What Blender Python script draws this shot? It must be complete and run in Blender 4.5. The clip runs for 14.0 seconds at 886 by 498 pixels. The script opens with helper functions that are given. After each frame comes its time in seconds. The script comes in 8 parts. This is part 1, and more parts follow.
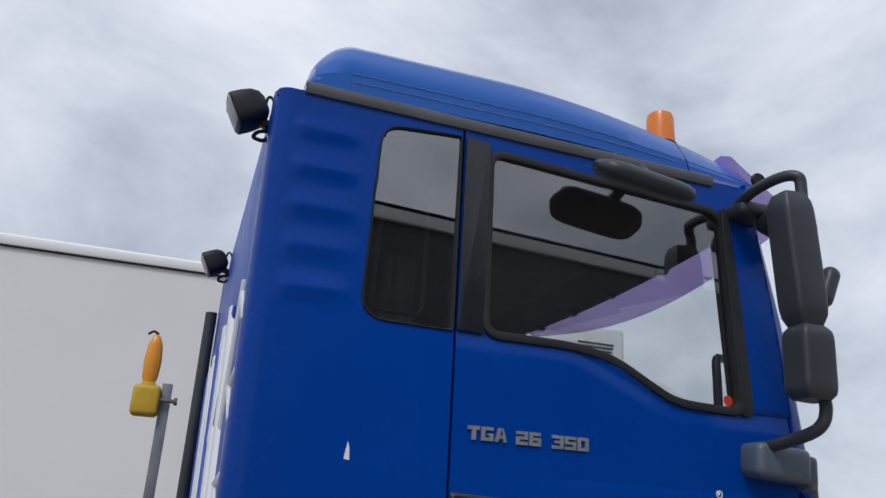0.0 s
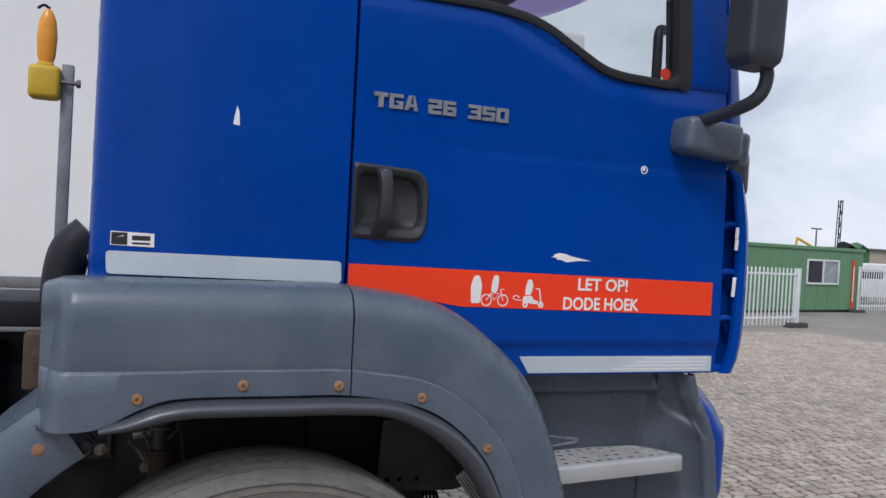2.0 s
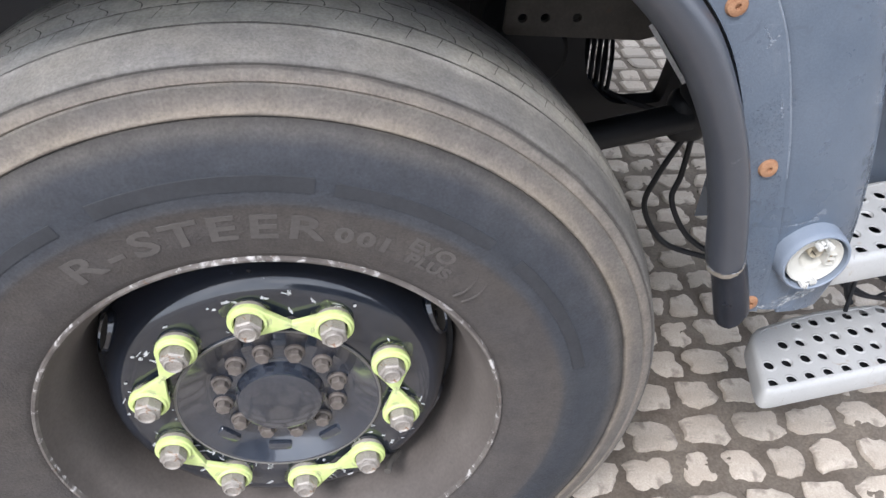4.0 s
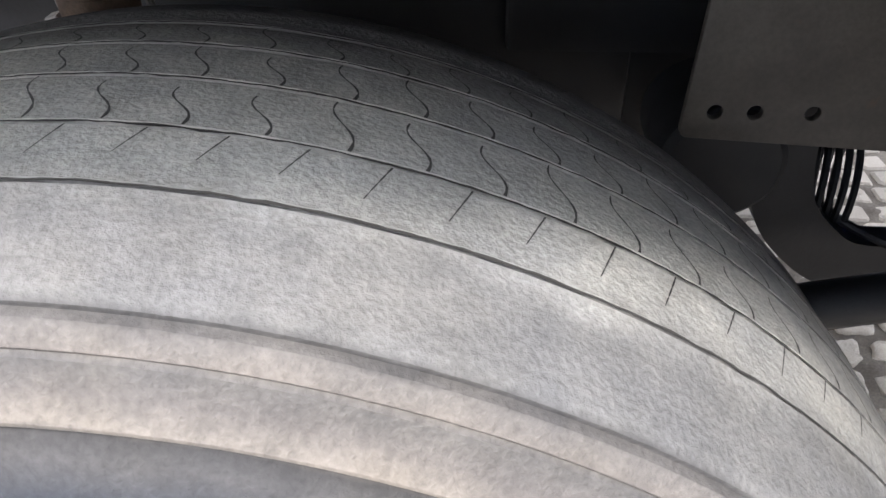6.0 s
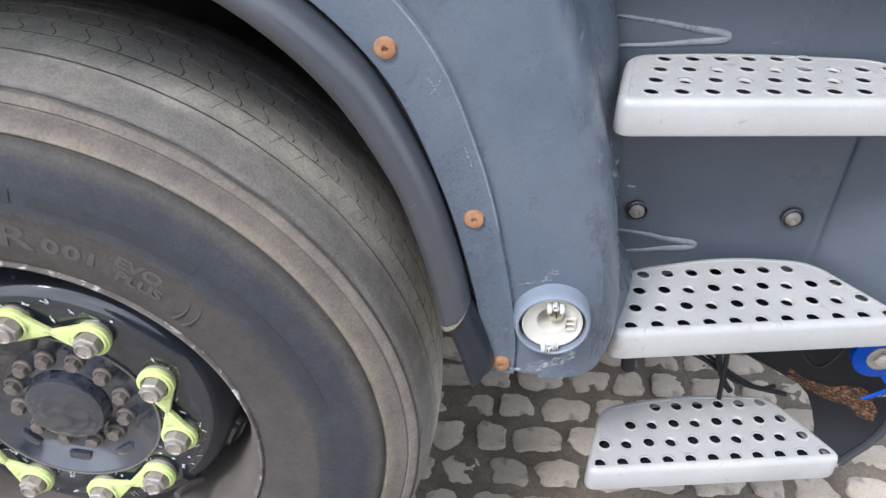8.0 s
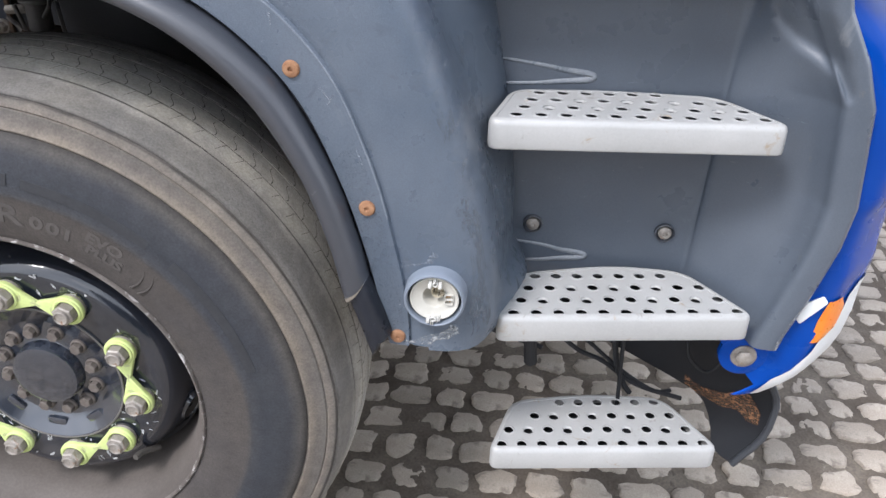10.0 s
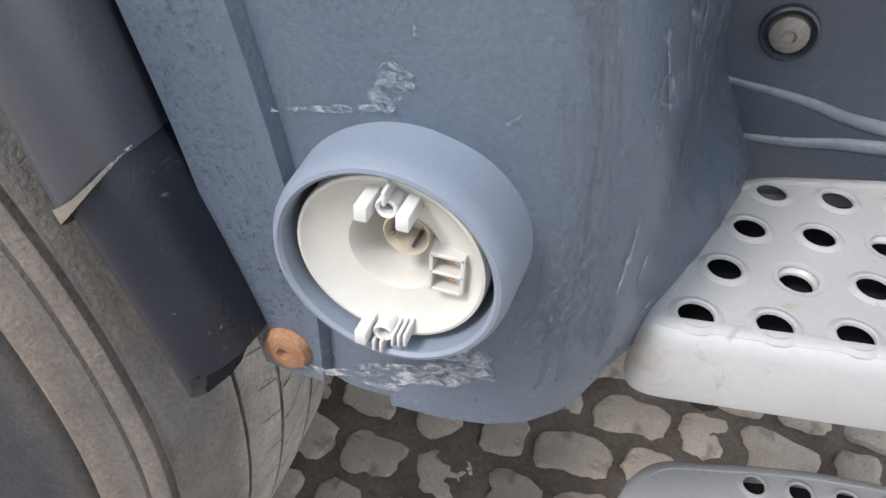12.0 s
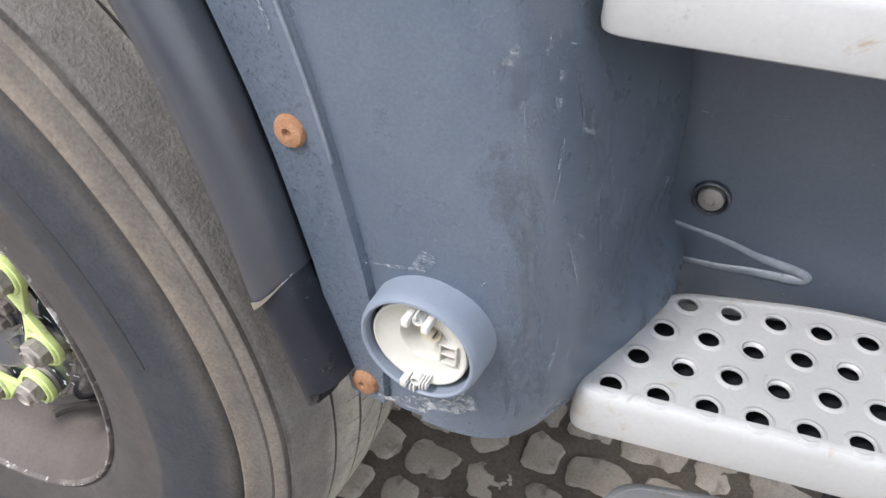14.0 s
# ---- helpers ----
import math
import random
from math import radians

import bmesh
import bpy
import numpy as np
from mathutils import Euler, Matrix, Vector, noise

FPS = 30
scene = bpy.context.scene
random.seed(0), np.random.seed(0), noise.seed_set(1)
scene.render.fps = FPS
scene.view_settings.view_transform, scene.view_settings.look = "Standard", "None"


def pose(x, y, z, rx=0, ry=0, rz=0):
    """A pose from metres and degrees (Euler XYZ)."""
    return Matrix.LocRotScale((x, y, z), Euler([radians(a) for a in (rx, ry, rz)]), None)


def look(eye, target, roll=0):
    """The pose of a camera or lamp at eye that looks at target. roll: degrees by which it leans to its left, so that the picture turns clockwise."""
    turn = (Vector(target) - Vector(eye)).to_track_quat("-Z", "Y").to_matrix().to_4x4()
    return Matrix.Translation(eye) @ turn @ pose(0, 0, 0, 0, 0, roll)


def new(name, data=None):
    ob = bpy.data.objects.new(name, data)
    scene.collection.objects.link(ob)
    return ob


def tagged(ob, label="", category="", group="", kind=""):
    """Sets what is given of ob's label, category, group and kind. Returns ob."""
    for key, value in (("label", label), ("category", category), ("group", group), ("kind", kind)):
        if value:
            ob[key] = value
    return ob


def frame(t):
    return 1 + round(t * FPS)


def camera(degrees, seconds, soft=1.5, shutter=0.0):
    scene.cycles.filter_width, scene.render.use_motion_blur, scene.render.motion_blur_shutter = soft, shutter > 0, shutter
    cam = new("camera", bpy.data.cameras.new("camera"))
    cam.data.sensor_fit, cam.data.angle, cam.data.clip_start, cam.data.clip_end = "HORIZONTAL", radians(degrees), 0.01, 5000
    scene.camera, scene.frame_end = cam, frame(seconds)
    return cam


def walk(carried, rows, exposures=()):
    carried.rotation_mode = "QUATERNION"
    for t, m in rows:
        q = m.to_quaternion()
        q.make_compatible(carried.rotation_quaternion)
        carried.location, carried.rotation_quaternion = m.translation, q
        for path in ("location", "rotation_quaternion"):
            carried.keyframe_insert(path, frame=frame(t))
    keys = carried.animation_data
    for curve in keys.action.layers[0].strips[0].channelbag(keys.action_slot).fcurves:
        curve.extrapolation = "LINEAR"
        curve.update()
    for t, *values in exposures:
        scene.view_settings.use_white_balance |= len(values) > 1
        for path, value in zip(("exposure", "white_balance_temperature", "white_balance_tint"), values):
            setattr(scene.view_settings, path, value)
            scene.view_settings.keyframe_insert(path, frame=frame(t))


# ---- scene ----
cam = camera(58.8, 14.0)
PATH = [
    (0, (-0.507, -1.795, 1.674), (0.062, 0.007, 2.328), 3.5),
    (0.5, (-0.462, -1.795, 1.688), (0.133, -0.01, 2.368), 3.5),
    (1, (-0.406, -1.756, 1.689), (0.214, 0.034, 2.33), 3.3),
    (1.5, (-0.343, -1.729, 1.642), (0.338, 0.119, 1.988), 3.2),
    (2, (-0.293, -1.641, 1.586), (0.425, 0.225, 1.551), 3.2),
    (2.5, (-0.235, -1.404, 1.553), (0.498, 0.399, 1.09), 3.6),
    (3, (-0.11, -1.189, 1.487), (0.592, 0.499, 0.675), 3.6),
    (3.5, (0.044, -0.973, 1.449), (0.587, 0.577, 0.307), 4.3),
    (3.8, (0.057, -0.808, 1.383), (0.452, 0.721, 0.154), 4.2),
    (4, (0.095, -0.68, 1.381), (0.347, 0.846, 0.115), 3.2),
    (4.2, (0.118, -0.557, 1.366), (0.262, 0.984, 0.1), 2.5),
    (6.3, (0.22, -0.187, 1.22), (0.105, 1.405, 0.015), -1.0),
    (6.5, (0.252, -0.273, 1.257), (0.191, 1.318, 0.047), 0.5),
    (7, (0.358, -0.456, 1.32), (0.322, 1.143, 0.119), 1.9),
    (7.5, (0.46, -0.577, 1.355), (0.397, 1.043, 0.184), 1.7),
    (8, (0.574, -0.72, 1.372), (0.492, 0.918, 0.228), 1.3),
    (8.5, (0.642, -0.822, 1.392), (0.543, 0.836, 0.277), 1.1),
    (9, (0.642, -0.926, 1.396), (0.525, 0.805, 0.402), 1.0),
    (9.2, (0.665, -0.971, 1.407), (0.539, 0.809, 0.504), 1.0),
    (11.3, (0.825, -0.535, 1.195), (0.496, 0.994, -0.052), 2.4),
    (11.5, (0.788, -0.408, 1.132), (0.417, 1.087, -0.144), 2.0),
    (12, (0.746, -0.203, 0.96), (0.3, 1.256, -0.333), 2.4),
    (12.5, (0.73, -0.153, 0.92), (0.134, 1.254, -0.369), 1.9),
    (13, (0.742, -0.165, 0.932), (0.105, 1.227, -0.356), 1.4),
    (13.5, (0.775, -0.209, 1.01), (0.12, 1.175, -0.277), 1.1),
    (14, (0.84, -0.334, 1.161), (0.167, 1.06, -0.105), 1.1),
]
walk(cam, [(t, look(eye, target, roll)) for t, eye, target, roll in PATH],
     [(0, 0.05, 6150, 15), (0.5, -0.28, 6150, 15), (1, -0.35, 6150, 15), (1.5, -0.0, 6150, 15), (2, 0.37, 6150, 15), (2.5, 0.76, 5980, 15), (3, 1.25, 5980, 15), (3.5, 1.45, 6150, 15), (4, 1.75, 6150, 15), (4.2, 1.82, 6150, 15), (6.3, 2.56, 6150, 15), (6.5, 2.46, 6150, 15), (7, 2.20, 6000, 15), (7.5, 1.84, 6080, 15), (8, 1.70, 6150, 15), (9, 1.6, 6150, 15), (11.3, 1.65, 6380, 15), (12, 1.6, 6380, 15), (12.5, 1.48, 6350, 15), (14, 1.72, 6380, 15)])


# ---------------------------------------------------------------- light and sky
SUN_EL, SUN_AZ = 52.0, 215.0
world = bpy.data.worlds.new("overcast_sky")
scene.world = world
world.use_nodes = True
wn, wl = world.node_tree.nodes, world.node_tree.links
wn.clear()
w_out = wn.new("ShaderNodeOutputWorld")
w_bg = wn.new("ShaderNodeBackground")
w_bg.inputs["Strength"].default_value = 1.0
w_sky = wn.new("ShaderNodeTexSky")
w_sky.sky_type = "NISHITA"
w_sky.sun_disc = False
w_sky.sun_elevation = radians(SUN_EL)
w_sky.sun_rotation = radians(SUN_AZ)
w_gain = wn.new("ShaderNodeMixRGB")
w_gain.blend_type = "MULTIPLY"
w_gain.inputs[0].default_value = 1.0
w_gain.inputs[2].default_value = (0.09, 0.09, 0.09, 1)
wl.new(w_sky.outputs[0], w_gain.inputs[1])
w_tc = wn.new("ShaderNodeTexCoord")
w_map = wn.new("ShaderNodeMapping")
w_map.inputs["Scale"].default_value = (1.0, 1.0, 1.45)
w_map.inputs["Location"].default_value = (3.1, 1.7, 0.4)
wl.new(w_tc.outputs["Generated"], w_map.inputs[0])
w_n1 = wn.new("ShaderNodeTexNoise")
w_n1.inputs["Scale"].default_value = 2.1
w_n1.inputs["Detail"].default_value = 9.0
w_n1.inputs["Roughness"].default_value = 0.56
w_n1.inputs["Distortion"].default_value = 0.35
wl.new(w_map.outputs[0], w_n1.inputs[0])
w_ramp = wn.new("ShaderNodeValToRGB")
w_ramp.color_ramp.elements[0].position = 0.37
w_ramp.color_ramp.elements[0].color = (0.44, 0.495, 0.555, 1)
w_ramp.color_ramp.elements[1].position = 0.64
w_ramp.color_ramp.elements[1].color = (0.94, 0.97, 0.99, 1)
w_mid = w_ramp.color_ramp.elements.new(0.5)
w_mid.color = (0.70, 0.75, 0.795, 1)
wl.new(w_n1.outputs[0], w_ramp.inputs[0])
w_mix = wn.new("ShaderNodeMixRGB")
w_mix.inputs[0].default_value = 0.92
wl.new(w_gain.outputs[0], w_mix.inputs[1])
wl.new(w_ramp.outputs[0], w_mix.inputs[2])
w_sep = wn.new("ShaderNodeSeparateXYZ")
wl.new(w_tc.outputs["Generated"], w_sep.inputs[0])
w_low = wn.new("ShaderNodeMapRange")
w_low.inputs["From Min"].default_value, w_low.inputs["From Max"].default_value = 0.0, 0.75
w_low.inputs["To Min"].default_value, w_low.inputs["To Max"].default_value = 0.86, 0.92
wl.new(w_sep.outputs[2], w_low.inputs[0])
w_mul = wn.new("ShaderNodeMixRGB")
w_mul.blend_type = "MULTIPLY"
w_mul.inputs[0].default_value = 1.0
wl.new(w_mix.outputs[0], w_mul.inputs[1])
wl.new(w_low.outputs[0], w_mul.inputs[2])
wl.new(w_mul.outputs[0], w_bg.inputs[0])
wl.new(w_bg.outputs[0], w_out.inputs[0])

sun_data = bpy.data.lights.new("sun", "SUN")
sun_data.energy = 1.2
sun_data.angle = radians(14)
sun_data.color = (1.0, 0.97, 0.93)
sun = new("sun", sun_data)
_el, _az = radians(SUN_EL), radians(SUN_AZ)
sun.matrix_world = look((8 * math.sin(_az) * math.cos(_el), 8 * math.cos(_az) * math.cos(_el), 8 * math.sin(_el)), (0, 0, 0))


# ---------------------------------------------------------------- materials
def surf(name, c1, c2=None, scale=3.0, rough=0.5, rough2=None, metal=0.0, grain=0.06, gscale=220.0, bump=0.08, bscale=260.0,
         stains=(), coat=0.0, spread=0.0, spec=0.5, scratch=0.0, island=False):
    """A weathered surface: two broad tones, a fine grain, relief, and any number of stains (colour, share, size)."""
    m = bpy.data.materials.new(name)
    m.use_nodes = True
    n, l = m.node_tree.nodes, m.node_tree.links
    b = n["Principled BSDF"]
    tc = n.new("ShaderNodeTexCoord")
    pos = tc.outputs["Object"]

    def noise_of(sc, detail=5.0, rough_=0.55, dist=0.0):
        t = n.new("ShaderNodeTexNoise")
        t.inputs["Scale"].default_value = sc
        t.inputs["Detail"].default_value = detail
        t.inputs["Roughness"].default_value = rough_
        t.inputs["Distortion"].default_value = dist
        l.new(pos, t.inputs["Vector"])
        return t.outputs[0]

    def ramp_of(src, a, c):
        r = n.new("ShaderNodeMapRange")
        r.inputs["From Min"].default_value = a
        r.inputs["From Max"].default_value = c
        r.clamp = True
        l.new(src, r.inputs[0])
        return r.outputs[0]

    def mix(fac, a, c, kind="MIX"):
        x = n.new("ShaderNodeMixRGB")
        x.blend_type = kind
        for i, v in ((0, fac), (1, a), (2, c)):
            if isinstance(v, (int, float)):
                x.inputs[i].default_value = v
            elif isinstance(v, tuple):
                x.inputs[i].default_value = (*v[:3], 1)
            else:
                l.new(v, x.inputs[i])
        return x.outputs[0]

    broad = noise_of(scale, 6.0)
    col = mix(ramp_of(broad, 0.33, 0.67), tuple(c1), tuple(c2 or c1))
    fine = noise_of(gscale, 3.0)
    g = n.new("ShaderNodeMapRange")
    g.inputs["To Min"].default_value, g.inputs["To Max"].default_value = 1 - 2.2 * grain, 1 + 2.2 * grain
    l.new(fine, g.inputs[0])
    col = mix(1.0, col, g.outputs[0], "MULTIPLY")
    rough_sock = None
    for k, (sc_col, share, size) in enumerate(stains):
        nz = noise_of(size, 7.0, 0.66, 0.6 + 0.3 * k)
        edge = 0.72 - 0.42 * share
        f = ramp_of(nz, edge, edge + 0.09)
        col = mix(f, col, tuple(sc_col))
    if scratch:
        mp = n.new("ShaderNodeMapping")
        mp.inputs["Scale"].default_value = (9, 9, 60)
        mp.inputs["Rotation"].default_value = (0.3, 0.5, 0.2)
        l.new(pos, mp.inputs[0])
        t = n.new("ShaderNodeTexNoise")
        t.inputs["Scale"].default_value = 2.2
        t.inputs["Detail"].default_value = 8
        t.inputs["Roughness"].default_value = 0.75
        l.new(mp.outputs[0], t.inputs["Vector"])
        gate = ramp_of(noise_of(5.0, 3.0), 0.52, 0.68)
        f = n.new("ShaderNodeMath")
        f.operation = "MULTIPLY"
        l.new(ramp_of(t.outputs[0], 0.63, 0.70), f.inputs[0])
        l.new(gate, f.inputs[1])
        f2 = n.new("ShaderNodeMath")
        f2.operation = "MULTIPLY"
        f2.inputs[1].default_value = scratch
        l.new(f.outputs[0], f2.inputs[0])
        col = mix(f2.outputs[0], col, (0.42, 0.45, 0.5))
    if spread:
        src = n.new("ShaderNodeNewGeometry").outputs["Random Per Island"] if island else n.new("ShaderNodeObjectInfo").outputs["Random"]
        r = n.new("ShaderNodeMapRange")
        r.inputs["To Min"].default_value, r.inputs["To Max"].default_value = 1 - spread, 1 + spread
        l.new(src, r.inputs[0])
        col = mix(1.0, col, r.outputs[0], "MULTIPLY")
    l.new(col, b.inputs["Base Color"])
    rr = n.new("ShaderNodeMapRange")
    rr.inputs["To Min"].default_value, rr.inputs["To Max"].default_value = rough, (rough2 if rough2 is not None else min(1.0, rough + 0.12))
    rr.inputs["From Min"].default_value, rr.inputs["From Max"].default_value = 0.3, 0.7
    l.new(noise_of(scale * 3.1, 6.0), rr.inputs[0])
    l.new(rr.outputs[0], b.inputs["Roughness"])
    b.inputs["Metallic"].default_value = metal
    b.inputs["Specular IOR Level"].default_value = spec
    b.inputs["Coat Weight"].default_value = coat
    b.inputs["Coat Roughness"].default_value = 0.06
    if bump:
        bp = n.new("ShaderNodeBump")
        bp.inputs["Strength"].default_value = bump
        bp.inputs["Distance"].default_value = 0.002
        l.new(noise_of(bscale, 4.0), bp.inputs["Height"])
        l.new(bp.outputs[0], b.inputs["Normal"])
    return m


def plain(name, c, rough=0.5, metal=0.0, **kw):
    return surf(name, c, tuple(min(1, v * 1.12) for v in c), rough=rough, metal=metal, grain=kw.pop("grain", 0.03), **kw)


def worn_patch(name, c, share, scale=(40, 40, 40)):
    """Scraped marks: broken streaks of a pale tone with clear gaps between."""
    m = bpy.data.materials.new(name)
    m.use_nodes = True
    n, l = m.node_tree.nodes, m.node_tree.links
    b = n["Principled BSDF"]
    b.inputs["Base Color"].default_value = (*c, 1)
    b.inputs["Roughness"].default_value = 0.75
    tc = n.new("ShaderNodeTexCoord")
    mp = n.new("ShaderNodeMapping")
    mp.inputs["Scale"].default_value = scale
    l.new(tc.outputs["Object"], mp.inputs[0])
    nz = n.new("ShaderNodeTexNoise")
    nz.inputs["Scale"].default_value = 4.0
    nz.inputs["Detail"].default_value = 9
    nz.inputs["Roughness"].default_value = 0.75
    nz.inputs["Distortion"].default_value = 0.8
    l.new(mp.outputs[0], nz.inputs["Vector"])
    r = n.new("ShaderNodeMapRange")
    r.inputs["From Min"].default_value, r.inputs["From Max"].default_value = 0.60 - 0.3 * share, 0.78 - 0.3 * share
    l.new(nz.outputs[0], r.inputs[0])
    t = n.new("ShaderNodeBsdfTransparent")
    x = n.new("ShaderNodeMixShader")
    l.new(r.outputs[0], x.inputs[0])
    l.new(t.outputs[0], x.inputs[1])
    l.new(b.outputs[0], x.inputs[2])
    l.new(x.outputs[0], n["Material Output"].inputs[0])
    return m


def glass(name, tint, gloss_rough=0.0, floor=0.14):
    m = bpy.data.materials.new(name)
    m.use_nodes = True
    n, l = m.node_tree.nodes, m.node_tree.links
    n.clear()
    o = n.new("ShaderNodeOutputMaterial")
    t = n.new("ShaderNodeBsdfTransparent")
    t.inputs[0].default_value = (*tint, 1)
    g = n.new("ShaderNodeBsdfGlossy")
    g.inputs["Roughness"].default_value = gloss_rough
    lw = n.new("ShaderNodeLayerWeight")
    lw.inputs[0].default_value = 0.5
    pw = n.new("ShaderNodeMath")
    pw.operation = "POWER"
    pw.inputs[1].default_value = 4.0
    l.new(lw.outputs["Facing"], pw.inputs[0])
    f = n.new("ShaderNodeMapRange")
    f.inputs["To Min"].default_value, f.inputs["To Max"].default_value = floor, 1.0
    l.new(pw.outputs[0], f.inputs[0])
    x = n.new("ShaderNodeMixShader")
    l.new(f.outputs[0], x.inputs[0])
    l.new(t.outputs[0], x.inputs[1])
    l.new(g.outputs[0], x.inputs[2])
    l.new(x.outputs[0], o.inputs[0])
    return m


def tinted_plastic(name, c, share):
    """Translucent coloured sheet."""
    m = bpy.data.materials.new(name)
    m.use_nodes = True
    n, l = m.node_tree.nodes, m.node_tree.links
    b = n["Principled BSDF"]
    b.inputs["Base Color"].default_value = (*c, 1)
    b.inputs["Roughness"].default_value = 0.12
    t = n.new("ShaderNodeBsdfTransparent")
    t.inputs[0].default_value = (*[0.35 + 0.65 * v for v in c], 1)
    x = n.new("ShaderNodeMixShader")
    x.inputs[0].default_value = share
    l.new(t.outputs[0], x.inputs[1])
    l.new(b.outputs[0], x.inputs[2])
    l.new(x.outputs[0], n["Material Output"].inputs[0])
    return m


BLUE = surf("blue_paint", (0.0002, 0.044, 0.288), (0.0002, 0.053, 0.33), scale=1.6, rough=0.20, rough2=0.32, grain=0.02, bump=0.015, bscale=90, coat=0.09, spec=0.12)
# the cab's blue made paler, so the colour carries the sky's light on the roof
BLUE_ROOF = surf("sky_lit_blue_paint", (0.001, 0.088, 0.40), (0.002, 0.102, 0.44), scale=2.2, rough=0.26, rough2=0.36, grain=0.03, bump=0.015, bscale=90, coat=0.45, spec=0.2)
CREASE_GLINT = surf("blue_crease_glint", (0.16, 0.30, 0.60), (0.22, 0.36, 0.64), scale=9.0, rough=0.2, grain=0.05, bump=0.0)
BLUE_IN = plain("blue_inner", (0.001, 0.05, 0.36), 0.35, bump=0.02)
WHITE = surf("white_paint", (0.74, 0.76, 0.76), (0.66, 0.68, 0.68), scale=2.0, rough=0.35, grain=0.02, bump=0.02)
GREY = surf("grey_plastic", (0.080, 0.104, 0.138), (0.116, 0.140, 0.174), scale=5.5, rough=0.22, rough2=0.40, grain=0.12, gscale=480, bump=0.20, bscale=620,
            stains=(((0.126, 0.148, 0.180), 0.26, 11.0), ((0.082, 0.101, 0.128), 0.28, 42.0), ((0.078, 0.097, 0.126), 0.20, 17.0), ((0.30, 0.32, 0.35), 0.10, 130.0)), scratch=0.6)
GREY_LIP = surf("grey_lip_plastic", (0.034, 0.038, 0.048), (0.046, 0.051, 0.063), scale=4.0, rough=0.28, rough2=0.42, grain=0.08, gscale=600, bump=0.12, bscale=500, spec=0.9,
                stains=(((0.16, 0.17, 0.18), 0.06, 40.0),), scratch=0.35)
GREY_BOX = surf("step_well_plastic", (0.072, 0.088, 0.112), (0.094, 0.112, 0.138), scale=4.0, rough=0.24, rough2=0.42, grain=0.10, gscale=520, bump=0.10, bscale=700,
                stains=(((0.16, 0.175, 0.195), 0.17, 8.0), ((0.125, 0.125, 0.125), 0.14, 22.0), ((0.30, 0.32, 0.34), 0.05, 30.0), ((0.42, 0.43, 0.44), 0.015, 85.0)), scratch=0.9)
FOLD_GLINT = surf("fold_glint_plastic", (0.165, 0.185, 0.210), (0.25, 0.27, 0.295), scale=30.0, rough=0.25, rough2=0.4, grain=0.1, bump=0.08, stains=(((0.11, 0.13, 0.155), 0.35, 30.0),))
EDGE_GLINT = surf("flange_edge_glint", (0.125, 0.150, 0.185), (0.19, 0.215, 0.25), scale=22.0, rough=0.25, rough2=0.4, grain=0.1, bump=0.08)
LIP_TORN = surf("torn_lip_plastic", (0.012, 0.014, 0.020), (0.022, 0.025, 0.033), scale=14.0, rough=0.26, rough2=0.42, grain=0.10, gscale=400, bump=0.16, bscale=600, spec=0.3,
                stains=(((0.16, 0.18, 0.22), 0.15, 34.0), ((0.30, 0.31, 0.33), 0.13, 190.0), ((0.008, 0.009, 0.011), 0.16, 120.0)), scratch=1.0)
MIRROR_BLACK = surf("mirror_plastic", (0.026, 0.030, 0.037), (0.040, 0.045, 0.053), scale=5.0, rough=0.38, grain=0.08, gscale=500, bump=0.15, bscale=600, stains=(((0.12, 0.12, 0.12), 0.08, 20.0),))
BLACK = surf("black_plastic", (0.009, 0.010, 0.013), (0.015, 0.017, 0.021), scale=4.0, rough=0.42, spec=0.3, grain=0.06, bump=0.08)
HANDLE_BLACK = surf("handle_plastic", (0.022, 0.024, 0.028), (0.036, 0.038, 0.043), scale=6.0, rough=0.45, grain=0.08, gscale=600, bump=0.15, bscale=800)
RUBBER = surf("rubber_seal", (0.008, 0.009, 0.011), (0.014, 0.015, 0.018), scale=8.0, rough=0.55, grain=0.05, bump=0.05)
PILLAR = surf("gloss_black_trim", (0.012, 0.014, 0.018), (0.018, 0.02, 0.024), scale=3.0, rough=0.16, rough2=0.28, grain=0.03, bump=0.01)
TRIM = surf("roof_edge_trim", (0.075, 0.079, 0.085), (0.105, 0.11, 0.117), scale=5.0, rough=0.4, grain=0.06, bump=0.08)
INTERIOR = surf("cab_lining", (0.030, 0.031, 0.034), (0.045, 0.046, 0.05), scale=4.0, rough=0.8, grain=0.08, bump=0.1)
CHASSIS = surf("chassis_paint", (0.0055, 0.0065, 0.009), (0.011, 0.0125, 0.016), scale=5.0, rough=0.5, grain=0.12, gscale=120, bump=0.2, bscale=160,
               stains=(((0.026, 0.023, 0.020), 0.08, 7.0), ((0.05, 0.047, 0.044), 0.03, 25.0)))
STEEL_DIRTY = surf("dirty_steel", (0.11, 0.105, 0.10), (0.19, 0.18, 0.165), scale=9.0, rough=0.55, metal=0.4, grain=0.14, gscale=180, bump=0.25, stains=(((0.14, 0.08, 0.045), 0.18, 16.0),))
BRACKET = surf("bracket_paint", (0.054, 0.047, 0.040), (0.095, 0.083, 0.070), scale=9.0, rough=0.5, grain=0.14, gscale=180, bump=0.25, stains=(((0.09, 0.06, 0.04), 0.2, 16.0), ((0.16, 0.155, 0.15), 0.12, 22.0)))
STEEL_DARK = surf("dark_grimy_steel", (0.060, 0.055, 0.050), (0.10, 0.092, 0.085), scale=12.0, rough=0.45, metal=0.2, grain=0.12, bump=0.2, stains=(((0.03, 0.03, 0.035), 0.3, 18.0),))
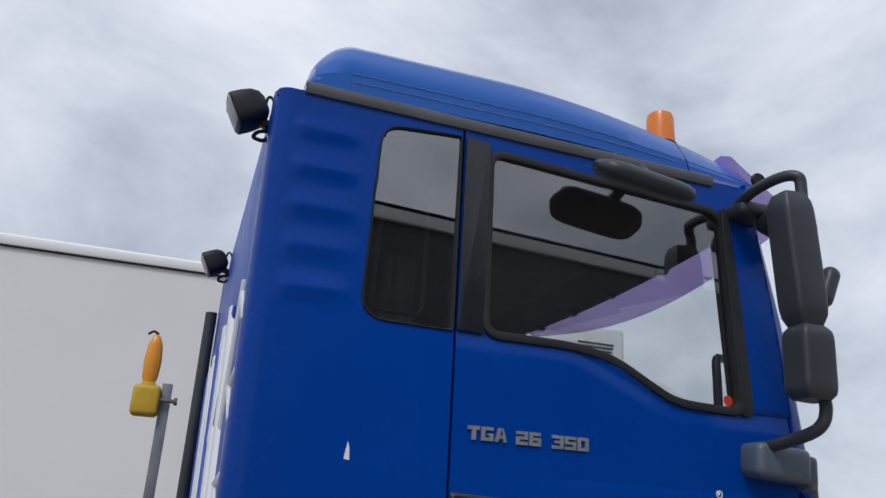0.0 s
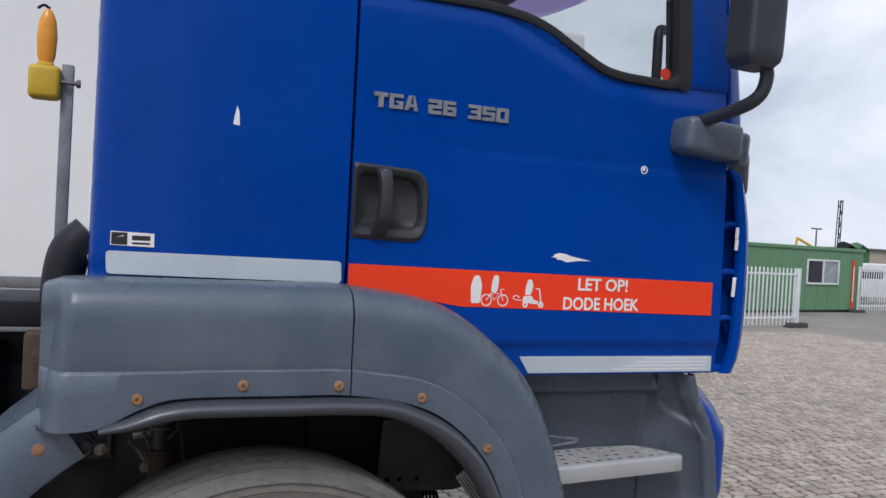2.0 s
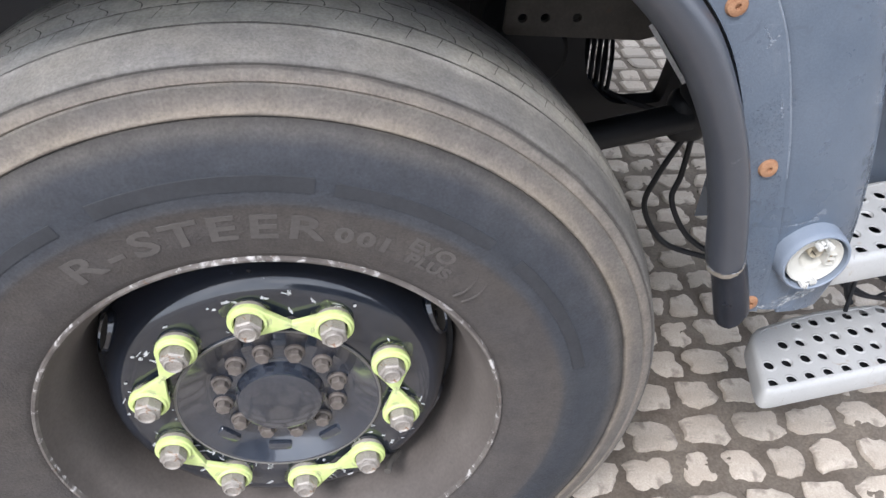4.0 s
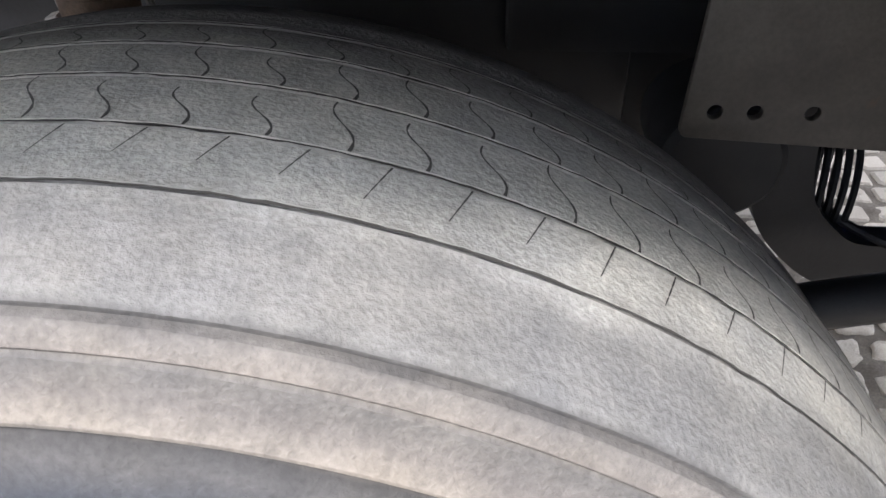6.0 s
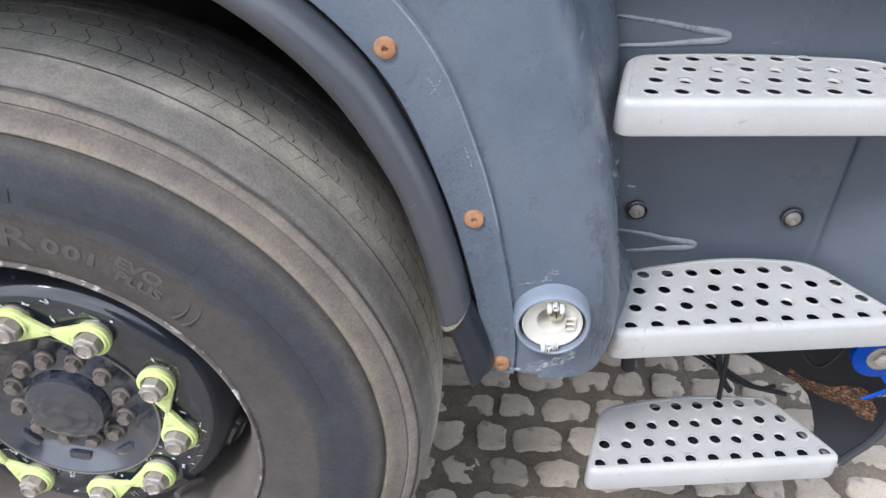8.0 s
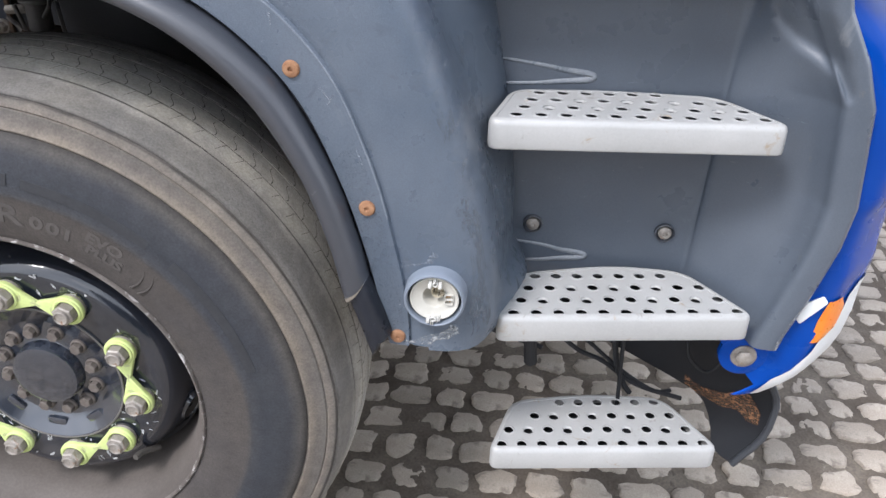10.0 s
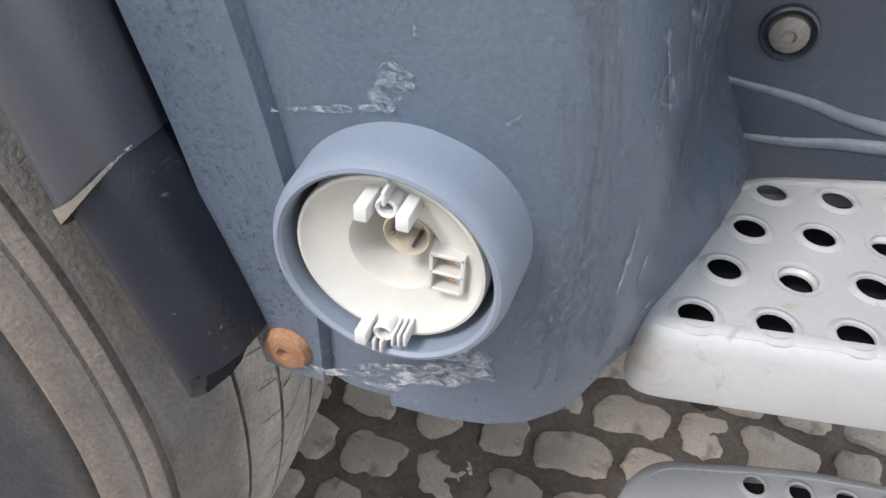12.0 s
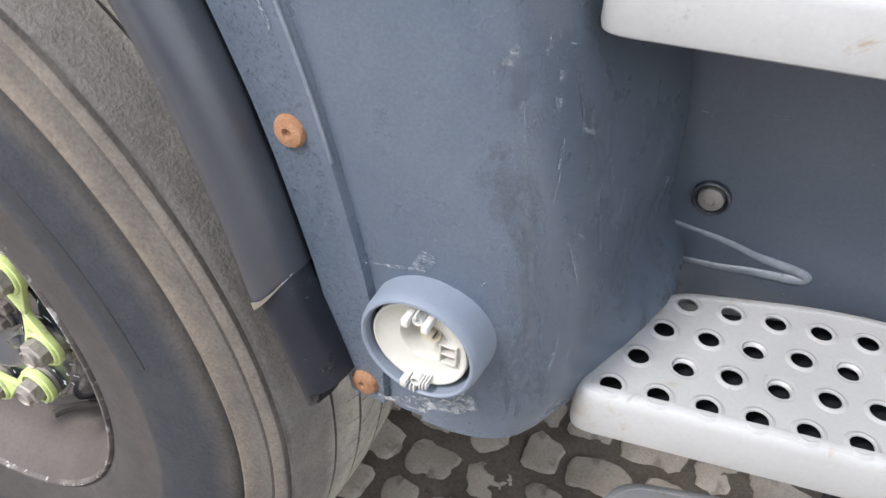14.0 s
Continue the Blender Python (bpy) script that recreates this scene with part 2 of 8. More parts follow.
PLATE_NAVY = surf("navy_chassis_paint", (0.020, 0.026, 0.042), (0.032, 0.040, 0.060), scale=9.0, rough=0.45, grain=0.12, bump=0.15, stains=(((0.30, 0.29, 0.28), 0.05, 70.0), ((0.07, 0.05, 0.04), 0.14, 16.0)))
RUST = surf("rusty_rivet", (0.24, 0.115, 0.058), (0.34, 0.185, 0.10), scale=60.0, rough=0.8, grain=0.2, gscale=700, bump=0.5, bscale=500, stains=(((0.17, 0.06, 0.025), 0.3, 110.0), ((0.50, 0.30, 0.18), 0.2, 160.0)))
RUST_DARK = surf("rust_brown", (0.060, 0.040, 0.028), (0.105, 0.070, 0.046), scale=20.0, rough=0.85, grain=0.2, bump=0.4)
TREAD_GREY = surf("grey_step_alloy", (0.355, 0.358, 0.352), (0.420, 0.422, 0.415), scale=7.0, rough=0.36, rough2=0.52, metal=0.05, grain=0.035, gscale=260, bump=0.08, bscale=300,
                  stains=(((0.27, 0.26, 0.245), 0.20, 26.0), ((0.33, 0.28, 0.22), 0.25, 24.0), ((0.22, 0.17, 0.12), 0.13, 60.0), ((0.50, 0.50, 0.49), 0.07, 50.0)))
RIM_BLACK = surf("rim_black_paint", (0.008, 0.011, 0.017), (0.018, 0.022, 0.032), scale=8.0, rough=0.07, rough2=0.20, grain=0.06, bump=0.05, spec=0.8, coat=0.4, stains=(((0.06, 0.055, 0.05), 0.14, 18.0), ((0.40, 0.40, 0.40), 0.035, 55.0)))
RIM_DUST = surf("rim_barrel_dust", (0.074, 0.063, 0.056), (0.110, 0.095, 0.085), scale=6.0, rough=0.7, grain=0.12, gscale=200, bump=0.1, stains=(((0.04, 0.036, 0.034), 0.16, 14.0),))
RIM_EDGE = surf("rim_chipped_edge", (0.070, 0.060, 0.054), (0.15, 0.135, 0.122), scale=25.0, rough=0.6, grain=0.15, bump=0.3, stains=(((0.50, 0.48, 0.465), 0.40, 52.0), ((0.10, 0.055, 0.035), 0.28, 80.0)))
HUB_GREY = surf("hub_paint", (0.012, 0.016, 0.025), (0.026, 0.032, 0.045), scale=12.0, rough=0.10, rough2=0.26, spec=1.0, coat=0.8, grain=0.08, bump=0.06, stains=(((0.12, 0.11, 0.10), 0.12, 20.0),))
NUT_STEEL = surf("nut_steel", (0.26, 0.235, 0.21), (0.36, 0.335, 0.30), scale=60.0, rough=0.5, metal=0.35, grain=0.15, gscale=500, bump=0.3, stains=(((0.22, 0.115, 0.06), 0.3, 90.0),))
HUB_BOLT = surf("hub_bolt_steel", (0.10, 0.085, 0.075), (0.16, 0.14, 0.125), scale=60.0, rough=0.6, metal=0.25, grain=0.15, bump=0.3, stains=(((0.05, 0.035, 0.03), 0.3, 80.0),))
LIME = surf("lime_plastic", (0.49, 0.585, 0.20), (0.56, 0.65, 0.28), scale=30.0, rough=0.5, grain=0.06, bump=0.08, stains=(((0.34, 0.36, 0.20), 0.34, 60.0), ((0.20, 0.18, 0.12), 0.16, 90.0)))
LIME_PAINT = worn_patch("lime_paint_smear", (0.34, 0.40, 0.14), 0.24, (90, 90, 90))
LAMP_RING = surf("lamp_ring_plastic", (0.165, 0.195, 0.240), (0.205, 0.238, 0.285), scale=14.0, rough=0.5, grain=0.05, gscale=500, bump=0.08, stains=(((0.14, 0.17, 0.21), 0.1, 40.0),))
IVORY = surf("ivory_plastic", (0.50, 0.49, 0.445), (0.44, 0.43, 0.38), scale=22.0, rough=0.38, grain=0.03, bump=0.03, stains=(((0.50, 0.45, 0.34), 0.10, 70.0),))
IVORY_WHITE = surf("white_clip_plastic", (0.57, 0.57, 0.545), (0.50, 0.495, 0.465), scale=30.0, rough=0.4, grain=0.03, bump=0.03)
SOCKET = surf("socket_stained", (0.52, 0.47, 0.36), (0.38, 0.32, 0.22), scale=60.0, rough=0.45, grain=0.06, bump=0.05)
CONTACT = surf("rusted_contact", (0.50, 0.40, 0.24), (0.36, 0.14, 0.03), scale=160.0, rough=0.7, grain=0.2, bump=0.2)
ORANGE_BAND = surf("red_sticker", (0.93, 0.062, 0.018), (0.88, 0.055, 0.016), scale=2.0, rough=0.5, grain=0.02, bump=0.0, spec=0.15)
STICKER_WHITE = plain("white_sticker", (0.80, 0.78, 0.76), 0.4, bump=0.0)
STICKER_BLACK = plain("black_sticker", (0.02, 0.02, 0.022), 0.4, bump=0.0)
REFLECTIVE = surf("reflective_tape", (0.52, 0.58, 0.63), (0.60, 0.66, 0.70), scale=6.0, rough=0.3, metal=0.2, grain=0.12, gscale=420, bump=0.3, bscale=320, stains=(((0.36, 0.44, 0.40), 0.06, 14.0),))
CHROME = surf("silver_letter", (0.27, 0.285, 0.31), (0.36, 0.37, 0.39), scale=40.0, rough=0.32, metal=0.5, grain=0.04, bump=0.03)
SCUFF = worn_patch("scraped_plastic", (0.26, 0.29, 0.33), 0.50, (45, 45, 70))
RUB = worn_patch("rubbed_plastic", (0.165, 0.19, 0.222), 0.24, (38, 38, 22))
RUB_SHEEN = worn_patch("rubbed_sheen_plastic", (0.134, 0.158, 0.190), 0.34, (4, 4, 2))
SCRATCH = worn_patch("fine_scratch", (0.19, 0.22, 0.255), 0.62, (60, 60, 60))
SCUFF_PALE = worn_patch("scraped_pale", (0.40, 0.42, 0.43), 0.46, (26, 26, 44))
SCRATCH_PALE = worn_patch("pale_scratch", (0.27, 0.30, 0.33), 0.55, (60, 60, 60))
PITTED = worn_patch("dark_pits", (0.020, 0.024, 0.032), 0.22, (130, 130, 130))
RUST_FLAKE = worn_patch("flaking_rust", (0.20, 0.105, 0.055), 0.62, (34, 34, 60))
CHIP = worn_patch("chipped_white", (0.52, 0.53, 0.53), 0.80, (70, 70, 70))
PURPLE = tinted_plastic("purple_visor_sheet", (0.40, 0.20, 0.82), 0.52)
AMBER = surf("amber_plastic", (0.85, 0.20, 0.015), (0.80, 0.26, 0.03), scale=30.0, rough=0.25, grain=0.04, bump=0.1)
AMBER_YELLOW = surf("yellow_amber_plastic", (0.85, 0.34, 0.02), (0.78, 0.30, 0.02), scale=30.0, rough=0.25, grain=0.04, bump=0.1)
YELLOW = surf("yellow_plastic", (0.66, 0.42, 0.02), (0.55, 0.34, 0.02), scale=14.0, rough=0.5, grain=0.06, bump=0.1, stains=(((0.30, 0.20, 0.04), 0.14, 25.0),))
GALV = surf("galvanised_post", (0.19, 0.195, 0.20), (0.26, 0.265, 0.27), scale=12.0, rough=0.5, metal=0.3, grain=0.1, bump=0.1)
GLASS_SIDE = glass("side_glass", (0.99, 1.0, 1.0), 0.0, 0.26)
GLASS_DARK = glass("tinted_glass", (0.16, 0.17, 0.18), 0.0, 0.30)
GLASS_INNER = glass("inner_glass", (0.55, 0.57, 0.58), 0.02, 0.30)
GLASS_FRONT = glass("windscreen_glass", (0.96, 0.985, 0.98), 0.0, 0.06)
TRAILER_WHITE = surf("trailer_panel", (0.86, 0.85, 0.82), (0.80, 0.79, 0.765), scale=0.6, rough=0.45, grain=0.015, bump=0.02)
TRAILER_DARK = surf("grey_cladding", (0.055, 0.058, 0.062), (0.075, 0.078, 0.082), scale=0.8, rough=0.6, grain=0.05, bump=0.05)
GREEN = surf("green_cabin_paint", (0.11, 0.24, 0.12), (0.13, 0.27, 0.14), scale=0.8, rough=0.5, grain=0.04, gscale=60, bump=0.05)
SAND = surf("paver_dirt", (0.082, 0.065, 0.050), (0.150, 0.126, 0.100), scale=7.0, rough=0.95, grain=0.25, gscale=160, bump=0.7, bscale=140, stains=(((0.06, 0.05, 0.04), 0.25, 16.0), ((0.24, 0.215, 0.185), 0.15, 28.0)))
PAVER = surf("stone_paver", (0.325, 0.278, 0.226), (0.40, 0.352, 0.295), scale=9.0, rough=0.85, grain=0.16, gscale=260, bump=0.45, bscale=220,
             stains=(((0.235, 0.202, 0.168), 0.44, 15.0), ((0.44, 0.40, 0.35), 0.20, 40.0), ((0.19, 0.162, 0.135), 0.22, 90.0)), spread=0.16)
PAVER_FAR = surf("stone_paver_joined", (0.325, 0.280, 0.230), (0.40, 0.354, 0.30), scale=2.0, rough=0.85, grain=0.16, gscale=260, bump=0.4, bscale=220,
                 stains=(((0.19, 0.162, 0.138), 0.34, 15.0), ((0.27, 0.245, 0.22), 0.30, 1.1)), spread=0.20, island=True)


def tyre_material():
    """Dusty tyre: bands by distance from the axle, as wear and washing left them; the tread is paled further to replace
    light lost under the arch.
    """
    m = surf("tyre_rubber", (0.1, 0.1, 0.1), None, rough=0.8, grain=0.12, bump=0.60, bscale=300)
    n, l = m.node_tree.nodes, m.node_tree.links
    b = n["Principled BSDF"]
    tc = n.new("ShaderNodeTexCoord")
    sep = n.new("ShaderNodeSeparateXYZ")
    l.new(tc.outputs["Object"], sep.inputs[0])
    cmb = n.new("ShaderNodeCombineXYZ")
    l.new(sep.outputs[0], cmb.inputs[0])
    l.new(sep.outputs[2], cmb.inputs[1])
    ln = n.new("ShaderNodeVectorMath")
    ln.operation = "LENGTH"
    l.new(cmb.outputs[0], ln.inputs[0])
    wob = n.new("ShaderNodeTexNoise")
    wob.inputs["Scale"].default_value = 14.0
    wob.inputs["Detail"].default_value = 6
    l.new(tc.outputs["Object"], wob.inputs["Vector"])
    wm = n.new("ShaderNodeMapRange")
    wm.inputs["To Min"].default_value, wm.inputs["To Max"].default_value = -0.004, 0.004
    l.new(wob.outputs[0], wm.inputs[0])
    ad = n.new("ShaderNodeMath")
    ad.operation = "ADD"
    l.new(ln.outputs["Value"], ad.inputs[0])
    l.new(wm.outputs[0], ad.inputs[1])
    mr = n.new("ShaderNodeMapRange")
    mr.inputs["From Min"].default_value, mr.inputs["From Max"].default_value = 0.29, 0.54
    l.new(ad.outputs[0], mr.inputs[0])
    r = n.new("ShaderNodeValToRGB")
    stops = ((0.0, (0.056, 0.050, 0.047)), (0.325, (0.055, 0.049, 0.046)), (0.375, (0.034, 0.037, 0.044)), (0.45, (0.026, 0.030, 0.038)), (0.60, (0.031, 0.034, 0.041)), (0.665, (0.064, 0.060, 0.057)), (0.700, (0.040, 0.037, 0.034)),
             (0.722, (0.185, 0.160, 0.132)), (0.765, (0.120, 0.106, 0.094)), (0.815, (0.105, 0.097, 0.088)), (0.835, (0.160, 0.140, 0.120)), (0.870, (0.140, 0.126, 0.112)), (0.884, (0.060, 0.056, 0.052)), (0.900, (0.165, 0.157, 0.145)), (0.940, (0.185, 0.177, 0.163)), (0.965, (0.40, 0.385, 0.345)), (1.0, (0.43, 0.415, 0.37)))
    e = r.color_ramp.elements
    e[0].position, e[0].color = stops[0][0], (*stops[0][1], 1)
    e[1].position, e[1].color = stops[-1][0], (*stops[-1][1], 1)
    for p, c in stops[1:-1]:
        x = e.new(p)
        x.color = (*c, 1)
    l.new(mr.outputs[0], r.inputs[0])
    n2 = n.new("ShaderNodeTexNoise")
    n2.inputs["Scale"].default_value = 38.0
    n2.inputs["Detail"].default_value = 8
    n2.inputs["Roughness"].default_value = 0.7
    l.new(tc.outputs["Object"], n2.inputs["Vector"])
    m2 = n.new("ShaderNodeMapRange")
    m2.inputs["To Min"].default_value, m2.inputs["To Max"].default_value = 0.50, 1.50
    l.new(n2.outputs[0], m2.inputs[0])
    mx = n.new("ShaderNodeMixRGB")
    mx.blend_type = "MULTIPLY"
    mx.inputs[0].default_value = 1
    l.new(r.outputs[0], mx.inputs[1])
    l.new(m2.outputs[0], mx.inputs[2])
    n4 = n.new("ShaderNodeTexNoise")
    n4.inputs["Scale"].default_value = 8.0
    n4.inputs["Detail"].default_value = 6
    n4.inputs["Roughness"].default_value = 0.65
    l.new(tc.outputs["Object"], n4.inputs["Vector"])
    m4 = n.new("ShaderNodeMapRange")
    m4.inputs["From Min"].default_value, m4.inputs["From Max"].default_value = 0.3, 0.7
    l.new(n4.outputs[0], m4.inputs[0])
    mud = n.new("ShaderNodeMixRGB")
    mud.inputs[1].default_value, mud.inputs[2].default_value = (0.86, 0.87, 0.90, 1), (1.13, 1.10, 1.03, 1)
    l.new(m4.outputs[0], mud.inputs[0])
    mx4 = n.new("ShaderNodeMixRGB")
    mx4.blend_type = "MULTIPLY"
    mx4.inputs[0].default_value = 1
    l.new(mx.outputs[0], mx4.inputs[1])
    l.new(mud.outputs[0], mx4.inputs[2])
    n3 = n.new("ShaderNodeTexNoise")
    n3.inputs["Scale"].default_value = 300.0
    n3.inputs["Detail"].default_value = 3
    l.new(tc.outputs["Object"], n3.inputs["Vector"])
    m3 = n.new("ShaderNodeMapRange")
    m3.inputs["To Min"].default_value, m3.inputs["To Max"].default_value = 0.60, 1.40
    l.new(n3.outputs[0], m3.inputs[0])
    mx2 = n.new("ShaderNodeMixRGB")
    mx2.blend_type = "MULTIPLY"
    mx2.inputs[0].default_value = 1
    l.new(mx4.outputs[0], mx2.inputs[1])
    l.new(m3.outputs[0], mx2.inputs[2])
    l.new(mx2.outputs[0], b.inputs["Base Color"])
    return m


TYRE = tyre_material()
TYRE_LETTER = surf("tyre_letter_rubber", (0.062, 0.056, 0.052), (0.078, 0.071, 0.065), scale=20.0, rough=0.7, grain=0.12, bump=0.15)
TYRE_BAND = surf("tyre_band_rubber", (0.019, 0.021, 0.025), (0.027, 0.029, 0.034), scale=25.0, rough=0.6, grain=0.1, bump=0.2)
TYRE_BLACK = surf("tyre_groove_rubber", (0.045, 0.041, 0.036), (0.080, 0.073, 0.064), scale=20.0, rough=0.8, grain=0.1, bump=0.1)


# ---------------------------------------------------------------- building helpers
RX = Matrix.Rotation(radians(90), 4, "X")


def part(name, bm, mat, parent=None, label="", sharp=38.0):
    """Links a bmesh as one mesh object, under a thing or a part."""
    me = bpy.data.meshes.new(name)
    bmesh.ops.recalc_face_normals(bm, faces=bm.faces[:])
    bm.to_mesh(me)
    bm.free()
    me.materials.append(mat)
    me.shade_smooth()
    me.set_sharp_from_angle(angle=radians(sharp))
    ob = new(name, me)
    if parent:
        ob.parent = parent
        if parent.type == "EMPTY":
            ob.matrix_parent_inverse = Matrix.Translation(parent.location).inverted() if not parent.get("local_axes") else Matrix()
    if label:
        tagged(ob, label)
    return ob


def thing(name, at, label, category, group=""):
    ob = new(name)
    ob.location = at
    ob.empty_display_size = 0.2
    return tagged(ob, label, category, group)


def single(name, bm, mat, label, category, group="", kind="", sharp=38.0):
    return tagged(part(name, bm, mat, None, "", sharp), label, category, group, kind)


def B():
    return bmesh.new()


def sheet(bm, rows, close=False):
    """Faces between rows of points; close joins the last point of each row to its first."""
    vs = [[bm.verts.new(p) for p in r] for r in rows]
    for a, b in zip(vs, vs[1:]):
        k = len(a)
        for i in range(k if close else k - 1):
            j = (i + 1) % k
            bm.faces.new((a[i], a[j], b[j], b[i]))
    return vs


def tube(bm, pts, r, n=10, cap=True):
    """A round bar along points; r is a number or one for each point."""
    pts = [Vector(p) for p in pts]
    rr = r if isinstance(r, (list, tuple)) else [r] * len(pts)
    t0 = (pts[1] - pts[0]).normalized()
    u = t0.orthogonal().normalized()
    rows = []
    for i, p in enumerate(pts):
        t = (pts[min(i + 1, len(pts) - 1)] - pts[max(i - 1, 0)]).normalized()
        u = (u - t * u.dot(t)).normalized()
        v = t.cross(u)
        rows.append([p + rr[i] * (math.cos(a) * u + math.sin(a) * v) for a in [2 * math.pi * k / n for k in range(n)]])
    vs = sheet(bm, rows, True)
    if cap:
        bm.faces.new(vs[0][::-1])
        bm.faces.new(vs[-1])


def smooth_path(pts, k=8):
    """Catmull-Rom through points of any dimension."""
    p = [np.array(q, float) for q in pts]
    p = [2 * p[0] - p[1]] + p + [2 * p[-1] - p[-2]]
    out = []
    for i in range(1, len(p) - 2):
        for s in range(k):
            t = s / k
            a, b, c, d = p[i - 1:i + 3]
            out.append(0.5 * (2 * b + (c - a) * t + (2 * a - 5 * b + 4 * c - d) * t * t + (3 * b - a - 3 * c + d) * t ** 3))
    out.append(p[-2])
    return [tuple(float(v) for v in q) for q in out]


def rbox(bm, c, size, r=0.004, seg=2, rot=None):
    """A box with rounded edges."""
    t = bmesh.new()
    bmesh.ops.create_cube(t, size=1.0)
    bmesh.ops.scale(t, vec=size, verts=t.verts)
    r = min(r, 0.49 * min(size))
    if r > 0:
        bmesh.ops.bevel(t, geom=t.edges[:], offset=r, segments=seg, profile=0.5, affect="EDGES")
    m = Matrix.Translation(c) @ (rot if rot else Matrix())
    bmesh.ops.transform(t, matrix=m, verts=t.verts)
    me = bpy.data.meshes.new("tmp")
    t.to_mesh(me)
    t.free()
    bm.from_mesh(me)
    bpy.data.meshes.remove(me)


def cyl(bm, p0, p1, r0, r1=None, n=20, edge=0.0):
    """A round bar from p0 to p1, its rims rounded by edge."""
    p0, p1 = Vector(p0), Vector(p1)
    r1 = r0 if r1 is None else r1
    d = (p1 - p0)
    L = d.length
    d.normalize()
    if edge:
        pts, rr = [p0, p0 + d * edge, p1 - d * edge, p1], [r0 - edge, r0, r1, r1 - edge]
    else:
        pts, rr = [p0, p1], [r0, r1]
    u = d.orthogonal().normalized()
    v = d.cross(u)
    rows = [[p + q * (math.cos(a) * u + math.sin(a) * v) for a in [2 * math.pi * (k + 0.5) / n for k in range(n)]] for p, q in zip(pts, rr)]
    vs = sheet(bm, rows, True)
    bm.faces.new(vs[0][::-1])
    bm.faces.new(vs[-1])


def lathe(bm, prof, n=64, a0=0.0, a1=2 * math.pi, at=(0, 0, 0)):
    """Turns a profile of (y, radius) round the y axis."""
    full = abs(a1 - a0 - 2 * math.pi) < 1e-6
    ang = [a0 + (a1 - a0) * k / (n if full else n - 1) for k in range(n)]
    rows = [[(at[0] + r * math.cos(a), at[1] + y, at[2] + r * math.sin(a)) for a in ang] for y, r in prof]
    return sheet(bm, rows, full)


def flat_shape(outline, holes=(), half=0.002, bevel=0.0, upright=True, y=0.0):
    """A plate of any outline with holes; upright: outline is (x, z) and the plate faces -y at y."""
    cu = bpy.data.curves.new("tmp", "CURVE")
    cu.dimensions, cu.fill_mode, cu.extrude, cu.bevel_depth, cu.bevel_resolution = "2D", "BOTH", half, bevel, 2
    for ring in (outline, *holes):
        s = cu.splines.new("POLY")
        s.points.add(len(ring) - 1)
        for q, p in zip(s.points, ring):
            q.co = (p[0], p[1], 0, 1)
        s.use_cyclic_u = True
    return curve_mesh(cu, Matrix.Translation((0, y, 0)) @ Matrix.Rotation(radians(90), 4, "X") if upright else Matrix.Translation((0, 0, y)))


def curve_mesh(cu, m):
    ob = bpy.data.objects.new("tmp", cu)
    scene.collection.objects.link(ob)
    dg = bpy.context.evaluated_depsgraph_get()
    me = bpy.data.meshes.new_from_object(ob.evaluated_get(dg))
    bpy.data.objects.remove(ob)
    bpy.data.curves.remove(cu)
    bm = bmesh.new()
    bm.from_mesh(me)
    bpy.data.meshes.remove(me)
    bmesh.ops.remove_doubles(bm, verts=bm.verts, dist=1e-5)
    bmesh.ops.transform(bm, matrix=m, verts=bm.verts)
    return bm


def lettering(text, size, m, depth=0.001, spacing=1.0, shear=0.0, stretch=1.0, heavy=0.0):
    cu = bpy.data.curves.new("tmp", "FONT")
    cu.body, cu.size, cu.extrude, cu.space_character, cu.shear, cu.offset = text, size, depth, spacing, shear, heavy
    cu.align_x, cu.align_y = "CENTER", "CENTER"
    cu.resolution_u = 3
    return curve_mesh(cu, m @ Matrix.Diagonal((stretch, 1, 1, 1)))


def boxed_text(text, x0, x1, z0, z1, y):
    """Flat printed words that fill a given box on the truck's side."""
    bm = lettering(text, 0.05, RX, 0.0003, 1.0, 0, 1.0, 0.0011)
    xs_, zs_ = [v.co.x for v in bm.verts], [v.co.z for v in bm.verts]
    a, c, d, e = min(xs_), max(xs_), min(zs_), max(zs_)
    for v in bm.verts:
        v.co = (x0 + (v.co.x - a) * (x1 - x0) / (c - a), y + v.co.y, z0 + (v.co.z - d) * (z1 - z0) / (e - d))
    return bm


def round_poly(pts, r, k=5):
    """A polygon with its corners rounded; r is a number or one for each corner."""
    out = []
    n = len(pts)
    for i in range(n):
        p, a, b = Vector(pts[i]), Vector(pts[i - 1]), Vector(pts[(i + 1) % n])
        q = r[i] if isinstance(r, (list, tuple)) else r
        da, db = (a - p), (b - p)
        la, lb = min(q, 0.45 * da.length), min(q, 0.45 * db.length)
        s, e = p + da.normalized() * la, p + db.normalized() * lb
        for j in range(k + 1):
            t = j / k
            out.append(tuple((1 - t) ** 2 * s + 2 * t * (1 - t) * p + t * t * e))
    return out


def inside(poly, x, z):
    c = False
    n = len(poly)
    for i in range(n):
        (x0, z0), (x1, z1) = poly[i], poly[i - 1]
        if (z0 > z) != (z1 > z) and x < (x1 - x0) * (z - z0) / (z1 - z0) + x0:
            c = not c
    return c


